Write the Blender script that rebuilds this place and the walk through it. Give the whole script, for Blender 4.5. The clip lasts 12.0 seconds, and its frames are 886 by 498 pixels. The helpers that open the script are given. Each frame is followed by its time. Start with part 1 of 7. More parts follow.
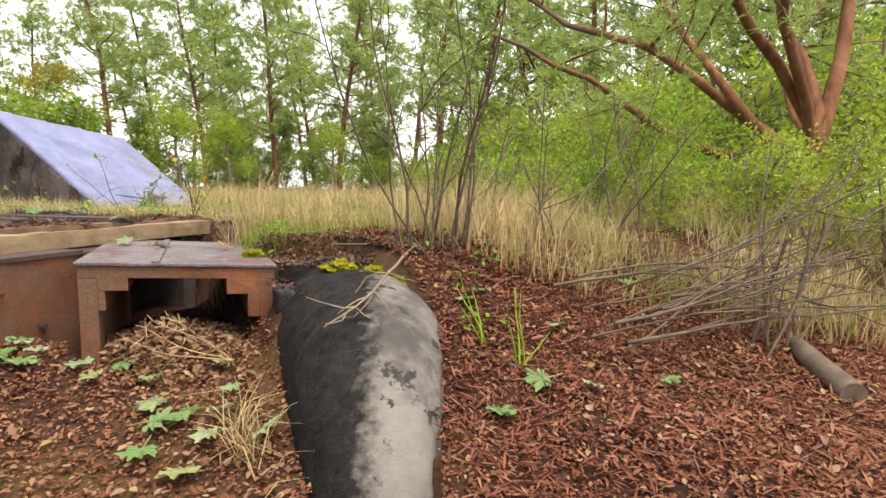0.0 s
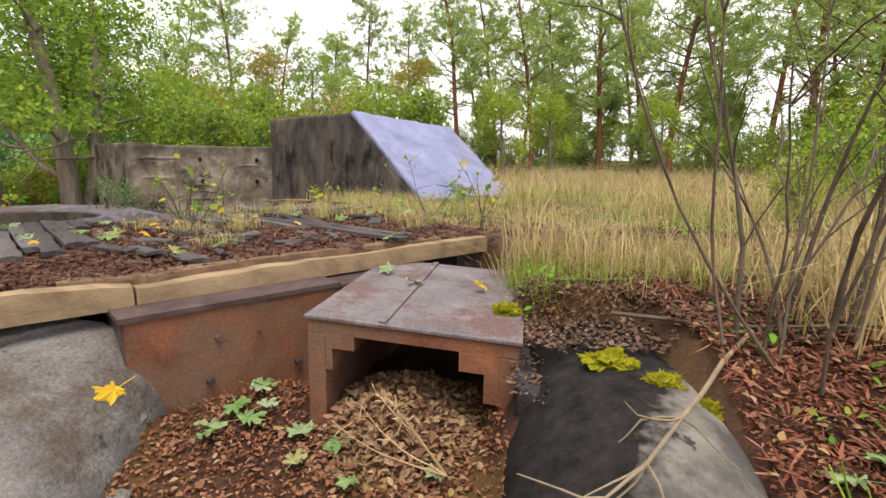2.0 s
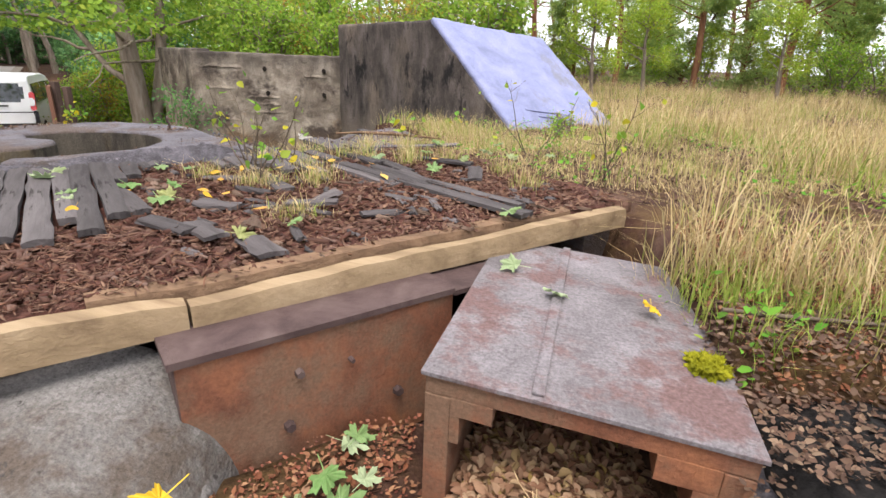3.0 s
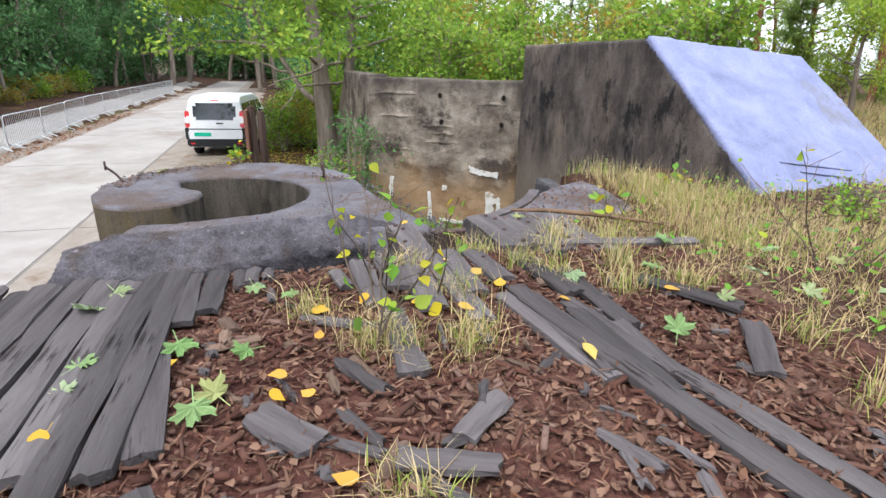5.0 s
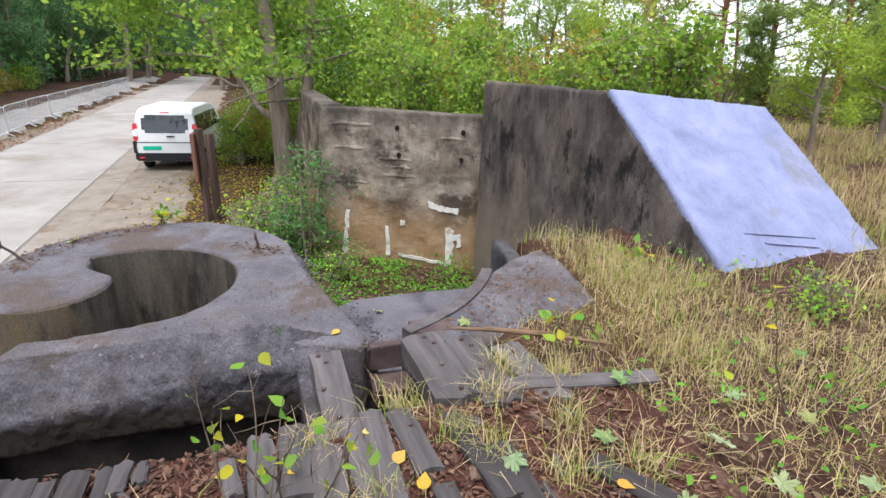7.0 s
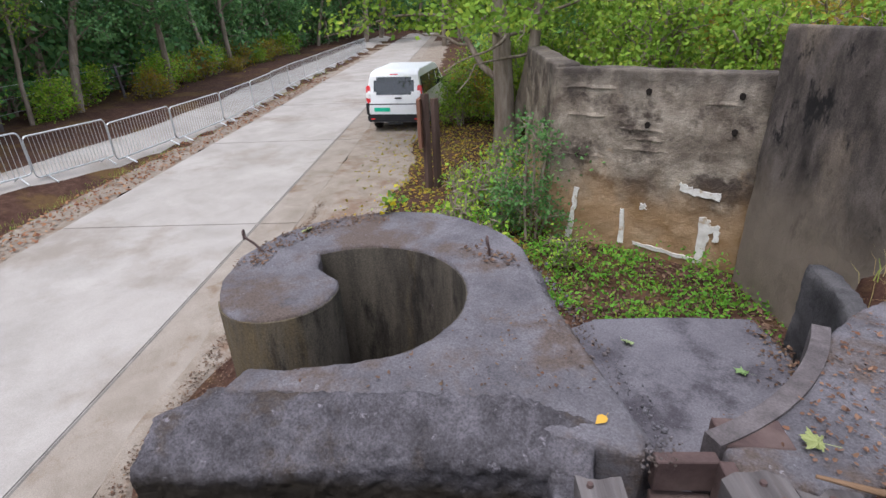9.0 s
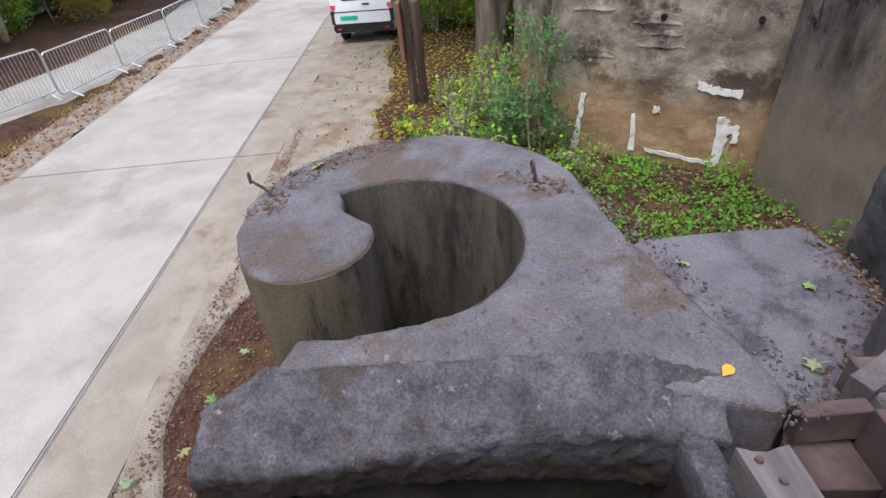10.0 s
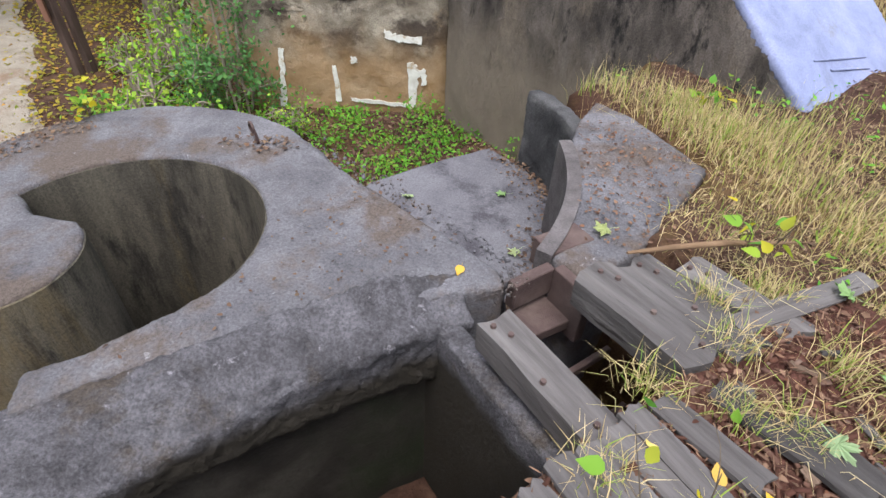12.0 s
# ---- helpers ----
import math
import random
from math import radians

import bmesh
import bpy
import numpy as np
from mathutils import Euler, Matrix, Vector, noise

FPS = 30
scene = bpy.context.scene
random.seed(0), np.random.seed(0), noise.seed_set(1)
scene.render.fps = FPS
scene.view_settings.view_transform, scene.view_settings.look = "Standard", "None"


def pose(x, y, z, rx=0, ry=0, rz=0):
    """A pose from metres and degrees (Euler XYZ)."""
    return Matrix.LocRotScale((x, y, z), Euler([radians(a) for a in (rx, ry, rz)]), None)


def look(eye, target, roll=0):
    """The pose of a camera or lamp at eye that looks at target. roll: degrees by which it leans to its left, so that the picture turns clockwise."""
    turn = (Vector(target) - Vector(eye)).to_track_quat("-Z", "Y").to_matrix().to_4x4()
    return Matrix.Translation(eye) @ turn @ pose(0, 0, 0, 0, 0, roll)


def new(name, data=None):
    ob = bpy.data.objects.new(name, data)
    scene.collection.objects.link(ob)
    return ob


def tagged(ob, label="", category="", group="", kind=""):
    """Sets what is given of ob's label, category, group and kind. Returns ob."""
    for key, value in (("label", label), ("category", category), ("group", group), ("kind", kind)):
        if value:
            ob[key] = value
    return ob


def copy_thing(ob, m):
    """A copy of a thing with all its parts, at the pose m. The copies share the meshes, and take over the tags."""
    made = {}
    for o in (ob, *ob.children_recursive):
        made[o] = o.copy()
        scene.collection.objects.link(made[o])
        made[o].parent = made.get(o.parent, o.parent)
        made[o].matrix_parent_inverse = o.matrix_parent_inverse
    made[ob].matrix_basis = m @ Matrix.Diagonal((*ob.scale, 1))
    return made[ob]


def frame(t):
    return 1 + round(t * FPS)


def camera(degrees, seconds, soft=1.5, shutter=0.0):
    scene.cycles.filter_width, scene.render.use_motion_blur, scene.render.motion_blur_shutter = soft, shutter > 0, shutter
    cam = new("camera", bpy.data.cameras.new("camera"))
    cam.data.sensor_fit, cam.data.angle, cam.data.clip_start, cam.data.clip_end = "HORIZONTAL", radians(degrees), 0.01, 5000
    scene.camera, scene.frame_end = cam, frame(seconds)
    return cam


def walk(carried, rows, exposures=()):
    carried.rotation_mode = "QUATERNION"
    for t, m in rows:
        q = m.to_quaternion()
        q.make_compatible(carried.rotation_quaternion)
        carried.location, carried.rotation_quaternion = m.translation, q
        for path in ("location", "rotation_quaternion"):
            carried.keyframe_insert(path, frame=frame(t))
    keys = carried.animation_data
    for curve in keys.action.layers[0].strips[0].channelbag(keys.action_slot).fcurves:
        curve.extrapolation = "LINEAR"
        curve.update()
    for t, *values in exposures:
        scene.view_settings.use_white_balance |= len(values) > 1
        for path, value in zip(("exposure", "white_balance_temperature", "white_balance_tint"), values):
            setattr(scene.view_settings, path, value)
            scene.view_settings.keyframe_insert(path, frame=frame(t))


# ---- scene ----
cam = camera(81.2, 12.0)
PATH = [
    (0, (2.366, -4.428, 2.206), (3.466, -2.772, 1.995), 1.0),
    (0.5, (2.538, -4.465, 2.32), (3.423, -2.677, 2.179), 0.3),
    (1, (2.691, -4.289, 2.269), (3.294, -2.392, 2.073), 1.0),
    (1.5, (2.812, -3.918, 2.422), (3.06, -1.949, 2.173), 0.9),
    (2, (2.861, -3.582, 2.503), (2.818, -1.613, 2.16), 0.9),
    (2.5, (2.691, -3.186, 2.473), (2.527, -1.268, 1.931), 1.9),
    (2.7, (2.577, -3.002, 2.578), (2.385, -1.112, 1.953), 2.1),
    (4.3, (2.238, -2.067, 2.809), (1.713, -0.292, 2.053), 2.0),
    (4.5, (2.155, -1.844, 2.803), (1.57, -0.073, 2.081), 1.8),
    (5, (1.929, -1.375, 2.902), (1.089, 0.311, 2.23), 1.3),
    (5.5, (1.639, -1.112, 2.972), (0.629, 0.422, 2.182), 2.9),
    (6, (1.721, -1.01, 3.35), (0.923, 0.616, 2.501), 6.2),
    (6.5, (1.847, -0.909, 3.433), (1.219, 0.852, 2.723), 4.2),
    (6.7, (1.868, -0.85, 3.435), (1.206, 0.903, 2.737), 3.4),
    (8.3, (1.425, -0.114, 3.577), (0.304, 1.355, 2.812), 0.7),
    (8.5, (1.36, -0.03, 3.565), (0.164, 1.364, 2.773), -0.4),
    (9, (0.961, -0.076, 3.516), (-0.361, 1.16, 2.664), -2.6),
    (9.5, (0.703, -0.137, 3.55), (-0.569, 1.067, 2.585), -4.2),
    (10, (0.33, -0.088, 3.456), (-0.815, 1.09, 2.315), -5.7),
    (10.5, (0.159, -0.18, 3.478), (-0.841, 1.013, 2.222), -4.1),
    (11, (0.147, -0.265, 3.519), (-0.663, 1.04, 2.238), -1.3),
    (11.5, (0.241, -0.2, 3.532), (-0.34, 1.21, 2.238), 0.5),
    (12, (0.354, -0.235, 3.511), (0.128, 1.277, 2.222), 2.6),
]
walk(cam, [(t, look(e, g, r)) for t, e, g, r in PATH], [(0.0, 1.1, 7200, 9), (0.5, 0.7, 7100, 10), (1.0, 0.5, 7100, 13), (1.5, 1.08, 7050, 11), (2.0, 0.85, 7100, 11), (2.5, 1.08, 6900, 11), (4.5, 1.38, 6100, 8), (5.0, 1.2, 6050, 8), (5.5, 0.9, 6050, 9), (6.0, 1.25, 6100, 8), (6.5, 1.12, 6200, 8), (8.5, 1.1, 5800, 12), (9.0, 0.8, 6050, 11), (9.5, 0.78, 6000, 10), (10.0, 0.95, 6000, 10), (10.5, 1.17, 6000, 8), (12.0, 1.28, 6150, 5)])

# ---------------------------------------------------------------- light
world = bpy.data.worlds.new("sky")
scene.world = world
world.use_nodes = True
wn = world.node_tree.nodes
wl = world.node_tree.links
sky = wn.new("ShaderNodeTexSky")
sky.sky_type = 'NISHITA'
sky.sun_disc = False
sky.sun_elevation = radians(68)
sky.sun_rotation = radians(200)
sky.air_density = 1.0
sky.dust_density = 6.0
cloud = wn.new("ShaderNodeMix")
cloud.data_type = 'RGBA'
cloud.inputs[0].default_value = 0.75
cloud.inputs[7].default_value = (7.4, 7.5, 8.2, 1)
wl.new(sky.outputs[0], cloud.inputs[6])
wl.new(cloud.outputs[2], wn["Background"].inputs[0])
wn["Background"].inputs[1].default_value = 0.15
sun_data = bpy.data.lights.new("sun", 'SUN')
sun_data.energy = 1.6
sun_data.angle = radians(25)
sun_data.color = (1.0, 0.96, 0.9)
sun = new("sun", sun_data)
sun.matrix_world = look((0, 0, 30), (-2.5, 11.5, 0.5))

# ---------------------------------------------------------------- helpers
rng = np.random.default_rng(7)
CU, SU = 0.719, 0.695


def uv(u, v, z=0.0):
    """A place from metres across the road (u) and along it (v)."""
    return Vector((CU * u - SU * v, SU * u + CU * v, z))


def to_uv(x, y):
    return CU * x + SU * y, -SU * x + CU * y


def mesh_ob(name, verts, faces, material=None, parent=None, label="", smooth=False):
    me = bpy.data.meshes.new(name)
    me.from_pydata([tuple(p) for p in verts], [], [tuple(f) for f in faces])
    me.update()
    if smooth:
        me.shade_smooth()
    if material:
        me.materials.append(material)
    ob = new(name, me)
    if parent:
        ob.parent = parent
    if label:
        ob["label"] = label
    return ob


def np_mesh(name, verts, faces, material=None, parent=None, label="", smooth=False):
    """Mesh from arrays: verts (n, 3) and faces (m, 3 or 4)."""
    me = bpy.data.meshes.new(name)
    k = faces.shape[1]
    me.vertices.add(len(verts))
    me.vertices.foreach_set("co", np.asarray(verts, np.float32).ravel())
    me.loops.add(faces.size)
    me.loops.foreach_set("vertex_index", faces.astype(np.int32).ravel())
    me.polygons.add(len(faces))
    me.polygons.foreach_set("loop_start", np.arange(0, faces.size, k, dtype=np.int32))
    me.polygons.foreach_set("loop_total", np.full(len(faces), k, np.int32))
    me.update(calc_edges=True)
    me.validate()
    if smooth:
        me.shade_smooth()
    if material:
        me.materials.append(material)
    ob = new(name, me)
    if parent:
        ob.parent = parent
    if label:
        ob["label"] = label
    return ob


def part(name, bm, material, parent=None, label="", smooth=False):
    me = bpy.data.meshes.new(name)
    bm.normal_update()
    bm.to_mesh(me)
    bm.free()
    if smooth:
        me.shade_smooth()
    me.materials.append(material)
    ob = new(name, me)
    if parent:
        ob.parent = parent
    if label:
        ob["label"] = label
    return ob


def empty(name, place=(0, 0, 0), turn=0.0):
    ob = new(name)
    ob.matrix_world = pose(*place, 0, 0, turn)
    ob.empty_display_size = 0.1
    return ob


def box_bm(sx, sy, sz, centre=(0, 0, 0), bevel=0.0, bm=None, rot=None, segs=2):
    own = bmesh.new()
    bmesh.ops.create_cube(own, size=1.0)
    bmesh.ops.scale(own, vec=(sx, sy, sz), verts=own.verts)
    if bevel:
        bmesh.ops.bevel(own, geom=own.edges[:], offset=bevel, segments=segs, affect='EDGES', profile=0.6)
    if rot is not None:
        bmesh.ops.transform(own, matrix=rot, verts=own.verts)
    bmesh.ops.translate(own, vec=centre, verts=own.verts)
    if bm is None:
        return own
    me = bpy.data.meshes.new("tmp")
    own.to_mesh(me)
    own.free()
    bm.from_mesh(me)
    bpy.data.meshes.remove(me)
    return bm


def prism_bm(outline, z0, z1, bm=None):
    """Upright prism over an outline of (x, y); z1 may be a number or a function of x, y."""
    bm = bm or bmesh.new()
    top_of = z1 if callable(z1) else (lambda x, y: z1)
    lo = [bm.verts.new((x, y, z0)) for x, y in outline]
    hi = [bm.verts.new((x, y, top_of(x, y))) for x, y in outline]
    n = len(outline)
    bm.faces.new(hi)
    bm.faces.new(lo[::-1])
    for i in range(n):
        j = (i + 1) % n
        bm.faces.new((lo[i], lo[j], hi[j], hi[i]))
    bmesh.ops.recalc_face_normals(bm, faces=bm.faces[:])
    return bm


def tube_arrays(points, radii, sides=8):
    pts = np.array(points, float)
    n = len(pts)
    verts, faces = [], []
    d = np.gradient(pts, axis=0)
    d /= np.linalg.norm(d, axis=1)[:, None] + 1e-9
    for i in range(n):
        ref = np.array((0, 0, 1.0)) if abs(d[i][2]) < 0.9 else np.array((1.0, 0, 0))
        a = np.cross(d[i], ref)
        a /= np.linalg.norm(a)
        b = np.cross(d[i], a)
        for k in range(sides):
            w = 2 * math.pi * k / sides
            verts.append(pts[i] + radii[i] * (math.cos(w) * a + math.sin(w) * b))
    for i in range(n - 1):
        for k in range(sides):
            k2 = (k + 1) % sides
            faces.append((i * sides + k, i * sides + k2, (i + 1) * sides + k2, (i + 1) * sides + k))
    return np.array(verts), np.array(faces, int).reshape(-1, 4)


class Soup:
    """Gathers quads for one mesh."""

    def __init__(self):
        self.v, self.f, self.n = [], [], 0

    def add(self, v, f):
        self.v.append(np.asarray(v, float))
        self.f.append(np.asarray(f, int) + self.n)
        self.n += len(v)

    def tube(self, points, radii, sides=6):
        self.add(*tube_arrays(points, radii, sides))

    def make(self, name, material, parent=None, label="", smooth=False):
        return np_mesh(name, np.concatenate(self.v), np.concatenate(self.f), material, parent, label, smooth)


def rough(ob, voxel=0.03, smooth=2, big=0.03, fine=0.012, scale=0.5):
    """Cast, weathered concrete: even mesh, softened edges, uneven faces."""
    m = ob.modifiers.new("remesh", 'REMESH')
    m.mode = 'VOXEL'
    m.voxel_size = voxel
    m.use_smooth_shade = True
    if smooth:
        s = ob.modifiers.new("smooth", 'SMOOTH')
        s.iterations = smooth
        s.factor = 0.5
    for k, (strength, size) in enumerate(((big, scale), (fine, scale * 0.16))):
        tex = bpy.data.textures.new("clouds", 'CLOUDS')
        tex.noise_scale = size
        tex.noise_depth = 3
        d = ob.modifiers.new("displace", 'DISPLACE')
        d.texture = tex
        d.texture_coords = 'GLOBAL'
        d.strength = strength
        d.mid_level = 0.5
    return ob


# ---------------------------------------------------------------- materials
def material(name, ramp, scale=3.0, roughness=0.9, bump=0.3, bump_scale=40.0, metallic=0.0, stretch=(1, 1, 1),
             second=None, second_scale=0.7, second_range=(0.45, 0.6), per=None, coord="Object", distort=0.3, translucent=0.0,
             specular=0.12, speckle=0.0, third=None, third_scale=8.0, third_range=(0.58, 0.66)):
    """Noise over a colour ramp, with a second tint in patches, fine relief and per-object (or per-island) variation."""
    m = bpy.data.materials.new(name)
    m.use_nodes = True
    nt = m.node_tree
    nodes, links = nt.nodes, nt.links
    bs = nodes["Principled BSDF"]
    bs.inputs["Roughness"].default_value = roughness
    bs.inputs["Metallic"].default_value = metallic
    bs.inputs["Specular IOR Level"].default_value = specular
    tc = nodes.new("ShaderNodeTexCoord")
    mp = nodes.new("ShaderNodeMapping")
    mp.inputs["Scale"].default_value = stretch
    links.new(tc.outputs[coord], mp.inputs[0])
    nz = nodes.new("ShaderNodeTexNoise")
    nz.inputs["Scale"].default_value = scale
    nz.inputs["Detail"].default_value = 8
    nz.inputs["Roughness"].default_value = 0.65
    nz.inputs["Distortion"].default_value = distort
    links.new(mp.outputs[0], nz.inputs["Vector"])
    cr = nodes.new("ShaderNodeValToRGB")
    els = cr.color_ramp.elements
    lo, hi = 0.3, 0.7
    for i, c in enumerate(ramp):
        p = lo + (hi - lo) * i / max(1, len(ramp) - 1)
        e = els[i] if i < 2 else els.new(p)
        e.position = p
        e.color = (*c, 1)
    links.new(nz.outputs["Fac"], cr.inputs[0])
    out = cr.outputs[0]

    def patch(out, colour, sc, rng_, stretch_=None):
        n2 = nodes.new("ShaderNodeTexNoise")
        n2.inputs["Scale"].default_value = sc
        n2.inputs["Detail"].default_value = 6
        n2.inputs["Roughness"].default_value = 0.7
        links.new(mp.outputs[0], n2.inputs["Vector"])
        mr = nodes.new("ShaderNodeMapRange")
        mr.interpolation_type = 'SMOOTHSTEP'
        mr.inputs[1].default_value, mr.inputs[2].default_value = rng_
        links.new(n2.outputs["Fac"], mr.inputs[0])
        mx = nodes.new("ShaderNodeMix")
        mx.data_type = 'RGBA'
        links.new(mr.outputs[0], mx.inputs[0])
        links.new(out, mx.inputs[6])
        mx.inputs[7].default_value = (*colour, 1)
        return mx.outputs[2]

    if second:
        out = patch(out, second, second_scale, second_range)
    if third:
        out = patch(out, third, third_scale, third_range)
    if speckle:
        ns = nodes.new("ShaderNodeTexNoise")
        ns.inputs["Scale"].default_value = 75
        ns.inputs["Detail"].default_value = 5
        ns.inputs["Roughness"].default_value = 0.8
        links.new(tc.outputs[coord], ns.inputs["Vector"])
        mr = nodes.new("ShaderNodeMapRange")
        mr.inputs[1].default_value, mr.inputs[2].default_value = 0.32, 0.68
        mr.inputs[3].default_value, mr.inputs[4].default_value = 1 - speckle, 1 + speckle
        links.new(ns.outputs["Fac"], mr.inputs[0])
        hv = nodes.new("ShaderNodeHueSaturation")
        links.new(mr.outputs[0], hv.inputs["Value"])
        links.new(out, hv.inputs["Color"])
        out = hv.outputs[0]
    if per:
        src = nodes.new("ShaderNodeObjectInfo").outputs["Random"] if per[0] == "object" else nodes.new("ShaderNodeNewGeometry").outputs["Random Per Island"]
        if len(per) == 2:
            hs = nodes.new("ShaderNodeHueSaturation")
            mr = nodes.new("ShaderNodeMapRange")
            mr.inputs[3].default_value, mr.inputs[4].default_value = 1 - per[1], 1 + per[1]
            links.new(src, mr.inputs[0])
            links.new(mr.outputs[0], hs.inputs["Value"])
            links.new(out, hs.inputs["Color"])
            out = hs.outputs[0]
        else:
            c2 = nodes.new("ShaderNodeValToRGB")
            e2 = c2.color_ramp.elements
            cols = per[2]
            for i, c in enumerate(cols):
                p = i / max(1, len(cols) - 1)
                e = e2[i] if i < 2 else e2.new(p)
                e.position = p
                e.color = (*c, 1)
            links.new(src, c2.inputs[0])
            mx = nodes.new("ShaderNodeMix")
            mx.data_type = 'RGBA'
            mx.inputs[0].default_value = per[1]
            links.new(out, mx.inputs[6])
            links.new(c2.outputs[0], mx.inputs[7])
            out = mx.outputs[2]
    links.new(out, bs.inputs["Base Color"])
    if bump:
        nb = nodes.new("ShaderNodeTexNoise")
        nb.inputs["Scale"].default_value = bump_scale
        nb.inputs["Detail"].default_value = 6
        nb.inputs["Roughness"].default_value = 0.7
        links.new(mp.outputs[0], nb.inputs["Vector"])
        bp = nodes.new("ShaderNodeBump")
        bp.inputs["Strength"].default_value = bump
        bp.inputs["Distance"].default_value = 0.02
        links.new(nb.outputs["Fac"], bp.inputs["Height"])
        links.new(bp.outputs[0], bs.inputs["Normal"])
    if translucent:
        tr = nodes.new("ShaderNodeBsdfTranslucent")
        links.new(out, tr.inputs[0])
        ms = nodes.new("ShaderNodeMixShader")
        ms.inputs[0].default_value = translucent
        links.new(bs.outputs[0], ms.inputs[1])
        links.new(tr.outputs[0], ms.inputs[2])
        links.new(ms.outputs[0], nodes["Material Output"].inputs[0])
    return m


CONCRETE = material("concrete", speckle=0.4, ramp=[(0.079, 0.073, 0.082), (0.125, 0.117, 0.130), (0.174, 0.162, 0.179)], scale=2.2, roughness=0.9, bump=0.9, bump_scale=60,
                    second=(0.102, 0.079, 0.070), second_scale=1.6, second_range=(0.46, 0.62), third=(0.252, 0.235, 0.256), third_scale=14, third_range=(0.64, 0.72))
CONCRETE_SMOOTH = material("concrete_slab", speckle=0.4, ramp=[(0.078, 0.072, 0.083), (0.110, 0.103, 0.116), (0.136, 0.128, 0.143)], scale=1.6, roughness=0.8, bump=0.3, bump_scale=60,
                           second=(0.05, 0.045, 0.053), second_scale=1.3, second_range=(0.5, 0.66))
CONCRETE_WALL = material("concrete_wall", speckle=0.4, ramp=[(0.09, 0.07, 0.055), (0.205, 0.17, 0.135), (0.38, 0.33, 0.27)], scale=2.8, roughness=0.92, bump=0.9, bump_scale=38, stretch=(0.8, 0.8, 0.9),
                         second=(0.3, 0.2, 0.115), second_scale=0.8, second_range=(0.56, 0.68), third=(0.062, 0.048, 0.04), third_scale=2.2, third_range=(0.47, 0.64))
CONCRETE_DARK = material("concrete_dark", speckle=0.4, ramp=[(0.027, 0.023, 0.022), (0.08, 0.067, 0.06), (0.155, 0.13, 0.118)], scale=3.2, roughness=0.92, bump=0.9, bump_scale=40, stretch=(1, 1, 0.5),
                         second=(0.165, 0.132, 0.105), second_scale=1.1, second_range=(0.5, 0.7), third=(0.020, 0.018, 0.018), third_scale=3.0, third_range=(0.54, 0.64))
CONCRETE_BLUE = material("concrete_ramp", speckle=0.2, ramp=[(0.138, 0.150, 0.240), (0.198, 0.216, 0.350), (0.249, 0.264, 0.420)], scale=2.0, roughness=0.75, bump=0.35, bump_scale=50,
                         second=(0.172, 0.176, 0.220), second_scale=1.1, second_range=(0.56, 0.7))
ROADM = material("road_concrete", speckle=0.15, ramp=[(0.239, 0.220, 0.202), (0.299, 0.275, 0.256), (0.345, 0.321, 0.302)], scale=0.8, roughness=0.85, bump=0.25, bump_scale=70,
                 second=(0.226, 0.197, 0.173), second_scale=0.25, second_range=(0.5, 0.66))
ROAD_TAN = material("dusty_road_edge", speckle=0.2, ramp=[(0.185, 0.155, 0.128), (0.235, 0.202, 0.172), (0.275, 0.243, 0.212)], scale=1.6, roughness=0.9, bump=0.35, bump_scale=60,
                    second=(0.165, 0.118, 0.085), second_scale=0.9, second_range=(0.54, 0.68))
ASPHALT = material("seam_filler", [(0.090, 0.083, 0.075), (0.180, 0.165, 0.150)], 6, 0.9, 0.3, 60)
SOIL = material("soil", speckle=0.4, ramp=[(0.028, 0.013, 0.010), (0.056, 0.029, 0.021), (0.093, 0.054, 0.038)], scale=5, roughness=0.95, bump=0.8, bump_scale=30,
                second=(0.089, 0.054, 0.023), second_scale=0.5, second_range=(0.5, 0.62), third=(0.045, 0.022, 0.015), third_scale=0.35, third_range=(0.55, 0.7))
MULCH = material("wood_mulch", speckle=0.4, ramp=[(0.040, 0.017, 0.013), (0.081, 0.034, 0.026), (0.137, 0.067, 0.050)], scale=9, roughness=0.95, bump=1.0, bump_scale=45,
                 second=(0.129, 0.073, 0.053), second_scale=1.5, second_range=(0.52, 0.64))
OLD_WOOD = material("weathered_wood", [(0.044, 0.037, 0.037), (0.089, 0.079, 0.079), (0.138, 0.124, 0.123)], 9, 0.85, 0.7, 30, stretch=(1, 0.08, 1),
                    second=(0.058, 0.040, 0.033), second_scale=3, second_range=(0.5, 0.66), per=("object", 0.42), third=(0.028, 0.023, 0.022), third_scale=16, third_range=(0.61, 0.68))
RAW_WOOD = material("raw_timber", [(0.139, 0.095, 0.058), (0.238, 0.171, 0.102), (0.320, 0.239, 0.150)], 7, 0.8, 0.5, 25, stretch=(0.1, 1, 1),
                    second=(0.139, 0.087, 0.054), second_scale=2.5, second_range=(0.52, 0.66))
ROTTEN = material("rotten_wood", [(0.08, 0.05, 0.032), (0.16, 0.1, 0.062), (0.25, 0.16, 0.1)], 9, 0.9, 0.8, 30, stretch=(0.12, 1, 1))
RUST = material("rusted_steel", speckle=0.22, ramp=[(0.1, 0.045, 0.03), (0.2, 0.085, 0.05), (0.3, 0.13, 0.065)], scale=3.5, roughness=0.85, bump=0.45, bump_scale=60, metallic=0.15,
                second=(0.17, 0.105, 0.07), second_scale=1.6, second_range=(0.48, 0.64))
RUST_DARK = material("dark_rust", [(0.048, 0.032, 0.030), (0.088, 0.059, 0.056), (0.129, 0.095, 0.086)], 5, 0.8, 0.4, 70, metallic=0.2)
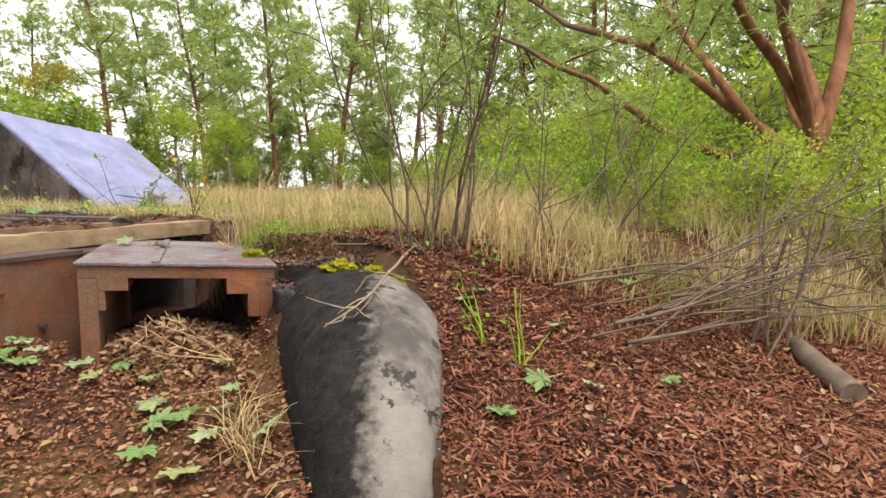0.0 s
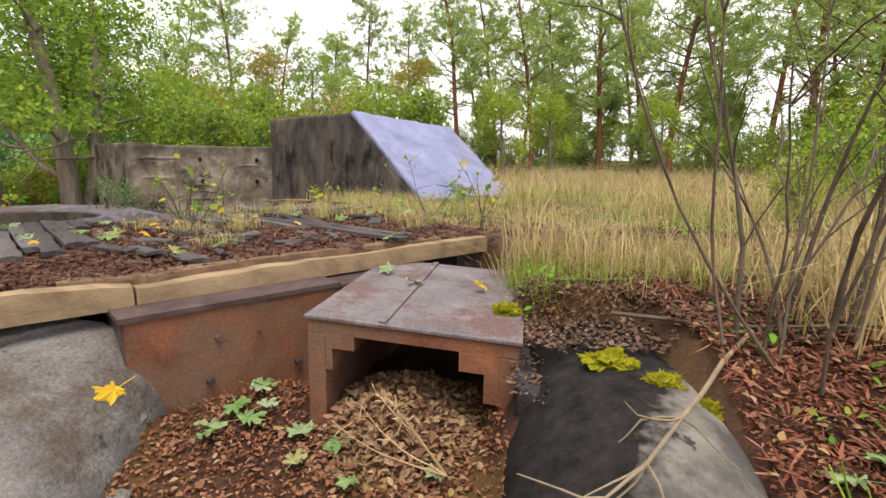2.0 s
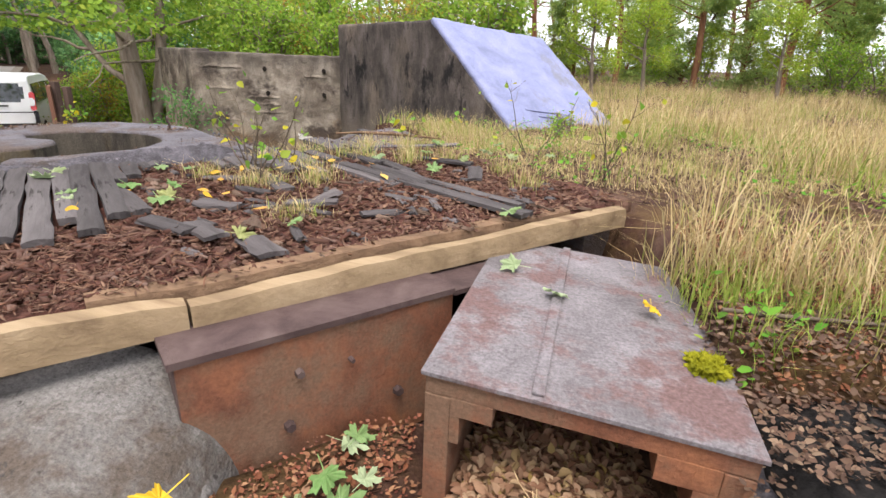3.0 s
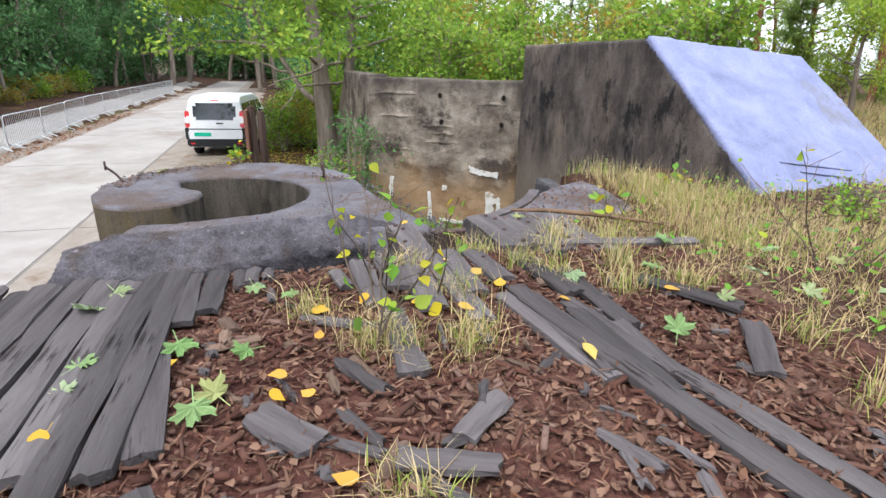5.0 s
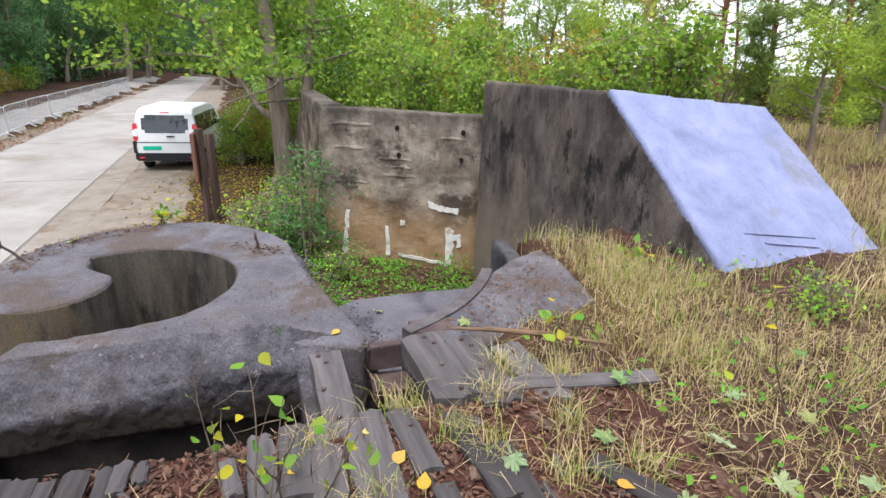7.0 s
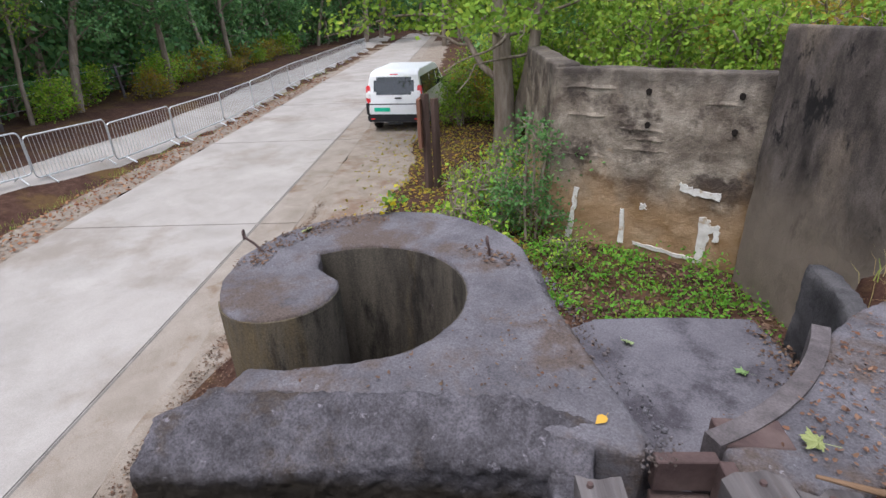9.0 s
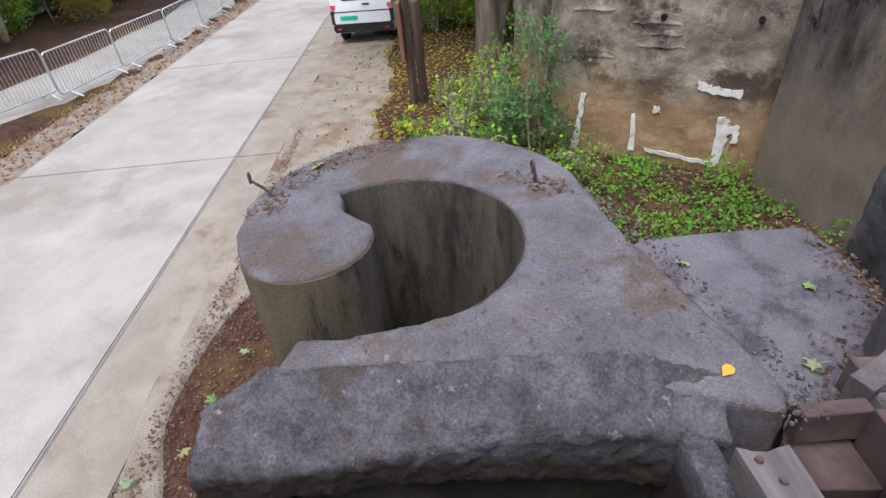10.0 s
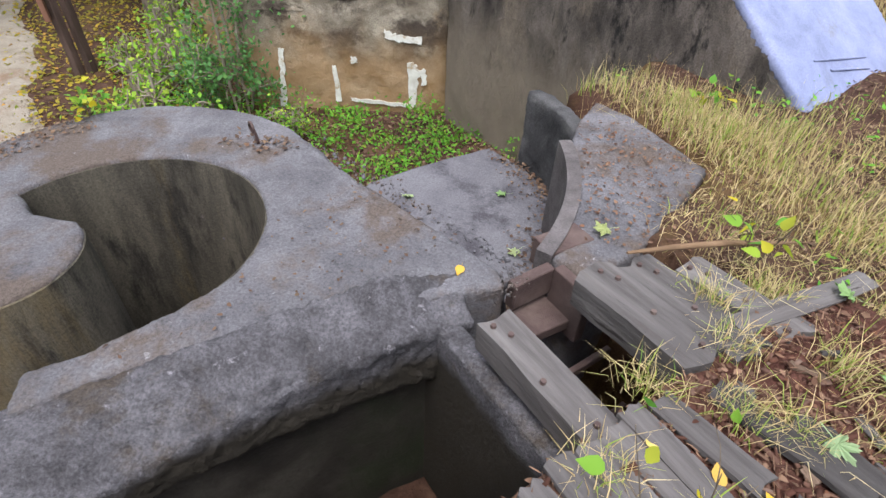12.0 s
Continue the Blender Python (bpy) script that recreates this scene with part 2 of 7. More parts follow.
STEEL_TOP = material("scaled_steel", speckle=0.4, ramp=[(0.111, 0.100, 0.104), (0.170, 0.154, 0.162), (0.230, 0.212, 0.224)], scale=3, roughness=0.75, bump=0.5, bump_scale=60, metallic=0.1,
                     second=(0.136, 0.087, 0.083), second_scale=2.2, second_range=(0.5, 0.62))
GALV = material("galvanised_steel", [(0.5, 0.52, 0.54), (0.62, 0.64, 0.66)], 8, 0.45, 0.1, 80, metallic=0.7)
BARK = material("bark", [(0.105, 0.082, 0.065), (0.211, 0.170, 0.135), (0.316, 0.269, 0.222)], 6, 0.95, 1.0, 18, stretch=(1, 1, 0.2))
PINE_BARK = material("pine_bark", [(0.098, 0.045, 0.026), (0.210, 0.098, 0.053), (0.300, 0.158, 0.090)], 5, 0.95, 1.0, 16, stretch=(1, 1, 0.3),
                     second=(0.112, 0.083, 0.068), second_scale=0.3, second_range=(0.45, 0.6))
TWIG = material("twig_bark", [(0.07, 0.052, 0.038), (0.16, 0.125, 0.095)], 8, 0.9, 0.3, 40, per=("island", 0.35))
MOSS = material("moss", [(0.11, 0.12, 0.006), (0.27, 0.26, 0.012), (0.38, 0.36, 0.03)], 12, 0.95, 1.0, 70)


def leafy(name, cols, translucent=0.45, rough_=0.6):
    return material(name, [tuple(0.85 * a for a in cols[0]), cols[0]], 6, rough_, 0.0, per=("island", 0.85, cols), translucent=translucent)


NEEDLES = leafy("pine_needles", [(0.2, 0.3, 0.1), (0.31, 0.45, 0.13), (0.47, 0.57, 0.15), (0.27, 0.39, 0.13), (0.6, 0.61, 0.2)], 0.5)
LEAVES = leafy("tree_leaves", [(0.108, 0.210, 0.030), (0.215, 0.349, 0.045), (0.322, 0.465, 0.060), (0.161, 0.280, 0.038), (0.457, 0.513, 0.075)])
LEAVES_DARK = leafy("shade_leaves", [(0.061, 0.151, 0.061), (0.108, 0.230, 0.077), (0.184, 0.339, 0.108), (0.090, 0.184, 0.077)], 0.25)
LEAVES_LIME = leafy("lime_leaves", [(0.221, 0.331, 0.041), (0.359, 0.469, 0.055), (0.276, 0.414, 0.055), (0.497, 0.497, 0.069)])
LEAVES_AUTUMN = leafy("autumn_leaves", [(0.240, 0.228, 0.036), (0.432, 0.300, 0.036), (0.168, 0.204, 0.036), (0.480, 0.240, 0.060)])
LEAVES_ELDER = leafy("shrub_leaves", [(0.07, 0.17, 0.06), (0.11, 0.24, 0.075), (0.17, 0.33, 0.09), (0.09, 0.2, 0.065)])
HERB = leafy("herb_leaves", [(0.135, 0.298, 0.028), (0.224, 0.437, 0.041), (0.357, 0.554, 0.068), (0.493, 0.554, 0.083), (0.158, 0.317, 0.041)])
DRY_GRASS = leafy("dry_grass", [(0.5, 0.38, 0.19), (0.6, 0.47, 0.26), (0.3, 0.21, 0.1), (0.66, 0.53, 0.32), (0.36, 0.35, 0.13), (0.45, 0.31, 0.15)], 0.35)
GREEN_GRASS = leafy("green_grass", [(0.193, 0.276, 0.041), (0.276, 0.345, 0.069), (0.386, 0.400, 0.110), (0.138, 0.235, 0.041)], 0.35)
LITTER = leafy("leaf_litter", [(0.137, 0.050, 0.027), (0.205, 0.085, 0.044), (0.291, 0.144, 0.075), (0.085, 0.035, 0.023), (0.358, 0.208, 0.114), (0.171, 0.072, 0.038)], 0.1, 0.8)
CHIPS = leafy("wood_chips", [(0.057, 0.024, 0.018), (0.091, 0.041, 0.028), (0.040, 0.018, 0.013), (0.137, 0.077, 0.057), (0.074, 0.032, 0.023), (0.171, 0.113, 0.089)], 0.0, 0.9)
FALLEN_GREEN = material("fallen_maple_leaf", [(0.15, 0.22, 0.09), (0.24, 0.31, 0.15), (0.32, 0.38, 0.2)], 14, 0.6, 0.3, 60, per=("object", 0.6, [(0.1, 0.24, 0.05), (0.2, 0.31, 0.12), (0.36, 0.42, 0.27), (0.33, 0.31, 0.1), (0.26, 0.35, 0.2)]), translucent=0.2)
FALLEN_YELLOW = material("fallen_yellow_leaf", [(0.5, 0.3, 0.02), (0.6, 0.42, 0.05)], 14, 0.6, 0.3, 60, per=("object", 0.6, [(0.6, 0.42, 0.03), (0.5, 0.28, 0.03), (0.55, 0.3, 0.08), (0.42, 0.18, 0.05), (0.6, 0.5, 0.2)]), translucent=0.2)
SAPLING_LEAF = leafy("birch_leaves", [(0.1, 0.26, 0.04), (0.16, 0.34, 0.04), (0.28, 0.42, 0.05), (0.6, 0.45, 0.02), (0.14, 0.3, 0.06)], 0.45)
VAN_WHITE = material("white_car_paint", [(0.72, 0.72, 0.73), (0.78, 0.78, 0.79)], 2, 0.28, 0.0, specular=0.5)
VAN_BLACK = material("black_plastic", [(0.02, 0.02, 0.022), (0.03, 0.03, 0.032)], 5, 0.55, 0.1)
TYRE = material("tyre_rubber", [(0.015, 0.015, 0.015), (0.03, 0.03, 0.03)], 5, 0.85, 0.2)
RED_LENS = material("red_lens", [(0.55, 0.015, 0.02), (0.65, 0.03, 0.03)], 5, 0.2, 0.0, specular=0.5)
CLEAR_LENS = material("clear_lens", [(0.7, 0.68, 0.68), (0.8, 0.78, 0.78)], 5, 0.15, 0.0, specular=0.5)
PLATE_GREEN = material("green_plate", [(0.02, 0.42, 0.26), (0.03, 0.48, 0.3)], 5, 0.4, 0.0)
GLASS_DARK = material("tinted_glass", [(0.012, 0.016, 0.018), (0.02, 0.025, 0.028)], 3, 0.06, 0.0, specular=0.7)
DARK_WOOD = material("tarred_wood", [(0.045, 0.03, 0.024), (0.09, 0.06, 0.05), (0.13, 0.085, 0.07)], 6, 0.85, 0.5, 30, stretch=(1, 1, 0.15))
WHITE_PAINT = material("flaked_white_paint", [(0.46, 0.43, 0.39), (0.7, 0.68, 0.65)], 9, 0.8, 0.3, 50, second=(0.38, 0.29, 0.2), second_scale=7, second_range=(0.55, 0.66))
LIP = material("broken_concrete", speckle=0.5, ramp=[(0.034, 0.031, 0.033), (0.077, 0.071, 0.079), (0.129, 0.120, 0.134)], scale=5.5, roughness=0.95, bump=1.0, bump_scale=35,
               second=(0.064, 0.051, 0.044), second_scale=2.0, second_range=(0.5, 0.64), third=(0.193, 0.178, 0.198), third_scale=12, third_range=(0.6, 0.7))
DIRT = material("dirt_shoulder", speckle=0.3, ramp=[(0.172, 0.14, 0.112), (0.225, 0.19, 0.158), (0.265, 0.23, 0.197)], scale=2.5, roughness=0.95, bump=0.6, bump_scale=40,
                second=(0.165, 0.112, 0.08), second_scale=1.2, second_range=(0.5, 0.66))


def stain_or_shade(m, colour, z0, z1, ragged=0.5, scale=2.0, streak=0.3, strength=0.8):
    """A water or rust stain, or painted shade, with a ragged edge: full at height z0, gone at z1."""
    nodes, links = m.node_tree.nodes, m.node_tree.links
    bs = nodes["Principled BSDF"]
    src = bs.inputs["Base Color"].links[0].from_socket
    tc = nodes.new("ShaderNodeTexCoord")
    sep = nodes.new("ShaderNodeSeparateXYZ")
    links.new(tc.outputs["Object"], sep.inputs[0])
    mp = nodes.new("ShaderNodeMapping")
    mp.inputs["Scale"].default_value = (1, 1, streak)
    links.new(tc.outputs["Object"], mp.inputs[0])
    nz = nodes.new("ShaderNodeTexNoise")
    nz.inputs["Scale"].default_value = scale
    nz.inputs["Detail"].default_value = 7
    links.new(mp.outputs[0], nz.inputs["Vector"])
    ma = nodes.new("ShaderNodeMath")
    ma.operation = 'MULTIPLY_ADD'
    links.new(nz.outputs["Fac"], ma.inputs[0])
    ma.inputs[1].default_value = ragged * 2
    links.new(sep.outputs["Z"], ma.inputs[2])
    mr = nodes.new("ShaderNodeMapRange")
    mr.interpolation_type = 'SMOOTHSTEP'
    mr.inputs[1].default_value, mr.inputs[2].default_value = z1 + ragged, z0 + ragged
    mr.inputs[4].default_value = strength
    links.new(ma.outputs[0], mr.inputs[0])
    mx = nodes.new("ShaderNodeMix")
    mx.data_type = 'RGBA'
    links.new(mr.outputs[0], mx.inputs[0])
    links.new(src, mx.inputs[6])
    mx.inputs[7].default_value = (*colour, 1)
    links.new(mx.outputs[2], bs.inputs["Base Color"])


stain_or_shade(CONCRETE_WALL, (0.36, 0.215, 0.1), 0.75, 1.5, 0.5, 2.2, 0.5, 0.6)
stain_or_shade(CONCRETE_WALL, (0.055, 0.047, 0.042), 2.75, 2.2, 0.45, 5.0, 0.12, 0.75)
# On LIP the dark lower band is shade of the front face, painted by height.
stain_or_shade(LIP, (0.026, 0.021, 0.016), 1.58, 1.69, 0.06, 5.0, 0.8, 0.95)
# Pit concrete with the pit's deep shade put into its base colour.
PIT_SHADED = material("shaded_pit_concrete", [(0.014, 0.012, 0.011), (0.028, 0.024, 0.021), (0.05, 0.043, 0.037)], 2.5, 0.75, 0.6, 40, second=(0.02, 0.022, 0.014), second_scale=1.2, second_range=(0.5, 0.65), speckle=0.3)
YARD_HERB = leafy("yard_herb_leaves", [(0.08, 0.25, 0.03), (0.14, 0.36, 0.04), (0.21, 0.45, 0.05), (0.1, 0.21, 0.03), (0.3, 0.36, 0.05)])
stain_or_shade(CONCRETE_DARK, (0.2, 0.162, 0.13), 1.0, 2.0, 0.45, 2.6, 0.7, 0.75)
ARC_STEEL = material("scaled_grey_steel", [(0.055, 0.047, 0.048), (0.095, 0.082, 0.084), (0.14, 0.122, 0.125)], 5, 0.8, 0.4, 70, metallic=0.1, speckle=0.3)
CHEEK_WEST = material("weathered_cheek", speckle=0.4, ramp=[(0.125, 0.117, 0.112), (0.185, 0.174, 0.165), (0.25, 0.236, 0.225)], scale=3.2, roughness=0.92, bump=1.0, bump_scale=45,
                      second=(0.11, 0.088, 0.072), second_scale=1.5, second_range=(0.52, 0.66), third=(0.07, 0.062, 0.058), third_scale=11, third_range=(0.61, 0.68))
RED_CRUMBS = leafy("red_brown_crumbs", [(0.169, 0.055, 0.035), (0.247, 0.091, 0.054), (0.111, 0.039, 0.027), (0.325, 0.150, 0.095), (0.078, 0.031, 0.024)], 0.0, 0.9)
DECK_CRUMBS = leafy("deck_splinters", [(0.085, 0.045, 0.030), (0.145, 0.085, 0.059), (0.049, 0.025, 0.017), (0.213, 0.129, 0.088), (0.110, 0.046, 0.026)], 0.0, 0.9)
DARK_LITTER = leafy("dark_leaf_crumbs", [(0.06, 0.036, 0.026), (0.1, 0.06, 0.043), (0.15, 0.095, 0.066), (0.042, 0.027, 0.022), (0.22, 0.15, 0.1), (0.11, 0.055, 0.036)], 0.05, 0.85)
PALE_LITTER = leafy("pale_dead_leaves", [(0.198, 0.100, 0.060), (0.306, 0.190, 0.120), (0.144, 0.067, 0.040), (0.378, 0.266, 0.170), (0.270, 0.190, 0.060)], 0.15, 0.8)



# ---------------------------------------------------------------- ground
def sstep(a, b, x):
    t = np.clip((x - a) / (b - a), 0, 1)
    return t * t * (3 - 2 * t)


def wobble(x, y, s):
    return (np.sin(x * 1.7 * s + 1.3) * np.cos(y * 1.9 * s + 0.4) + 0.5 * np.sin(x * 4.1 * s + y * 3.3 * s) + 0.35 * np.cos(x * 7.3 * s - y * 6.1 * s + 2)) / 1.85


def height(x, y):
    """The ground: road level, the yard before the wall, the grassy plateau and the slope below the deck."""
    x, y = np.asarray(x, float), np.asarray(y, float)
    u, v = to_uv(x, y)
    low = 0.16 * sstep(-2.2, 1.5, u)
    plateau = 1.9 + 0.05 * wobble(x, y, 0.5)
    plateau = plateau + 0.012 * np.clip(np.hypot(x - 3, y - 2) - 6, 0, 60)
    wall_y = 6.28 + 0.18 * (x + 3.38)
    behind = sstep(2.0, 2.3, u) * sstep(0.1, 0.45, y - wall_y)
    bound = np.interp(y, [1.2, 1.6, 2.4, 3.3, 3.84, 4.3, 5.2, 6.0, 6.9], [0.75, 0.85, 0.85, 0.72, 0.45, 0.7, 0.75, 0.2, -0.6])
    spread = np.interp(y, [3.7, 4.2, 5.5], [0.2, 0.7, 0.9])
    bank = sstep(-0.1, 1.0, (x - bound) / spread)
    north = np.where(y > wall_y + 0.1, np.maximum(behind, bank * sstep(-1.2, -0.6, x)), bank * (y > 1.0))
    east = sstep(2.05, 2.3, u)
    mask = np.where(y > 1.0, north, east) * (1 - sstep(9.5, 13.0, v - 0.6 * np.clip(u - 2, 0, 50)))
    h = low + (plateau - low) * mask
    # the slope below the deck
    crest = np.clip(1.9 + 0.56 * np.minimum(y + 1.9, 0), 0.72, 2.0)
    bank_side = np.interp(y, [-6.0, -4.6, -3.5, -3.0, -2.75, -2.4, -2.0, -1.8, -1.4], [0.95, 1.08, 1.27, 1.37, 1.44, 1.56, 1.75, 1.84, 1.93])
    crest = crest + (bank_side + 0.03 * np.clip(x - 4.4, 0, 6) - crest) * sstep(3.5, 4.1, x)
    side = sstep(-2.6, -1.0, u + 0.25 * np.clip(-v - 2.3, 0, 3))
    slope = low + (crest - low) * side
    slot = sstep(1.45, 1.75, x) * (1 - sstep(2.95, 3.25, x)) * sstep(-3.6, -2.6, y)
    slope = slope - 0.4 * (1 - sstep(1.62, 1.85, x)) * sstep(-4.2, -3.0, y)
    slope = slope - slot * (slope - np.clip(1.41 + 0.22 * (y + 1.75), 0.9, 1.46 - 0.08 * sstep(2.0, 2.3, x))) * (slope > 1.0)
    south = 1 - sstep(-2.35, -2.15, v)
    south = np.maximum(south, (x > 2.2) * (y < -0.35) * (v < -1.9))
    h = h + (np.minimum(slope, 1.92) - h) * south
    # beneath the deck and in the pit
    under = (v > -2.25) * (v < np.where(u < 1.45, 1.0, 0.55)) * (u > -0.95) * (u < 2.1)
    h = np.where(under, np.where((x > 2.2) & (x < 3.15) & (v < -1.6), 1.3, np.where((u > 1.07) & (v > -0.3), -0.5, 0.3)), h)
    h = h + 0.025 * wobble(x, y, 2.2) * (u > -1.2) + 0.32 * (1 - sstep(-9.4, -7.6, u)) - 0.12 * sstep(-7.3, -7.0, u) * (1 - sstep(-2.7, -2.3, u))
    flat_ = (x > 0.7) & (x < 1.6) & (y > 1.8) & (y < 3.65) & (x + 0.59 * y < 3.19) & (x < 1.1 + 0.7 * (y - 2.07))
    h = np.where(flat_, np.minimum(h, 1.78), h)
    mid_ = 3.4 + 0.42 * np.clip(y + 2.3, -1.2, 0)
    wide_ = 0.3 + 0.19 * np.clip(y + 2.3, -1.2, 0)
    h = h - 0.3 * (1 - sstep(wide_ - 0.06, wide_ + 0.02, np.abs(x - mid_))) * (1 - sstep(-1.5, -1.3, y)) * sstep(-3.6, -3.3, y)
    return h


fine_x = np.arange(-5.0, 8.0, 0.1)
step = np.cumsum(0.12 * 1.09 ** np.arange(75))
axis_x = np.concatenate([(-5.0 - step)[::-1], fine_x, 8.0 + step])
axis_y = np.concatenate([(-6.0 - step)[::-1], np.arange(-6.0, 9.0, 0.1), 9.0 + step])
gx, gy = np.meshgrid(axis_x, axis_y)
gz = height(gx, gy)
nx, ny = len(axis_x), len(axis_y)
ii, jj = np.meshgrid(np.arange(nx - 1), np.arange(ny - 1))
a0 = (jj * nx + ii).ravel()
ground = np_mesh("ground", np.stack([gx.ravel(), gy.ravel(), gz.ravel()], 1), np.stack([a0, a0 + 1, a0 + nx + 1, a0 + nx], 1), SOIL, smooth=True)
tagged(ground, "brown leaf-strewn soil rising to a grassy plateau", "ground", kind="structure")


def strip(name, us, vs, z, mat, label, thick=0.12):
    """A slab of the road between two lines across it and two along it."""
    bm = prism_bm([uv(us[0], vs[0])[:2], uv(us[1], vs[0])[:2], uv(us[1], vs[1])[:2], uv(us[0], vs[1])[:2]], z - thick, z)
    bmesh.ops.bevel(bm, geom=[e for e in bm.edges if all(w.co.z > z - 0.01 for w in e.verts)], offset=0.012, segments=2, affect='EDGES')
    return bm


road = empty("road")
tagged(road, "pale concrete slab road with a dark lengthwise joint", "road", kind="structure")
joint_u = -3.17
cuts = [-45, -30, -20, -12, -6.5, 1.0, 7.95, 14.5, 21, 28, 36, 46, 60, 80]
for k in range(len(cuts) - 1):
    part("road_slab", strip("road_slab", (joint_u - 3.75, joint_u - 0.012), (cuts[k] + 0.012, cuts[k + 1] - 0.012), 0.035, ROADM, ""), ROADM, road)
    part("road_slab", strip("road_slab", (joint_u + 0.012, joint_u + 0.74), (cuts[k] + 0.012, cuts[k + 1] - 0.012), 0.028, ROAD_TAN, ""), ROAD_TAN, road, "dusty tan concrete strip")
part("joint_filler", strip("joint_filler", (joint_u - 0.04, joint_u + 0.04), (-45, 80), 0.022, ASPHALT, ""), ASPHALT, road, "dark bitumen joint")
sv = np.arange(-8, 60, 0.25)
su = np.linspace(0, 1, 9)
gu, gv = np.meshgrid(su, sv)
edge_u = -2.22 + 1.55 * sstep(2.5, 8.0, gv) + 0.1 * np.sin(gv * 1.3) + 0.04 * np.sin(gv * 4.3 + 1)
gu = -2.52 - 0.12 * np.sin(gv * 0.9) * np.sin(gv * 2.1 + 1) + gu * (edge_u + 2.52)
dx_, dy_ = CU * gu - SU * gv, SU * gu + CU * gv
k0 = (np.arange(len(sv) - 1)[:, None] * 9 + np.arange(8)[None, :]).ravel()
shoulder = np_mesh("road_shoulder", np.stack([dx_.ravel(), dy_.ravel(), np.maximum(height(dx_, dy_), 0.0).ravel() + 0.036 - 0.02 * (su[None, :] < 0.01).repeat(len(sv), 0).ravel() - 0.04 * (su[None, :] > 0.99).repeat(len(sv), 0).ravel()], 1), np.stack([k0, k0 + 1, k0 + 10, k0 + 9], 1), DIRT, smooth=True)
tagged(shoulder, "tan dirt shoulder beside the concrete road", "road shoulder", kind="structure")
su = np.linspace(0, 1, 6)
gu, gv = np.meshgrid(su, sv)
gu = -7.85 + gu * (1.0 + 0.1 * np.sin(gv * 1.7) + 0.08 * np.sin(gv * 4.9))
dx_, dy_ = CU * gu - SU * gv, SU * gu + CU * gv
k0 = (np.arange(len(sv) - 1)[:, None] * 6 + np.arange(5)[None, :]).ravel()
far_shoulder = np_mesh("road_shoulder", np.stack([dx_.ravel(), dy_.ravel(), np.maximum(height(dx_, dy_), 0.0).ravel() + 0.02], 1), np.stack([k0, k0 + 1, k0 + 7, k0 + 6], 1), DIRT, smooth=True)
tagged(far_shoulder, "tan dirt strip between the road and the barriers", "road shoulder", kind="structure")
BARRIER_LINE = [(-12.4, -0.2), (-11.7, 2.7), (-10.9, 5.4), (-9.95, 8.0), (-9.0, 10.2), (-8.35, 12.1), (-8.05, 14.6), (-7.8, 17.5), (-7.8, 20.4), (-7.95, 23.3)] + [(-8.1, 26.2 + 2.9 * k) for k in range(9)]
sv = np.arange(-5, 70, 0.5)
su = np.linspace(0, 1, 7)
gu, gv = np.meshgrid(su, sv)
gu = np.interp(gv, [b for a, b in BARRIER_LINE], [a for a, b in BARRIER_LINE]) + 0.25 - gu * (2.1 + 0.12 * np.sin(gv * 1.1))
dx_, dy_ = CU * gu - SU * gv, SU * gu + CU * gv
k0 = (np.arange(len(sv) - 1)[:, None] * 7 + np.arange(6)[None, :]).ravel()
edge_ = ((su < 0.01) | (su > 0.99))[None, :].repeat(len(sv), 0)
path = np_mesh("footpath", np.stack([dx_.ravel(), dy_.ravel(), (height(dx_, dy_) + 0.05 - 0.07 * edge_).ravel()], 1), np.stack([k0, k0 + 7, k0 + 8, k0 + 1], 1), ROADM, smooth=True)
tagged(path, "pale gravel footpath behind the barriers", "footpath", kind="structure")


# ---------------------------------------------------------------- concrete well block
def arc(c, r, a0, a1, n):
    return [(c[0] + r * math.cos(radians(a0 + (a1 - a0) * i / (n - 1))), c[1] + r * math.sin(radians(a0 + (a1 - a0) * i / (n - 1)))) for i in range(n)]


WELL, LOBE, OUTER = (-1.575, 1.49), (-2.03, 1.2), (-1.737, 1.80)
outline = [(-1.28, 0.48), (-1.36, 0.66), (-1.2, 0.78)]
outline += arc(WELL, 0.735, -48, 175, 30)
outline += [(-2.24, 1.66), (-2.14, 1.57), (-2.06, 1.53)]
outline += arc((-2.0, 1.19), 0.385, 60, -120, 18)
outline += [(-2.4, 0.96)]
outline += arc((-1.76, 1.81), 1.09, 212, 46, 30)
outline += [(-0.68, 2.33), (-0.51, 2.2), (-0.26, 2.04), (-0.05, 1.89), (0.16, 1.76), (0.36, 1.6), (0.4, 1.5), (0.17, 1.42), (-0.17, 1.21), (-0.53, 1.0), (-0.92, 0.8), (-1.1, 0.66)]
bm = prism_bm(outline, -0.05, 1.86)
well_block = part("well_block", bm, CONCRETE)
tagged(well_block, "grey weathered concrete block with a round open well", "concrete block", kind="structure")
rough(well_block, 0.024, 2, 0.022, 0.014, 0.45)
# lower lip towards the pit
def lip_top(x, y):
    u, v = to_uv(x, y)
    return 1.64 + 0.2 * min(1, max(0, (v - 0.86) / 0.3)) + 0.15 * min(1, max(0, (u + 0.2) / 1.0))


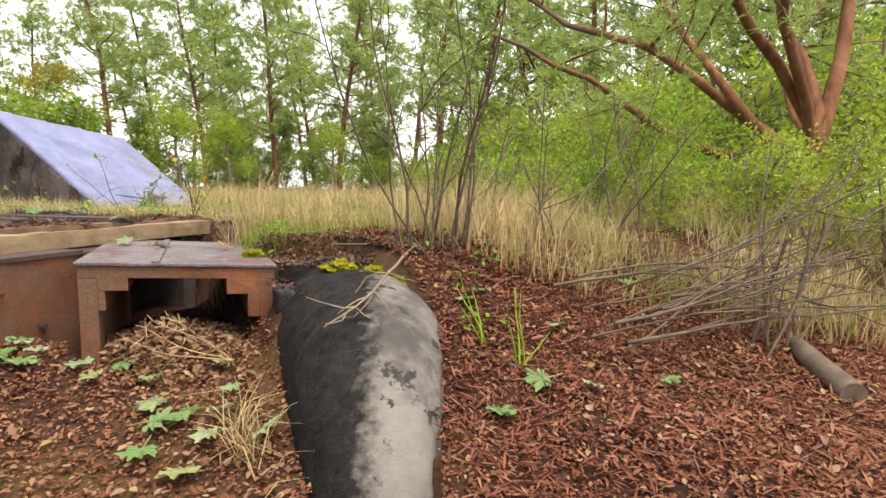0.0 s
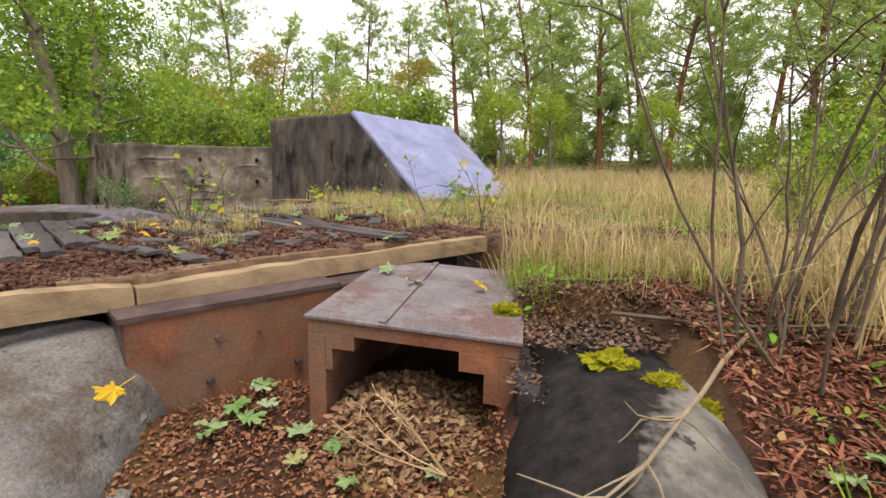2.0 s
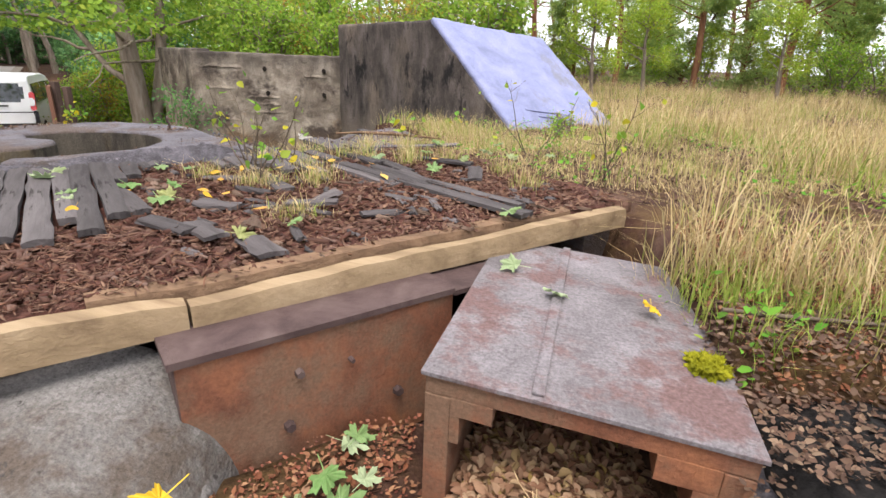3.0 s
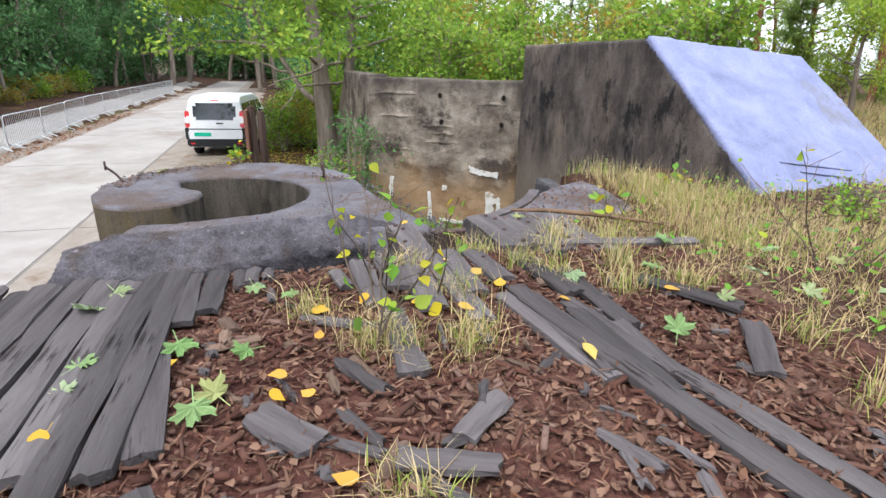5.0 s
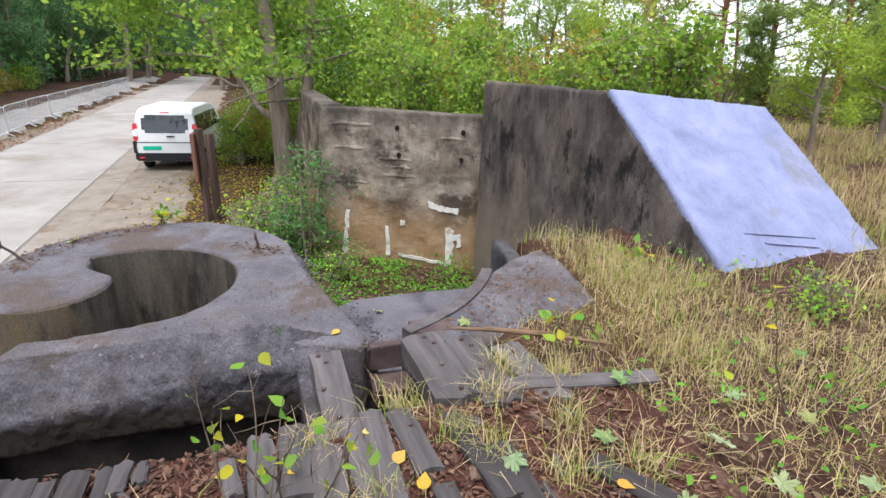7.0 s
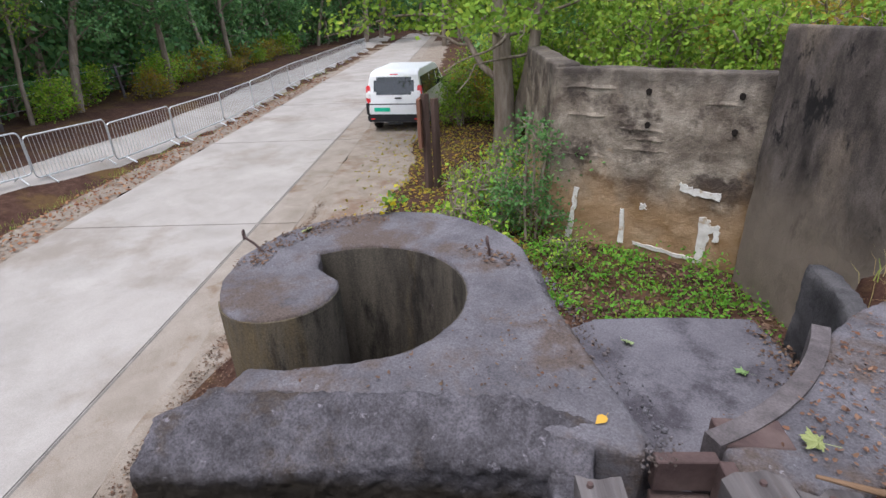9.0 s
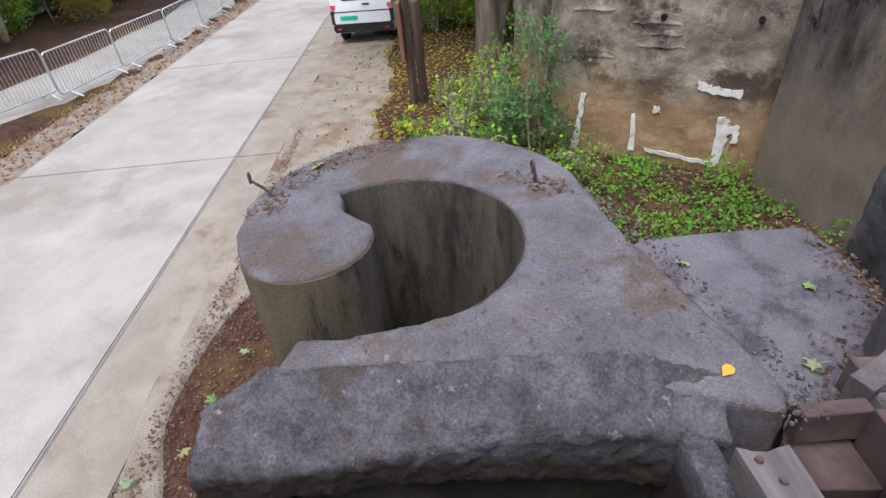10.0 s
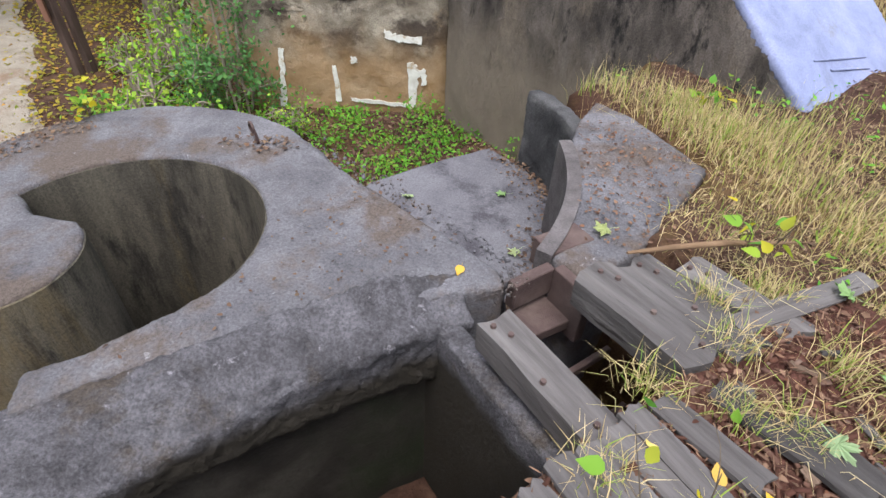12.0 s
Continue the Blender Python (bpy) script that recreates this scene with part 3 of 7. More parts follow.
front = [uv(a, b)[:2] for a, b in ((-0.92, 0.9), (-0.7, 0.88), (-0.4, 0.89), (0.0, 0.9), (0.4, 0.88), (0.8, 0.83), (1.12, 0.76))]
rear = [uv(a, b)[:2] for a, b in ((1.2, 1.0), (0.8, 1.1), (0.4, 1.15), (0.0, 1.2), (-0.4, 1.28), (-0.64, 1.3), (-0.86, 1.12))]
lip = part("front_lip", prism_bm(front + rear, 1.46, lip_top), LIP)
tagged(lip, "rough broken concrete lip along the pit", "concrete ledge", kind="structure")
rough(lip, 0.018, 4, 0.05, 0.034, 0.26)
# The face's near-black colour is painted shade of the pit.
pit_face = part("pit_face", prism_bm([uv(-0.9, 1.0)[:2], uv(0.45, 0.97)[:2], uv(1.08, 0.87)[:2], uv(1.08, 1.12)[:2], uv(-0.9, 1.2)[:2]], 0.0, 1.5), PIT_SHADED)
tagged(pit_face, "concrete face inside the pit, its shade painted dark", "wall", kind="structure")
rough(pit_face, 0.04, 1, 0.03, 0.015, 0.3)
bm = prism_bm([uv(-0.95, 0.9)[:2], uv(-0.55, 0.9)[:2], uv(-0.55, 1.45)[:2], uv(-1.02, 1.3)[:2]], 0.0, 1.5)
stub = part("broken_stub", bm, LIP)
tagged(stub, "broken stub of rough grey concrete beside the well", "concrete stub", kind="structure")
rough(stub, 0.03, 6, 0.09, 0.03, 0.25)
bm = prism_bm(arc(WELL, 0.8, 0, 345, 24), -0.02, 0.12)
floor_ = part("well_floor", bm, CONCRETE)
tagged(floor_, "dark damp concrete floor of the well", "floor", kind="structure")
# bevel and low slab towards the yard
bm = prism_bm([(0.3, 1.62), (0.62, 2.0), (0.85, 2.45), (0.82, 3.05), (0.66, 3.45), (0.44, 3.78), (0.1, 4.08), (-0.37, 3.68), (-0.82, 3.25), (-0.95, 2.75), (-0.62, 2.3)], 0.0, 1.15)
slab = part("low_slab", bm, CONCRETE_SMOOTH)
tagged(slab, "smooth grey concrete slab below the steel arc", "concrete slab", kind="structure")
rough(slab, 0.03, 1, 0.012, 0.004, 0.6)
bm = bmesh.new()
rows_ = []
for (tx, ty), (bx, by) in zip([(-1.0, 2.62), (-0.68, 2.33), (-0.26, 2.04), (0.12, 1.79), (0.4, 1.6)], [(-0.86, 2.95), (-0.5, 2.62), (-0.12, 2.3), (0.22, 2.0), (0.44, 1.78)]):
    rows_.append([(tx, ty, 1.84), (bx, by, 1.1), (bx - 0.2, by - 0.3, 0.9), (tx - 0.2, ty - 0.25, 1.2)])
vs_ = [[bm.verts.new(p) for p in r] for r in rows_]
for i in range(len(vs_) - 1):
    for k in range(4):
        bm.faces.new((vs_[i][k], vs_[i][(k + 1) % 4], vs_[i + 1][(k + 1) % 4], vs_[i + 1][k]))
bm.faces.new(vs_[0])
bm.faces.new(vs_[-1][::-1])
bmesh.ops.recalc_face_normals(bm, faces=bm.faces[:])
batter = part("block_batter", bm, CONCRETE)
tagged(batter, "sloping crumbled concrete flank of the well block", "concrete flank", kind="structure")
rough(batter, 0.02, 2, 0.06, 0.03, 0.18)


# ---------------------------------------------------------------- walls
def wall_prism(name, a, b, z0, z1, thick, mat, label):
    a, b = Vector(a), Vector(b)
    d = (b - a).normalized()
    n = Vector((-d.y, d.x)) * thick
    bm = prism_bm([a, b, b + n, a + n], z0, z1)
    ob = part(name, bm, mat)
    return tagged(ob, label, "wall", kind="structure")


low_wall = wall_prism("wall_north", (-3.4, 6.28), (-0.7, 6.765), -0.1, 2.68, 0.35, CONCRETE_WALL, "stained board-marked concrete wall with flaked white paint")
rough(low_wall, 0.03, 1, 0.045, 0.022, 0.4)
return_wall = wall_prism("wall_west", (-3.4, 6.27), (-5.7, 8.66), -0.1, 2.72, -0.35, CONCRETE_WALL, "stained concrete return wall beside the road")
rough(return_wall, 0.04, 1, 0.03, 0.012, 0.45)
# wing: dark side face, sloped pale top
A0, A1, FOOT = Vector((-0.75, 6.56)), Vector((1.172, 4.873)), Vector((2.72, 3.52))
side_dir = (A1 - A0).normalized()
back = Vector((1.503, 1.396)).normalized() * 2.15
prof = [(A0, -0.1), (A0, 3.2), (A1, 3.22), (A1 + (FOOT - A1) * 0.08, 3.1), (FOOT, 1.55), (FOOT, -0.1)]
bm = bmesh.new()
f0 = [bm.verts.new((p.x, p.y, z)) for p, z in prof]
f1 = [bm.verts.new((p.x + back.x, p.y + back.y, z - (0.16 if z > 1 else 0))) for p, z in prof]
bm.faces.new(f0)
bm.faces.new(f1[::-1])
for i in range(len(prof)):
    j = (i + 1) % len(prof)
    bm.faces.new((f0[i], f1[i], f1[j], f0[j]))
bmesh.ops.recalc_face_normals(bm, faces=bm.faces[:])
wing = part("wing_wall", bm, CONCRETE_DARK)
tagged(wing, "black-stained concrete wing wall with a sloped end", "wall", kind="structure")
rough(wing, 0.045, 1, 0.03, 0.012, 0.5)
# pale facing slab laid on the slope
n_slope = (Vector((back.x, back.y, -0.16))).cross(Vector((FOOT.x - A1.x, FOOT.y - A1.y, 1.55 - 3.22))).normalized()
if n_slope.z < 0:
    n_slope.negate()
p0 = Vector((A1.x, A1.y, 3.23))
p1 = Vector((FOOT.x, FOOT.y, 1.56))
bk = Vector((back.x, back.y, -0.16))
corners = [p0, p1, p1 + bk, p0 + bk]
bm = bmesh.new()
lo_ = [bm.verts.new(c - n_slope * 0.06) for c in corners]
hi_ = [bm.verts.new(c + n_slope * 0.03) for c in corners]
bm.faces.new(hi_)
bm.faces.new(lo_[::-1])
for i in range(4):
    bm.faces.new((lo_[i], lo_[(i + 1) % 4], hi_[(i + 1) % 4], hi_[i]))
bmesh.ops.recalc_face_normals(bm, faces=bm.faces[:])
ramp_face = part("slope_facing", bm, CONCRETE_BLUE)
tagged(ramp_face, "pale blue-grey smooth cement facing on the sloped wing", "cement facing", kind="structure")
rough(ramp_face, 0.035, 1, 0.025, 0.008, 0.5)
# curved wall round the swing of the barrier
CC = (-0.55, 2.95)
ring = arc(CC, 1.32, -8, 46, 14)
ring_out = arc(CC, 1.46, 46, -8, 14)
CURVE_DARK = material("black_weathered_concrete", [(0.028, 0.027, 0.029), (0.056, 0.053, 0.056), (0.1, 0.095, 0.098)], 3.0, 0.92, 0.8, 45, speckle=0.35)
bm = prism_bm(ring + ring_out, 0.0, lambda x, y: 1.8)
curved = part("curved_wall", bm, CURVE_DARK)
tagged(curved, "dark curved concrete wall beside the low slab", "wall", kind="structure")
rough(curved, 0.03, 4, 0.04, 0.015, 0.3)
ARC_C = (-1.119, 2.487)
bm = prism_bm(arc(ARC_C, 1.85, -23, 12, 14) + [(0.76, 3.3), (0.9, 3.66), (1.15, 3.46), (1.55, 2.8), (1.3, 2.35), (1.05, 1.9), (0.75, 1.6)], 0.9, 1.88)
apron = part("apron", bm, CONCRETE)
tagged(apron, "dark grey concrete apron beside the steel arc", "concrete slab", kind="structure")
rough(apron, 0.03, 1, 0.02, 0.01, 0.4)
arc_plate = part("arc_plate", prism_bm(arc(ARC_C, 1.79, -24, 14, 18) + arc(ARC_C, 1.875, 14, -24, 18), 1.15, 1.895), ARC_STEEL)
tagged(arc_plate, "curved rusty steel plate edging the concrete", "steel plate", kind="structure")

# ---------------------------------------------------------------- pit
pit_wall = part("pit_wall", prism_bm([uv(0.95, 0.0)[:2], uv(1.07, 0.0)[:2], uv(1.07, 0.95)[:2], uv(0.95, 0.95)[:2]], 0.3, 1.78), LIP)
tagged(pit_wall, "thin concrete wall between pit and timber hatch", "wall", kind="structure")
rough(pit_wall, 0.02, 2, 0.015, 0.006, 0.3)
deck_wall = part("deck_wall", prism_bm([uv(-1.0, -0.25)[:2], uv(2.1, -0.25)[:2], uv(2.1, -0.06)[:2], uv(-1.0, -0.06)[:2]], 0.3, 1.88), CONCRETE)
tagged(deck_wall, "concrete wall carrying the timber deck", "wall", kind="structure")
rough(deck_wall, 0.04, 1, 0.02, 0.01, 0.3)
for us in ((-1.12, -0.98), (2.08, 2.3)):
    w_ = part("deck_wall", prism_bm([uv(us[0], -2.0)[:2], uv(us[1], -2.0)[:2], uv(us[1], 0.0)[:2], uv(us[0], 0.0)[:2]], 0.0, 1.86), CONCRETE)
    tagged(w_, "concrete side wall under the timber deck", "wall", kind="structure")


# ---------------------------------------------------------------- deck
def deck_height(u, v):
    x, y = CU * u - SU * v, SU * u + CU * v
    return 1.97 + 0.018 * wobble(x, y, 2.0) + 0.012 * wobble(x, y, 5.0)


bed_u = np.arange(-1.1, 2.45, 0.06)
bed_v = np.arange(-2.02, 0.03, 0.06)
bu, bv = np.meshgrid(bed_u, bed_v)
bz = deck_height(bu, bv) + rng.normal(0, 0.006, bu.shape)
bxy = [CU * bu - SU * bv, SU * bu + CU * bv]
top = np.stack([bxy[0].ravel(), bxy[1].ravel(), bz.ravel()], 1)
low_ = top.copy()
low_[:, 2] = 1.86
nu, nv = len(bed_u), len(bed_v)
ii, jj = np.meshgrid(np.arange(nu - 1), np.arange(nv - 1))
a0 = (jj * nu + ii).ravel()
quads = np.stack([a0, a0 + 1, a0 + nu + 1, a0 + nu], 1)
rim = [k for k in range(nu)] + [k * nu + nu - 1 for k in range(1, nv)] + [(nv - 1) * nu + k for k in range(nu - 2, -1, -1)] + [k * nu for k in range(nv - 2, 0, -1)]
rim = np.array(rim)
rim2 = np.roll(rim, -1)
N_ = nu * nv
sides_ = np.stack([rim, rim + N_, rim2 + N_, rim2], 1)
bed = np_mesh("deck_bed", np.concatenate([top, low_]), np.concatenate([quads, quads[:, ::-1] + N_, sides_]), MULCH)
tagged(bed, "deck bed of rotted brown wood mulch and leaves", "deck", kind="structure")


def plank_mesh(length, width, thick, seed, ragged=0.05):
    """A weathered board along +y from its near end, with uneven ends and edges."""
    r = np.random.default_rng(seed)
    nl, nw = max(4, int(length / 0.14)), 5
    verts, faces = [], []
    ends0 = r.uniform(0, ragged, nw)
    ends1 = r.uniform(0, ragged, nw)
    for side in (0, 1):
        for i in range(nl + 1):
            t = i / nl
            jit = r.normal(0, 0.0035, 2)
            for k in range(nw):
                s = k / (nw - 1) - 0.5
                y = ends0[k] + t * (length - ends0[k] - ends1[k])
                edge = jit[0] if k == 0 else (jit[1] if k == nw - 1 else 0)
                z = thick * (1 if side else 0) - (0.006 if side and k in (0, nw - 1) else 0) + (r.normal(0, 0.0022) if side else 0)
                verts.append((s * width + edge, y, z))
    per_ = (nl + 1) * nw
    for i in range(nl):
        for k in range(nw - 1):
            a = i * nw + k
            faces.append((per_ + a, per_ + a + 1, per_ + a + nw + 1, per_ + a + nw))
            faces.append((a + nw, a + nw + 1, a + 1, a))
        a, b = i * nw, i * nw + nw - 1
        faces.append((a, per_ + a, per_ + a + nw, a + nw))
        faces.append((b + nw, per_ + b + nw, per_ + b, b))
    for k in range(nw - 1):
        faces.append((k + 1, per_ + k + 1, per_ + k, k))
        a = nl * nw + k
        faces.append((a, per_ + a, per_ + a + 1, a + 1))
    return verts, faces


RAW_SHARD = material("broken_board", [(0.068, 0.044, 0.032), (0.128, 0.086, 0.064), (0.195, 0.146, 0.112)], 9, 0.9, 0.6, 30, stretch=(1, 0.1, 1), per=("object", 0.35))
deck = empty("deck")
tagged(deck, "timber deck of grey weathered, partly rotten planks", "deck")


def plank(u, v0, v1, width, skew=0.0, dz=0.0, thick=0.03, seed=None, mat=OLD_WOOD, ragged=0.022, parent=deck, tilt=0.0):
    """A board from v0 back to v1 (v1 < v0) with its middle at u."""
    seed = seed if seed is not None else int(abs(u * 977 + v0 * 131) * 10) + 3
    verts, faces = plank_mesh(v0 - v1, width, thick, seed, ragged)
    ob = mesh_ob("plank", verts, faces, mat, parent)
    p = uv(u, v0, deck_height(u, (v0 + v1) / 2) - 0.012 + dz)
    yaw = math.degrees(math.atan2(-CU, SU)) - 90 + skew
    ob.matrix_world = pose(p.x, p.y, p.z, tilt, 0, yaw)
    return ob


# sound boards towards the road, side by side
u = -1.08
k = 0
for w, v1 in ((0.11, -1.9), (0.1, -1.75), (0.12, -1.6), (0.09, -1.72), (0.1, -1.5), (0.11, -1.62), (0.09, -1.36), (0.1, -1.45), (0.085, -1.2), (0.1, -1.4), (0.09, -1.25)):
    plank(u + w / 2, 0.03 - 0.03 * (k % 3), v1, w - 0.006, skew=0.6 * (k % 3 - 1), dz=0.012 * (k % 2) + 0.036, seed=11 + k)
    u += w
    k += 1
for u_, v0, v1, w, skew in ((0.02, -0.02, -0.5, 0.1, 1), (0.13, 0.0, -0.42, 0.085, -2), (-0.02, -0.62, -1.2, 0.1, 8), (0.21, 0.0, -0.2, 0.05, 3), (0.27, 0.01, -0.16, 0.06, -4), (0.33, 0.0, -0.13, 0.05, 3),
                            (0.74, 0.02, -0.5, 0.1, 1), (0.8, -0.5, -0.98, 0.1, -3), (0.87, 0.04, -0.36, 0.11, -2), (0.99, 0.02, -0.58, 0.12, -3), (1.1, 0.02, -0.72, 0.1, 1), (1.2, 0.03, -0.5, 0.1, -3),
                            (1.31, 0.0, -0.4, 0.11, 4), (1.36, -0.44, -1.16, 0.085, 1), (1.49, -0.72, -1.3, 0.09, 0), (1.6, -0.85, -1.22, 0.06, -4), (1.35, -0.56, -2.06, 0.1, 9), (1.5, -0.62, -1.9, 0.07, 9), (1.27, -0.5, -1.2, 0.08, 8), (1.66, -0.3, -0.9, 0.09, -2),
                            (1.52, -0.08, -0.6, 0.1, 6), (0.62, -0.08, -0.3, 0.06, 9)):
    plank(u_, v0, v1, w, skew, 0.026, 0.026)
for u_, v0, v1, w, skew in ((0.3, -1.05, -1.3, 0.1, 40), (0.45, -0.5, -0.95, 0.045, 62), (0.2, -1.45, -1.7, 0.1, 12), (0.62, -1.35, -1.62, 0.07, 70), (0.05, -1.3, -1.62, 0.09, 25), (1.0, -1.15, -1.4, 0.08, -50),
                            (0.55, -0.85, -1.1, 0.05, 30), (0.36, -1.7, -1.95, 0.11, 5), (0.9, -1.6, -1.95, 0.06, 75), (1.95, -0.5, -0.95, 0.1, 30), (1.85, 0.05, -0.75, 0.1, 78), (2.1, -1.0, -1.4, 0.09, -40)):
    plank(u_, v0, v1, w, skew, 0.034, 0.02)

# broken shards of boards over the rotten part
r = np.random.default_rng(19)
for i in range(95):
    u_, v_ = r.uniform(0.0, 2.15), r.uniform(-1.95, -0.1)
    ln_ = r.uniform(0.05, 0.22)
    plank(u_, v_, v_ - ln_, r.uniform(0.014, 0.045), r.normal(8, 35), 0.02 + 0.012 * r.random(), r.uniform(0.008, 0.016), 500 + i, OLD_WOOD if i % 3 else RAW_SHARD, 0.03)

# hatch timbers
def hatch_timber(u, w, v0, v1, top, seed, skew=0.0, label="thick grey split timber beside the open hatch"):
    verts, faces = plank_mesh(v0 - v1, w, 0.15, seed, 0.045)
    ob = mesh_ob("hatch_timber", verts, faces, OLD_WOOD)
    p = uv(u, v0, top - 0.15)
    ob.matrix_world = pose(p.x, p.y, p.z, 0, 0, math.degrees(math.atan2(-CU, SU)) - 90 + skew)
    for y_ in (0.06, 0.13, (v0 - v1) * 0.55, (v0 - v1) - 0.07):
        bolt = bmesh.new()
        bmesh.ops.create_cone(bolt, cap_ends=True, segments=8, radius1=0.014, radius2=0.011, depth=0.022)
        bmesh.ops.translate(bolt, verts=bolt.verts, vec=((seed % 3 - 1) * 0.025 + 0.02 * math.sin(y_ * 40), y_, 0.152))
        bo = part("bolt", bolt, RUST_DARK, ob, "rusty bolt head")
        bo.matrix_world = ob.matrix_world.copy()
    return tagged(ob, label, "timber", "hatch timbers")


hatch_timber(1.085, 0.155, 0.62, -0.03, 1.99, 71, -1)
hatch_timber(1.6, 0.22, 0.6, -0.02, 2.02, 72, 1)
hatch_timber(1.83, 0.2, 0.55, -0.1, 2.0, 73, -2, "thick grey timber half buried in leaves")
hatch_timber(2.03, 0.17, 0.42, -0.15, 2.0, 74, 3, "thick grey timber half buried in leaves")

# long edge beam on the steel sill
def edge_beam(u0, u1, v, z0, za, zb, thick, seed, label, mat=RAW_WOOD, sag=0.0):
    r = np.random.default_rng(seed)
    n = int((u1 - u0) / 0.06)
    verts, faces = [], []
    walk_ = np.cumsum(r.normal(0, 0.0028, n + 1))
    walk_ -= np.linspace(0, walk_[-1], n + 1)
    for i in range(n + 1):
        t = i / n
        uu = u0 + (u1 - u0) * t
        zt = za + (zb - za) * t + walk_[i]
        zb_ = z0 + sag * math.sin(math.pi * t) + 0.3 * walk_[i]
        for dv, z in ((-thick / 2, zb_), (-thick / 2 - 0.002, zb_ + 0.6 * (zt - zb_)), (-thick / 2 + 0.006, zt - 0.004), (thick / 2 - 0.01, zt + 0.006 * math.sin(9 * t)), (thick / 2, zb_ + 0.5 * (zt - zb_)), (thick / 2, zb_)):
            verts.append(uv(uu, v + dv, z))
    m_ = 6
    for i in range(n):
        for k_ in range(m_):
            a, b = i * m_ + k_, i * m_ + (k_ + 1) % m_
            faces.append((a, b, b + m_, a + m_))
    faces.append(tuple(range(m_))[::-1])
    faces.append(tuple(n * m_ + k_ for k_ in range(m_)))
    ob = mesh_ob("edge_beam", verts, faces, mat, smooth=True)
    ob.modifiers.new("split", "EDGE_SPLIT").split_angle = radians(40)
    return tagged(ob, label, "timber beam", "deck edge beams")


edge_beam(0.06, 2.26, -2.08, 1.862, 1.945, 1.965, 0.07, 5, "pale split edge beam of raw timber along the deck")
edge_beam(-1.5, 0.05, -2.08, 1.855, 2.02, 1.95, 0.07, 6, "pale raw timber edge board along the deck")
edge_beam(-0.2, 1.9, -1.99, 1.9, 1.995, 1.985, 0.08, 8, "brown decayed deck edge timber behind the pale beam", ROTTEN)

# ---------------------------------------------------------------- steel sill and tunnel
sill = empty("steel_sill")
tagged(sill, "brown rusted steel sill with bolts under the deck beam", "steel sill")
SU0, SU1, SV = -0.03, 0.95, -2.285
part("face_plate", prism_bm([uv(SU0, SV)[:2], uv(SU1, SV)[:2], uv(SU1, SV + 0.03)[:2], uv(SU0, SV + 0.03)[:2]], 1.3, 1.86), RUST, sill)
part("top_flange", prism_bm([uv(SU0 - 0.02, SV - 0.012)[:2], uv(SU1, SV - 0.012)[:2], uv(SU1, SV + 0.32)[:2], uv(SU0 - 0.02, SV + 0.32)[:2]], 1.845, 1.868), RUST_DARK, sill)
part("end_plate", prism_bm([uv(SU0 - 0.004, SV + 0.004)[:2], uv(SU0 + 0.022, SV + 0.004)[:2], uv(SU0 + 0.022, SV + 0.34)[:2], uv(SU0 - 0.004, SV + 0.34)[:2]], 1.4, 1.844), RUST_DARK, sill)
part("filler_plate", prism_bm([uv(0.953, -2.29)[:2], uv(1.5, -2.29)[:2], uv(1.5, -1.97)[:2], uv(0.953, -1.97)[:2]], 1.832, 1.852), RUST_DARK, sill)
for u_, z_, r_ in ((0.325, 1.71, 0.016), (0.51, 1.7, 0.01), (0.28, 1.52, 0.02), (0.7, 1.5, 0.02)):
    bm = bmesh.new()
    bmesh.ops.create_cone(bm, cap_ends=True, segments=6, radius1=r_, radius2=r_ * 0.85, depth=0.03)
    bmesh.ops.rotate(bm, verts=bm.verts, matrix=Matrix.Rotation(radians(90), 3, 'X'))
    bmesh.ops.rotate(bm, verts=bm.verts, matrix=Matrix.Rotation(math.atan2(SU, CU), 3, 'Z'))
    bmesh.ops.translate(bm, verts=bm.verts, vec=uv(u_, SV - 0.012, z_))
    part("bolt", bm, RUST_DARK, sill)

tunnel = empty("steel_tunnel")
tagged(tunnel, "rusted steel channel box with stepped corners, half filled with leaves", "steel tunnel")
# local frame: x across the mouth, y inwards
TM = Matrix(((0.98, 0.14, 0, 2.265), (-0.16, 0.985, 0, -1.56), (-0.055, 0.0, 1, 0), (0, 0, 0, 1)))
TW, TL, TT = 0.87, 1.25, 1.85


def tunnel_part(name, x0, x1, z0, z1, mat, y0=0.0, y1=TL, label="", bevel=0.0025):
    bm = box_bm(x1 - x0, y1 - y0, z1 - z0, ((x0 + x1) / 2, (y0 + y1) / 2, TT + (z0 + z1) / 2), bevel)
    bmesh.ops.transform(bm, matrix=TM, verts=bm.verts)
    return part(name, bm, mat, tunnel, label)


tunnel_part("roof_plate", 0, TW, -0.055, 0, RUST, 0.004)
tunnel_part("roof_skin", -0.012, TW + 0.012, 0.004, 0.018, STEEL_TOP, -0.008, TL, "grey scaled steel top")
tunnel_part("side_plate", 0, 0.075, -0.72, -0.058, RUST)
tunnel_part("side_plate", TW - 0.075, TW, -0.82, -0.058, RUST)
tunnel_part("corner_step", 0.0755, 0.2, -0.115, -0.0555, RUST, 0.002)
tunnel_part("corner_step", TW - 0.235, TW - 0.0755, -0.135, -0.0555, RUST, 0.002)
tunnel_part("corner_step", 0.0755, 0.105, -0.21, -0.1155, RUST, 0.003)
tunnel_part("corner_step", TW - 0.135, TW - 0.0755, -0.255, -0.1355, RUST, 0.003)
tunnel_part("seam_bar", 0.3, 0.335, 0.02, 0.028, STEEL_TOP, 0.01)

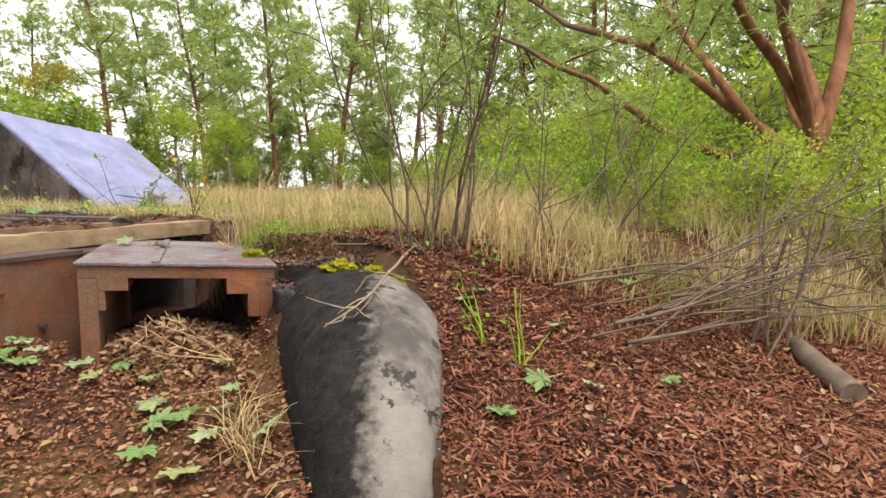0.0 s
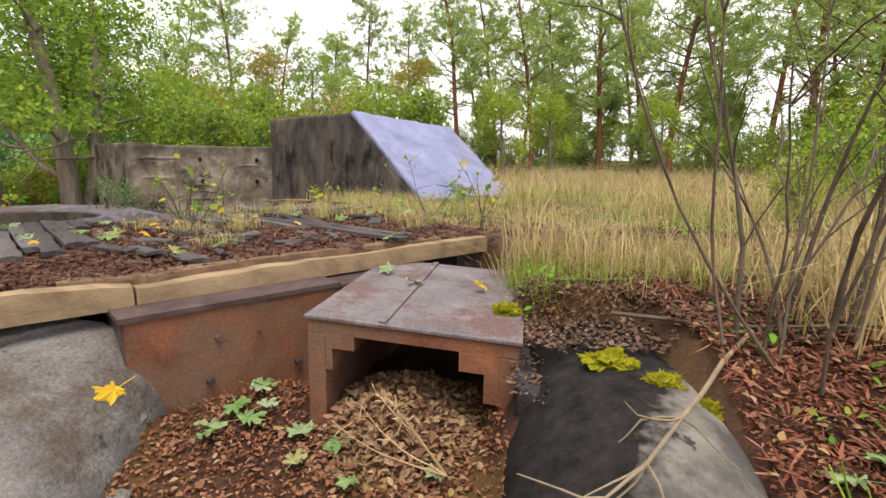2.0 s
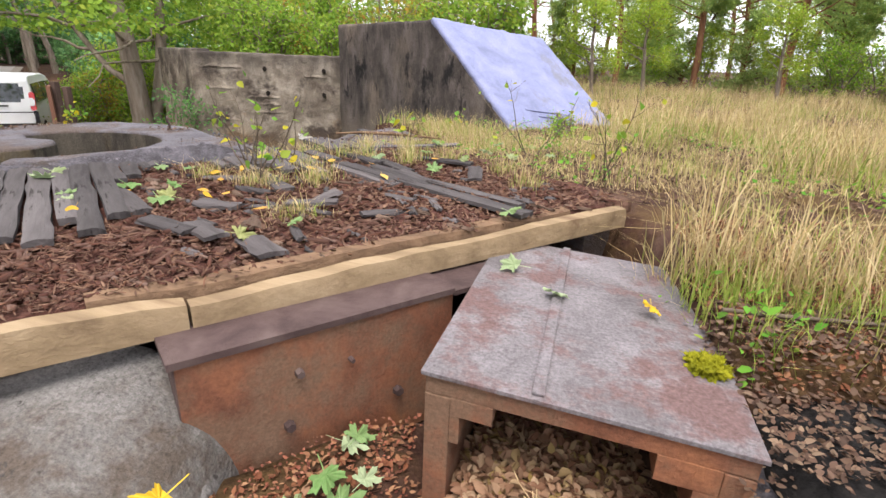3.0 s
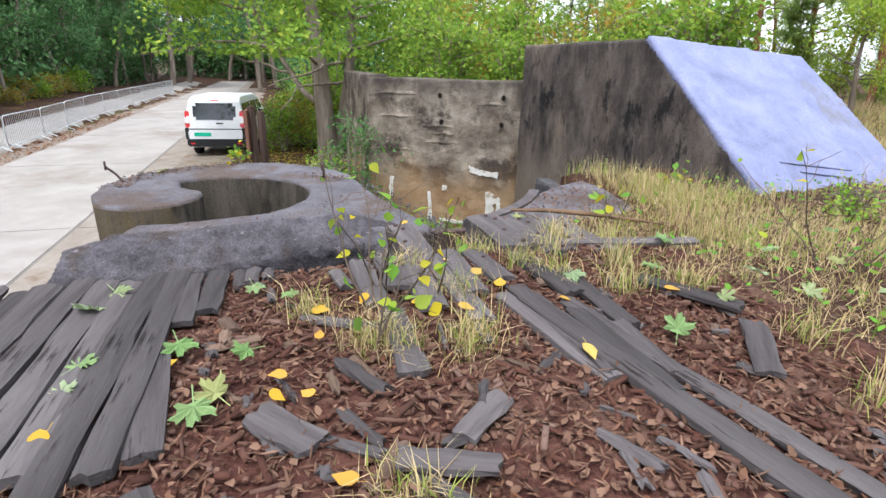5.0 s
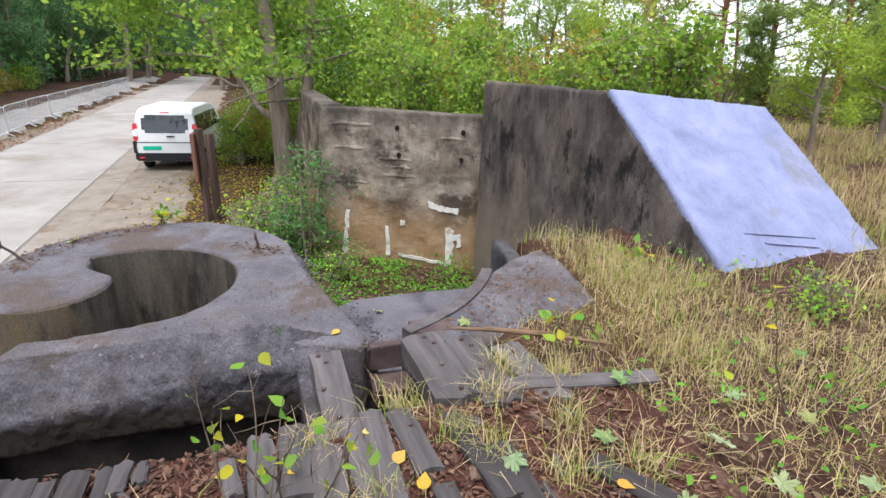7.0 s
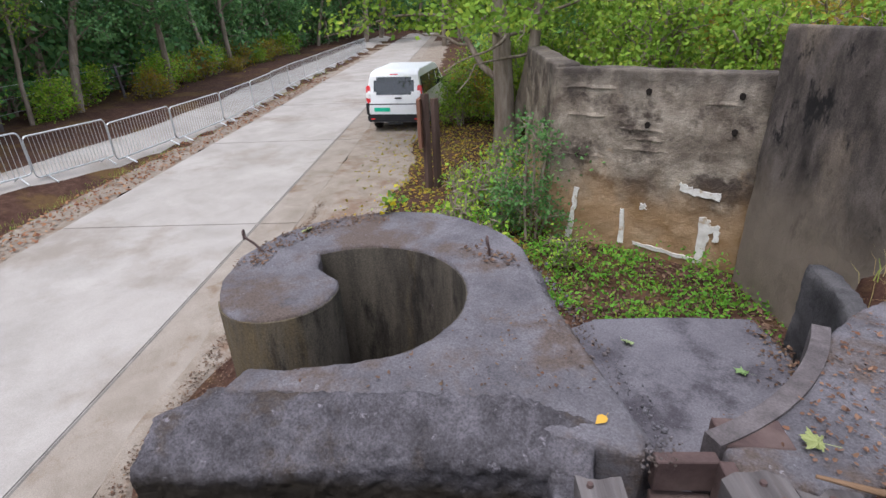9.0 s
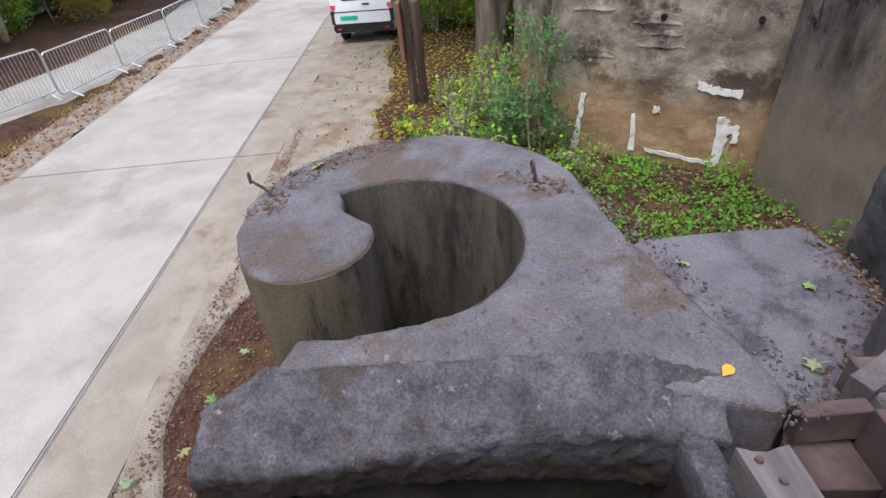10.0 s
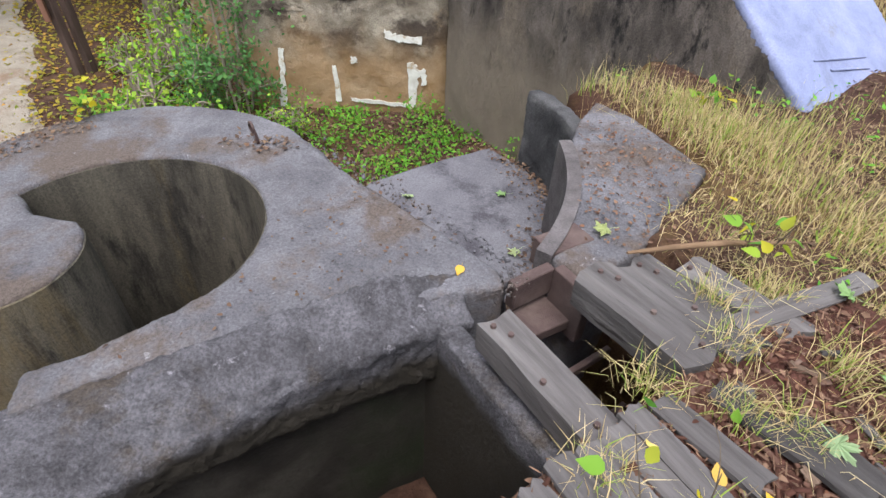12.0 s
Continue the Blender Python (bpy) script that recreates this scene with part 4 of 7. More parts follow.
# ---------------------------------------------------------------- concrete cheeks beside the tunnel
def cheek(name, path_pts, half, depth, mat, label, seg=14, power=2.6):
    """A rounded concrete nose: arch-shaped sections swept along a falling line."""
    pts = [Vector(p) for p in path_pts]
    verts, faces = [], []
    for i, p in enumerate(pts):
        d = (pts[min(i + 1, len(pts) - 1)] - pts[max(i - 1, 0)])
        d.z = 0
        d.normalize()
        side = Vector((d.y, -d.x, 0))
        h_ = half[i]
        for k_ in range(seg + 1):
            w = math.pi * k_ / seg
            c, s = math.cos(w), math.sin(w)
            cx = math.copysign(abs(c) ** (2 / power), c)
            cz = s ** (2 / power)
            verts.append(p + side * (h_ * cx) + Vector((0, 0, -depth[i] * (1 - cz))))
        verts.append(p - side * h_ + Vector((0, 0, -1.6)))
        verts.append(p + side * h_ + Vector((0, 0, -1.6)))
    m_ = seg + 3
    for i in range(len(pts) - 1):
        for k_ in range(m_):
            a, b = i * m_ + k_, i * m_ + (k_ + 1) % m_
            faces.append((a, a + m_, b + m_, b))
    faces.append(tuple(range(m_)))
    faces.append(tuple((len(pts) - 1) * m_ + k_ for k_ in range(m_))[::-1])
    bm = bmesh.new()
    vv = [bm.verts.new(p) for p in verts]
    for f in faces:
        bm.faces.new([vv[q] for q in f])
    bmesh.ops.recalc_face_normals(bm, faces=bm.faces[:])
    ob = part(name, bm, mat)
    rough(ob, 0.026, 3, 0.03, 0.01, 0.3)
    return tagged(ob, label, "concrete cheek", kind="structure")


CHEEK = material("cheek_concrete", [(0.128, 0.118, 0.105), (0.197, 0.182, 0.160), (0.268, 0.246, 0.217)], 2.4, 0.9, 0.6, 50,
                 second=(0.076, 0.071, 0.067), second_scale=1.3, second_range=(0.48, 0.62), third=(0.045, 0.042, 0.039), third_scale=7, third_range=(0.58, 0.64))
# Dark west flank and back: staining, with the shaded side painted into the colour.
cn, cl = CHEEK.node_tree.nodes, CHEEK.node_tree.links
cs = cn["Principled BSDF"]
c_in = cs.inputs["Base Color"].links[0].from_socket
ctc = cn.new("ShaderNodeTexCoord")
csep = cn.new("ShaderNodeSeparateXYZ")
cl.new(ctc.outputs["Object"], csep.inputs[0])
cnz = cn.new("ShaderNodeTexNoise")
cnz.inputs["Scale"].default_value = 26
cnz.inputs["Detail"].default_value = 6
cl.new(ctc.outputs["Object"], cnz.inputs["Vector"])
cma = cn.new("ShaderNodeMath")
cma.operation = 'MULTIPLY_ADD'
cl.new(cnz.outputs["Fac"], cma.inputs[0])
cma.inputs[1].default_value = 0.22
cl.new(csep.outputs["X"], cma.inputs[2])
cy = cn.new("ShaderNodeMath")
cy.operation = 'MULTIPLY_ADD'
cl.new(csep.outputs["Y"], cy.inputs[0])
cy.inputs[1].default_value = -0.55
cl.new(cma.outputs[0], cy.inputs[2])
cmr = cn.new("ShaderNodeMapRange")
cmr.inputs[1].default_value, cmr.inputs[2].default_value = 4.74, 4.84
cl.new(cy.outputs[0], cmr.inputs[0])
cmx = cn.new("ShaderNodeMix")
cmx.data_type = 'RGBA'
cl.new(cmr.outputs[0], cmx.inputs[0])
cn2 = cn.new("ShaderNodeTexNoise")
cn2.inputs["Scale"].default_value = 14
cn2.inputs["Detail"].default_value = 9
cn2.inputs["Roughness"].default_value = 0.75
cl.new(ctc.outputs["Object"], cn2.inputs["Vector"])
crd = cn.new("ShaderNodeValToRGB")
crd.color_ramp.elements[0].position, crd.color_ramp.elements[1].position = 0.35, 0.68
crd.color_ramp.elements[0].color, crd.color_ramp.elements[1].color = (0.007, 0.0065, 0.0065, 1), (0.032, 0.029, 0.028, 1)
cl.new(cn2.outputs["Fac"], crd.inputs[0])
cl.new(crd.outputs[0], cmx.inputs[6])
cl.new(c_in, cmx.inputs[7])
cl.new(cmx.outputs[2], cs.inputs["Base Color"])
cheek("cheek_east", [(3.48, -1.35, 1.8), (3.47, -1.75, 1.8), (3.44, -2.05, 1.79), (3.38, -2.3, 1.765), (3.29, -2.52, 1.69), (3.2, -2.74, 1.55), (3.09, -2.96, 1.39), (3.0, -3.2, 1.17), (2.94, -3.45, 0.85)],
      [0.39, 0.4, 0.41, 0.395, 0.345, 0.285, 0.215, 0.17, 0.13], [0.5, 0.5, 0.5, 0.5, 0.48, 0.42, 0.36, 0.32, 0.25], CHEEK, "rounded grey concrete cheek with a stained flank, shade painted in")
cheek("cheek_west", [(1.0, -1.5, 1.85), (1.0, -1.8, 1.78), (0.98, -2.1, 1.7), (0.95, -2.4, 1.58), (0.9, -2.7, 1.4), (0.85, -2.95, 1.1), (0.8, -3.1, 0.7)],
      [0.66, 0.7, 0.74, 0.76, 0.74, 0.66, 0.55], [0.5, 0.5, 0.5, 0.5, 0.5, 0.45, 0.3], CHEEK_WEST, "broad rounded grey concrete cheek below the deck")
crumble = part("crumbled_edge", prism_bm([(3.1, -1.85), (3.2, -1.9), (3.3, -1.5), (3.2, -1.0), (3.1, -1.0)], 1.0, 1.7), LIP)
tagged(crumble, "crumbling concrete edge beside the steel tunnel", "concrete", kind="structure")
rough(crumble, 0.025, 3, 0.05, 0.02, 0.2)



# ---------------------------------------------------------------- plants
def unit(n, r):
    d = r.normal(size=(n, 3))
    return d / np.linalg.norm(d, axis=1)[:, None]


def leaf_quads(places, size, r, up=0.35, aspect=1.6):
    """Small pointed leaves: one kite each."""
    n = len(places)
    a = unit(n, r)
    nrm = unit(n, r) + np.array((0, 0, up * 2))
    nrm /= np.linalg.norm(nrm, axis=1)[:, None]
    a = a - nrm * (a * nrm).sum(1)[:, None]
    a /= np.linalg.norm(a, axis=1)[:, None] + 1e-9
    b = np.cross(nrm, a)
    s = (size * r.uniform(0.6, 1.25, n))[:, None]
    p = np.asarray(places)
    v = np.stack([p, p + a * s * 0.45 + b * s / aspect * 0.5 + nrm * s * 0.08, p + a * s, p + a * s * 0.45 - b * s / aspect * 0.5 + nrm * s * 0.08], 1).reshape(-1, 3)
    f = np.arange(4 * n).reshape(-1, 4)
    return v, f


def leaf_ovals(places, size, r, up=0.35, wide=0.62, a=None, nrm=None, curl=0.12):
    """Pointed oval leaves folded along the midrib: two quads each."""
    n = len(places)
    nrm = unit(n, r) + np.array((0, 0, up * 2)) if nrm is None else nrm
    nrm = nrm / np.linalg.norm(nrm, axis=1)[:, None]
    a = unit(n, r) if a is None else a
    a = a - nrm * (a * nrm).sum(1)[:, None]
    a /= np.linalg.norm(a, axis=1)[:, None] + 1e-9
    b = np.cross(nrm, a)
    s = (size * r.uniform(0.6, 1.3, n))[:, None]
    p = np.asarray(places)
    c = curl * r.uniform(-0.4, 1.4, n)[:, None]
    w = wide * r.uniform(0.75, 1.15, n)[:, None]
    l1, r1 = p + s * (0.3 * a + 0.5 * w * b + c * nrm), p + s * (0.3 * a - 0.5 * w * b + c * nrm)
    l2, r2 = p + s * (0.68 * a + 0.36 * w * b + 1.2 * c * nrm), p + s * (0.68 * a - 0.36 * w * b + 1.2 * c * nrm)
    tip = p + s * (a + 0.9 * c * nrm)
    v = np.stack([p, r1, r2, tip, l2, l1], 1).reshape(-1, 3)
    k = np.arange(n)[:, None] * 6
    return v, np.concatenate([k + np.array((0, 1, 2, 3)), k + np.array((0, 3, 4, 5))], 0)


def leaf_birch(places, size, r, up=0.5):
    """Pointed egg-shaped leaves folded along the midrib: three quads a side."""
    n = len(places)
    nrm = unit(n, r) + np.array((0, 0, up * 2))
    nrm /= np.linalg.norm(nrm, axis=1)[:, None]
    a = unit(n, r)
    a = a - nrm * (a * nrm).sum(1)[:, None]
    a /= np.linalg.norm(a, axis=1)[:, None] + 1e-9
    b = np.cross(nrm, a)
    s = (size * r.uniform(0.55, 1.2, n))[:, None]
    p = np.asarray(places)
    bend = r.uniform(-0.15, 0.25, n)[:, None]

    def at(l, w, h):
        return p + s * (l * a + w * b + (h - bend * l * l) * nrm)

    v = np.stack([at(0, 0, 0), at(0.3, 0, 0), at(0.62, 0, 0), at(1.0, 0, 0)] + [at(l, q * w, 0.3 * w) for q in (1, -1) for l, w in ((0.08, 0.24), (0.32, 0.4), (0.6, 0.29), (0.86, 0.1))], 1).reshape(-1, 3)
    k = np.arange(n)[:, None] * 12
    return v, np.concatenate([k + np.array(q) for q in ((0, 1, 5, 4), (1, 2, 6, 5), (2, 3, 7, 6), (1, 0, 8, 9), (2, 1, 9, 10), (3, 2, 10, 11))], 0)


def bent(p0, d, length, r, n=5, wander=0.12, droop=0.0):
    pts = [np.array(p0, float)]
    d = np.array(d, float)
    d /= np.linalg.norm(d)
    for i in range(n):
        d = d + r.normal(0, wander, 3) + np.array((0, 0, -droop))
        d /= np.linalg.norm(d)
        pts.append(pts[-1] + d * length / n)
    return np.array(pts)


def pine(seed, tall=12.0, bare=0.22, r0=0.13):
    """A Scots pine: orange tapering trunk, tiers of limbs, tufts of needles."""
    r = np.random.default_rng(seed)
    thing = empty("pine_tree")
    wood, need = Soup(), Soup()
    trunk = bent((0, 0, 0), (0.03, 0.02, 1), tall, r, 10, 0.055)
    wood.tube(trunk, np.linspace(r0, 0.03, len(trunk)), 9)
    tufts = []
    nb = 60
    for i in range(nb):
        t = bare * 0.6 + (1 - bare * 0.6) * (i + r.random()) / nb
        base = trunk[0] + (trunk[-1] - trunk[0]) * t
        k = min(int(t * 10), 9)
        base = trunk[k] + (trunk[k + 1] - trunk[k]) * (t * 10 - k)
        w = r.uniform(0, 2 * math.pi)
        ln = (1.0 - 0.75 * t) * tall * 0.27 * r.uniform(0.6, 1.2) + 0.4
        if t < bare:
            ln *= 0.45
        limb = bent(base, (math.cos(w), math.sin(w), 0.15 + 0.5 * t), ln, r, 5, 0.14, -0.02)
        wood.tube(limb, np.linspace(0.045 * (1.2 - t), 0.008, len(limb)), 5)
        if t > bare * 0.9 or r.random() < 0.25:
            for q in range(int(8 + ln * 5)):
                s = r.uniform(0.35, 1.0)
                j = min(int(s * 5), 4)
                c = limb[j] + (limb[j + 1] - limb[j]) * (s * 5 - j)
                tufts.append(c + r.normal(0, 0.16 + 0.06 * ln, 3) * (1, 1, 0.45))
    tufts = np.array(tufts)
    m = 13
    c = np.repeat(tufts, m, 0)
    d = unit(len(c), r) + np.array((0, 0, 0.35))
    d /= np.linalg.norm(d, axis=1)[:, None]
    side = np.cross(d, unit(len(c), r))
    side /= np.linalg.norm(side, axis=1)[:, None] + 1e-9
    ln = r.uniform(0.14, 0.27, len(c))[:, None]
    wd = 0.022
    c = c + d * 0.02
    v = np.stack([c - side * wd, c + side * wd, c + d * ln + side * wd * 0.35, c + d * ln - side * wd * 0.35], 1).reshape(-1, 3)
    need.add(v, np.arange(len(v)).reshape(-1, 4))
    wood.make("trunk", PINE_BARK, thing, smooth=True)
    need.make("crown", NEEDLES, thing)
    return tagged(thing, "tall pine with orange bark and open needle crown", "tree", "pines of the wood")


def broadleaf(seed, tall=8.0, spread=2.4, leaf=0.13, count=5200, mat=None, label="leafy green tree at the edge of the wood", group="trees of the wood", bark=None, low=0.25, r0=0.14, name="broadleaf_tree", stems=1):
    r = np.random.default_rng(seed)
    thing = empty(name)
    wood, crown = Soup(), Soup()
    ends = []
    for s_ in range(stems):
        lean = r.normal(0, 0.06 + 0.16 * (stems > 1), 2)
        trunk = bent((r.normal(0, 0.1) * (stems > 1), r.normal(0, 0.1) * (stems > 1), 0), (lean[0], lean[1], 1), tall * r.uniform(0.8, 1.0), r, 8, 0.07)
        wood.tube(trunk, np.linspace(r0, 0.02, len(trunk)), 8)
        for i in range(max(6, 16 // stems)):
            t = low + (1 - low) * r.random()
            k = min(int(t * 8), 7)
            base = trunk[k] + (trunk[k + 1] - trunk[k]) * (t * 8 - k)
            w = r.uniform(0, 2 * math.pi)
            limb = bent(base, (math.cos(w), math.sin(w), 0.55), spread * r.uniform(0.5, 1.05) * (1.15 - 0.6 * t), r, 5, 0.2)
            wood.tube(limb, np.linspace(r0 * 0.35, 0.008, len(limb)), 5)
            for q in range(3):
                tw = bent(limb[2 + q], r.normal(0, 1, 3) + (0, 0, 0.3), 0.35 * spread, r, 3, 0.2)
                wood.tube(tw, np.linspace(0.012, 0.004, len(tw)), 4)
                ends += [tw[-1], tw[2]]
            ends += [limb[-1], limb[-2], limb[3]]
    ends = np.array(ends)
    pick = r.integers(0, len(ends), count)
    spot = ends[pick] + r.normal(0, 0.17 * spread ** 0.6, (count, 3)) * (1, 1, 0.7)
    spot[:, 2] = np.maximum(spot[:, 2], 0.1)
    crown.add(*leaf_quads(spot, leaf, r))
    wood.make("trunk", bark or BARK, thing, smooth=True)
    crown.make("crown", mat or LEAVES, thing)
    return tagged(thing, label, "tree" if name == "broadleaf_tree" else "shrub", group)


r_ = np.random.default_rng(42)


def scatter(protos, spots):
    """The first spot takes each prototype itself, later ones take copies."""
    used = set()
    for i, (x, y, s) in enumerate(spots):
        k = i % len(protos)
        ob = protos[k]
        m = pose(x, y, float(height(x, y)) - 0.05, 0, 0, r_.uniform(0, 360))
        if k in used:
            ob = copy_thing(ob, m)
        else:
            ob.matrix_world = m
            used.add(k)
        ob.scale = (s, s, s)


def polar(az, d, s):
    return (2.5 + d * math.sin(radians(az)), -3.5 + d * math.cos(radians(az)), s)


pines = [pine(1, 12), pine(2, 13, 0.3), pine(3, 11, 0.15), pine(4, 14, 0.35, 0.16)]
spots = [polar(a, d, s) for a, d, s in ((-14, 30, 0.75), (-9, 27, 0.68), (-4, 33, 0.8), (1, 24, 0.78), (5, 27, 0.85), (9, 22, 0.8), (12, 27, 0.8), (16, 23, 0.8), (20, 29, 0.9), (23, 20, 0.85), (27, 25, 0.9),
                                       (34, 23, 0.95), (38, 18, 0.9), (42, 24, 1.0), (46, 17, 0.95), (50, 21, 1.0), (55, 17, 0.95), (60, 20, 1.0), (66, 15, 0.95), (72, 19, 1.0), (78, 16, 1.0), (86, 18, 1.0),
                                       (-18, 36, 0.95), (-22, 33, 0.95), (-28, 38, 1.0), (3, 42, 0.95), (14, 40, 1.0), (25, 38, 1.1), (36, 36, 1.1), (47, 34, 1.1), (58, 32, 1.1), (70, 30, 1.1), (-11, 44, 0.95), (82, 28, 1.1), (95, 20, 1.0), (31, 30, 1.0), (19, 34, 1.0), (8, 36, 1.0))]
scatter(pines, spots)
young = [pine(6, 5.5, 0.02, 0.06), pine(7, 4.5, 0.0, 0.05)]
scatter(young, [polar(a, d, s) for a, d, s in ((-9, 27, 0.6), (-1, 25, 0.55), (5, 27, 0.65), (10, 23, 0.55), (15, 25, 0.7), (20, 22, 0.55), (26, 24, 0.6), (36, 24, 0.7), (41, 22, 0.7), (47, 21, 0.7), (53, 22, 0.8), (12, 30, 0.8), (28, 29, 0.8))])
trees = [broadleaf(11, 8, 2.5), broadleaf(12, 9, 2.8, mat=LEAVES), broadleaf(13, 7, 2.2, mat=LEAVES_LIME, label="lime-green young tree behind the wall"), broadleaf(14, 7.5, 2.4, mat=LEAVES_AUTUMN, label="tree with yellowing autumn leaves")]
scatter(trees[:2], [polar(a, d, s) for a, d, s in ((-26, 22, 0.8), (-31, 25, 0.9), (-20, 25, 0.75), (-15, 23, 0.6), (-35, 30, 1.0), (64, 24, 1.0), (74, 22, 1.0), (52, 27, 0.9), (40, 28, 0.8), (88, 24, 1.0), (-24, 30, 0.95), (28, 31, 0.7), (12, 31, 0.7), (-29, 33, 1.0))])
scatter(trees[2:3], [(4.2, 10.6, 0.45), (6.0, 13.5, 0.5), (-0.5, 15.0, 0.6), (-6.0, 17.0, 0.8), (9, 12, 0.45)])
scatter(trees[3:], [(0.6, 16.5, 0.6), (-3.2, 13.5, 0.55), (-8.2, 19.0, 0.8)])
shrubs = [broadleaf(21, 2.6, 1.3, 0.1, 2600, LEAVES_LIME, "light green leafy shrub at the wood's edge", "shrubs", low=0.1, r0=0.03, name="shrub", stems=5),
          broadleaf(22, 2.2, 1.2, 0.09, 2600, HERB, "bright green bush in the dry grass", "shrubs", low=0.05, r0=0.025, name="shrub", stems=6),
          broadleaf(23, 2.4, 1.2, 0.09, 2400, LEAVES_LIME, "yellow-green bush below the trees", "shrubs", low=0.05, r0=0.03, name="shrub", stems=5)]
lime_shrub = broadleaf(27, 2.0, 1.2, 0.09, 2400, LEAVES_LIME, "yellow-green bush at the field's edge", "shrubs", low=0.05, r0=0.025, name="shrub", stems=6)
spots = [polar(a, d * 1.32, s * 0.98) for a, d, s in ((44, 10.5, 1.0), (49, 9, 0.95), (54, 8.5, 1.05), (59, 8, 1.0), (64, 7.2, 1.0), (70, 7, 1.1), (40, 12, 1.0), (36, 13.5, 0.9), (32, 14.5, 0.8), (57, 10.5, 1.3), (66, 9.5, 1.3), (76, 8, 1.2), (47, 12, 1.2),
                                       (27, 17, 0.9), (22, 18, 0.8), (17, 18, 0.8), (12, 19, 0.8), (7, 19, 0.8), (2, 20, 0.8), (30, 17, 1.0), (24, 19.5, 1.1), (-3, 19, 0.8), (14, 21, 1.0), (4, 22, 1.0), (38, 16, 1.2), (34, 18, 1.3), (62, 12, 1.5), (72, 11, 1.5), (82, 9, 1.3))]
spots += [(6.6, -1.6, 0.34), (7.2, -2.1, 0.4), (7.7, -1.2, 0.42), (8.3, -1.9, 0.46), (8.4, -0.6, 0.48), (7.0, -0.3, 0.4), (6.2, -0.4, 0.34), (7.9, 0.4, 0.5), (6.9, 0.9, 0.46), (8.9, -2.8, 0.45), (8.0, -3.0, 0.4), (9.4, -0.2, 0.6), (9.6, -2.0, 0.55), (8.8, 1.6, 0.6), (7.4, 2.3, 0.55), (6.0, 1.2, 0.36)]
scatter(shrubs[:2] + [lime_shrub], spots)
scatter(shrubs[2:], [polar(a, d, s) for a, d, s in ((60, 14, 1.6), (68, 13, 1.6), (52, 14, 1.5), (45, 15, 1.3), (76, 13, 1.7), (-33, 19, 1.0), (-38, 22, 1.2))])
behind = broadleaf(24, 2.0, 1.2, 0.12, 2600, LEAVES, "bushy green growth behind the concrete wall", "bushes behind the wall", low=0.05, r0=0.03, name="shrub", stems=6)
behind2 = broadleaf(25, 2.2, 1.3, 0.12, 2400, LEAVES_AUTUMN, "yellowing bush behind the concrete wall", "bushes behind the wall", low=0.05, r0=0.03, name="shrub", stems=6)
scatter([behind], [(-10.4, 11.5, 0.75), (-9.2, 12.0, 0.7), (-11.0, 12.6, 0.9), (-2.8, 8.2, 0.8), (-1.4, 8.6, 0.75), (-0.2, 9.0, 0.8), (-3.8, 9.4, 0.9), (-2.0, 10.3, 1.1), (0.6, 10.6, 1.1), (-4.5, 11, 1.2), (-6.0, 12.6, 1.3), (1.6, 12, 1.2), (-7.2, 12.4, 1.2), (-9.6, 13.6, 1.2), (-8.3, 12.0, 0.9), (-11.2, 16.2, 1.4), (-13.5, 18.5, 1.5), (-16, 22, 1.7), (-19, 25, 1.9)])
scatter([behind2], [(-0.8, 10.0, 0.9), (-3.2, 11.5, 1.0), (-10.0, 12.4, 0.75), (-12.4, 15.4, 0.9)])

# roadside tree with a forked, leaning trunk
def roadside_tree(place):
    r = np.random.default_rng(77)
    thing = empty("roadside_tree")
    wood, crown = Soup(), Soup()
    trunk = bent((0, 0, 0), (0.0, 0.0, 1), 9.0, r, 10, 0.04)
    wood.tube(trunk, np.concatenate([[0.3, 0.25], np.linspace(0.23, 0.05, 9)]), 12)
    second = bent((0.12, 0.25, 0), (0.12, 0.1, 1), 8.0, r, 10, 0.05)
    wood.tube(second, np.concatenate([[0.2, 0.17], np.linspace(0.16, 0.04, 9)]), 10)
    low_limb = bent((-0.1, 0.1, 1.7), (-0.75, 0.4, 0.6), 5.0, r, 8, 0.08)
    wood.tube(low_limb, np.linspace(0.085, 0.02, 9), 8)
    ends = []
    for line in (trunk, second, low_limb):
        for i in range(16):
            t = r.uniform(0.3, 1)
            k = min(int(t * (len(line) - 1)), len(line) - 2)
            w = r.uniform(0, 2 * math.pi)
            limb = bent(line[k], (math.cos(w), math.sin(w), 0.3), r.uniform(1.2, 3.4), r, 6, 0.18, 0.02)
            wood.tube(limb, np.linspace(0.045, 0.008, 7), 5)
            ends += [limb[-1], limb[-2], limb[-3], limb[3]]
    ends = np.array(ends)
    n = 19000
    spot = ends[r.integers(0, len(ends), n)] + r.normal(0, 0.36, (n, 3))
    spot = spot[(spot[:, 2] > 2.9)]
    crown.add(*leaf_quads(spot, 0.15, r))
    wood.make("trunk", BARK, thing, smooth=True)
    crown.make("crown", LEAVES, thing)
    thing.matrix_world = pose(*place, 0, 0, 35)
    return tagged(thing, "grey-barked roadside tree with low leaning limb", "tree")


roadside_tree((-7.25, 9.85, 0.1))

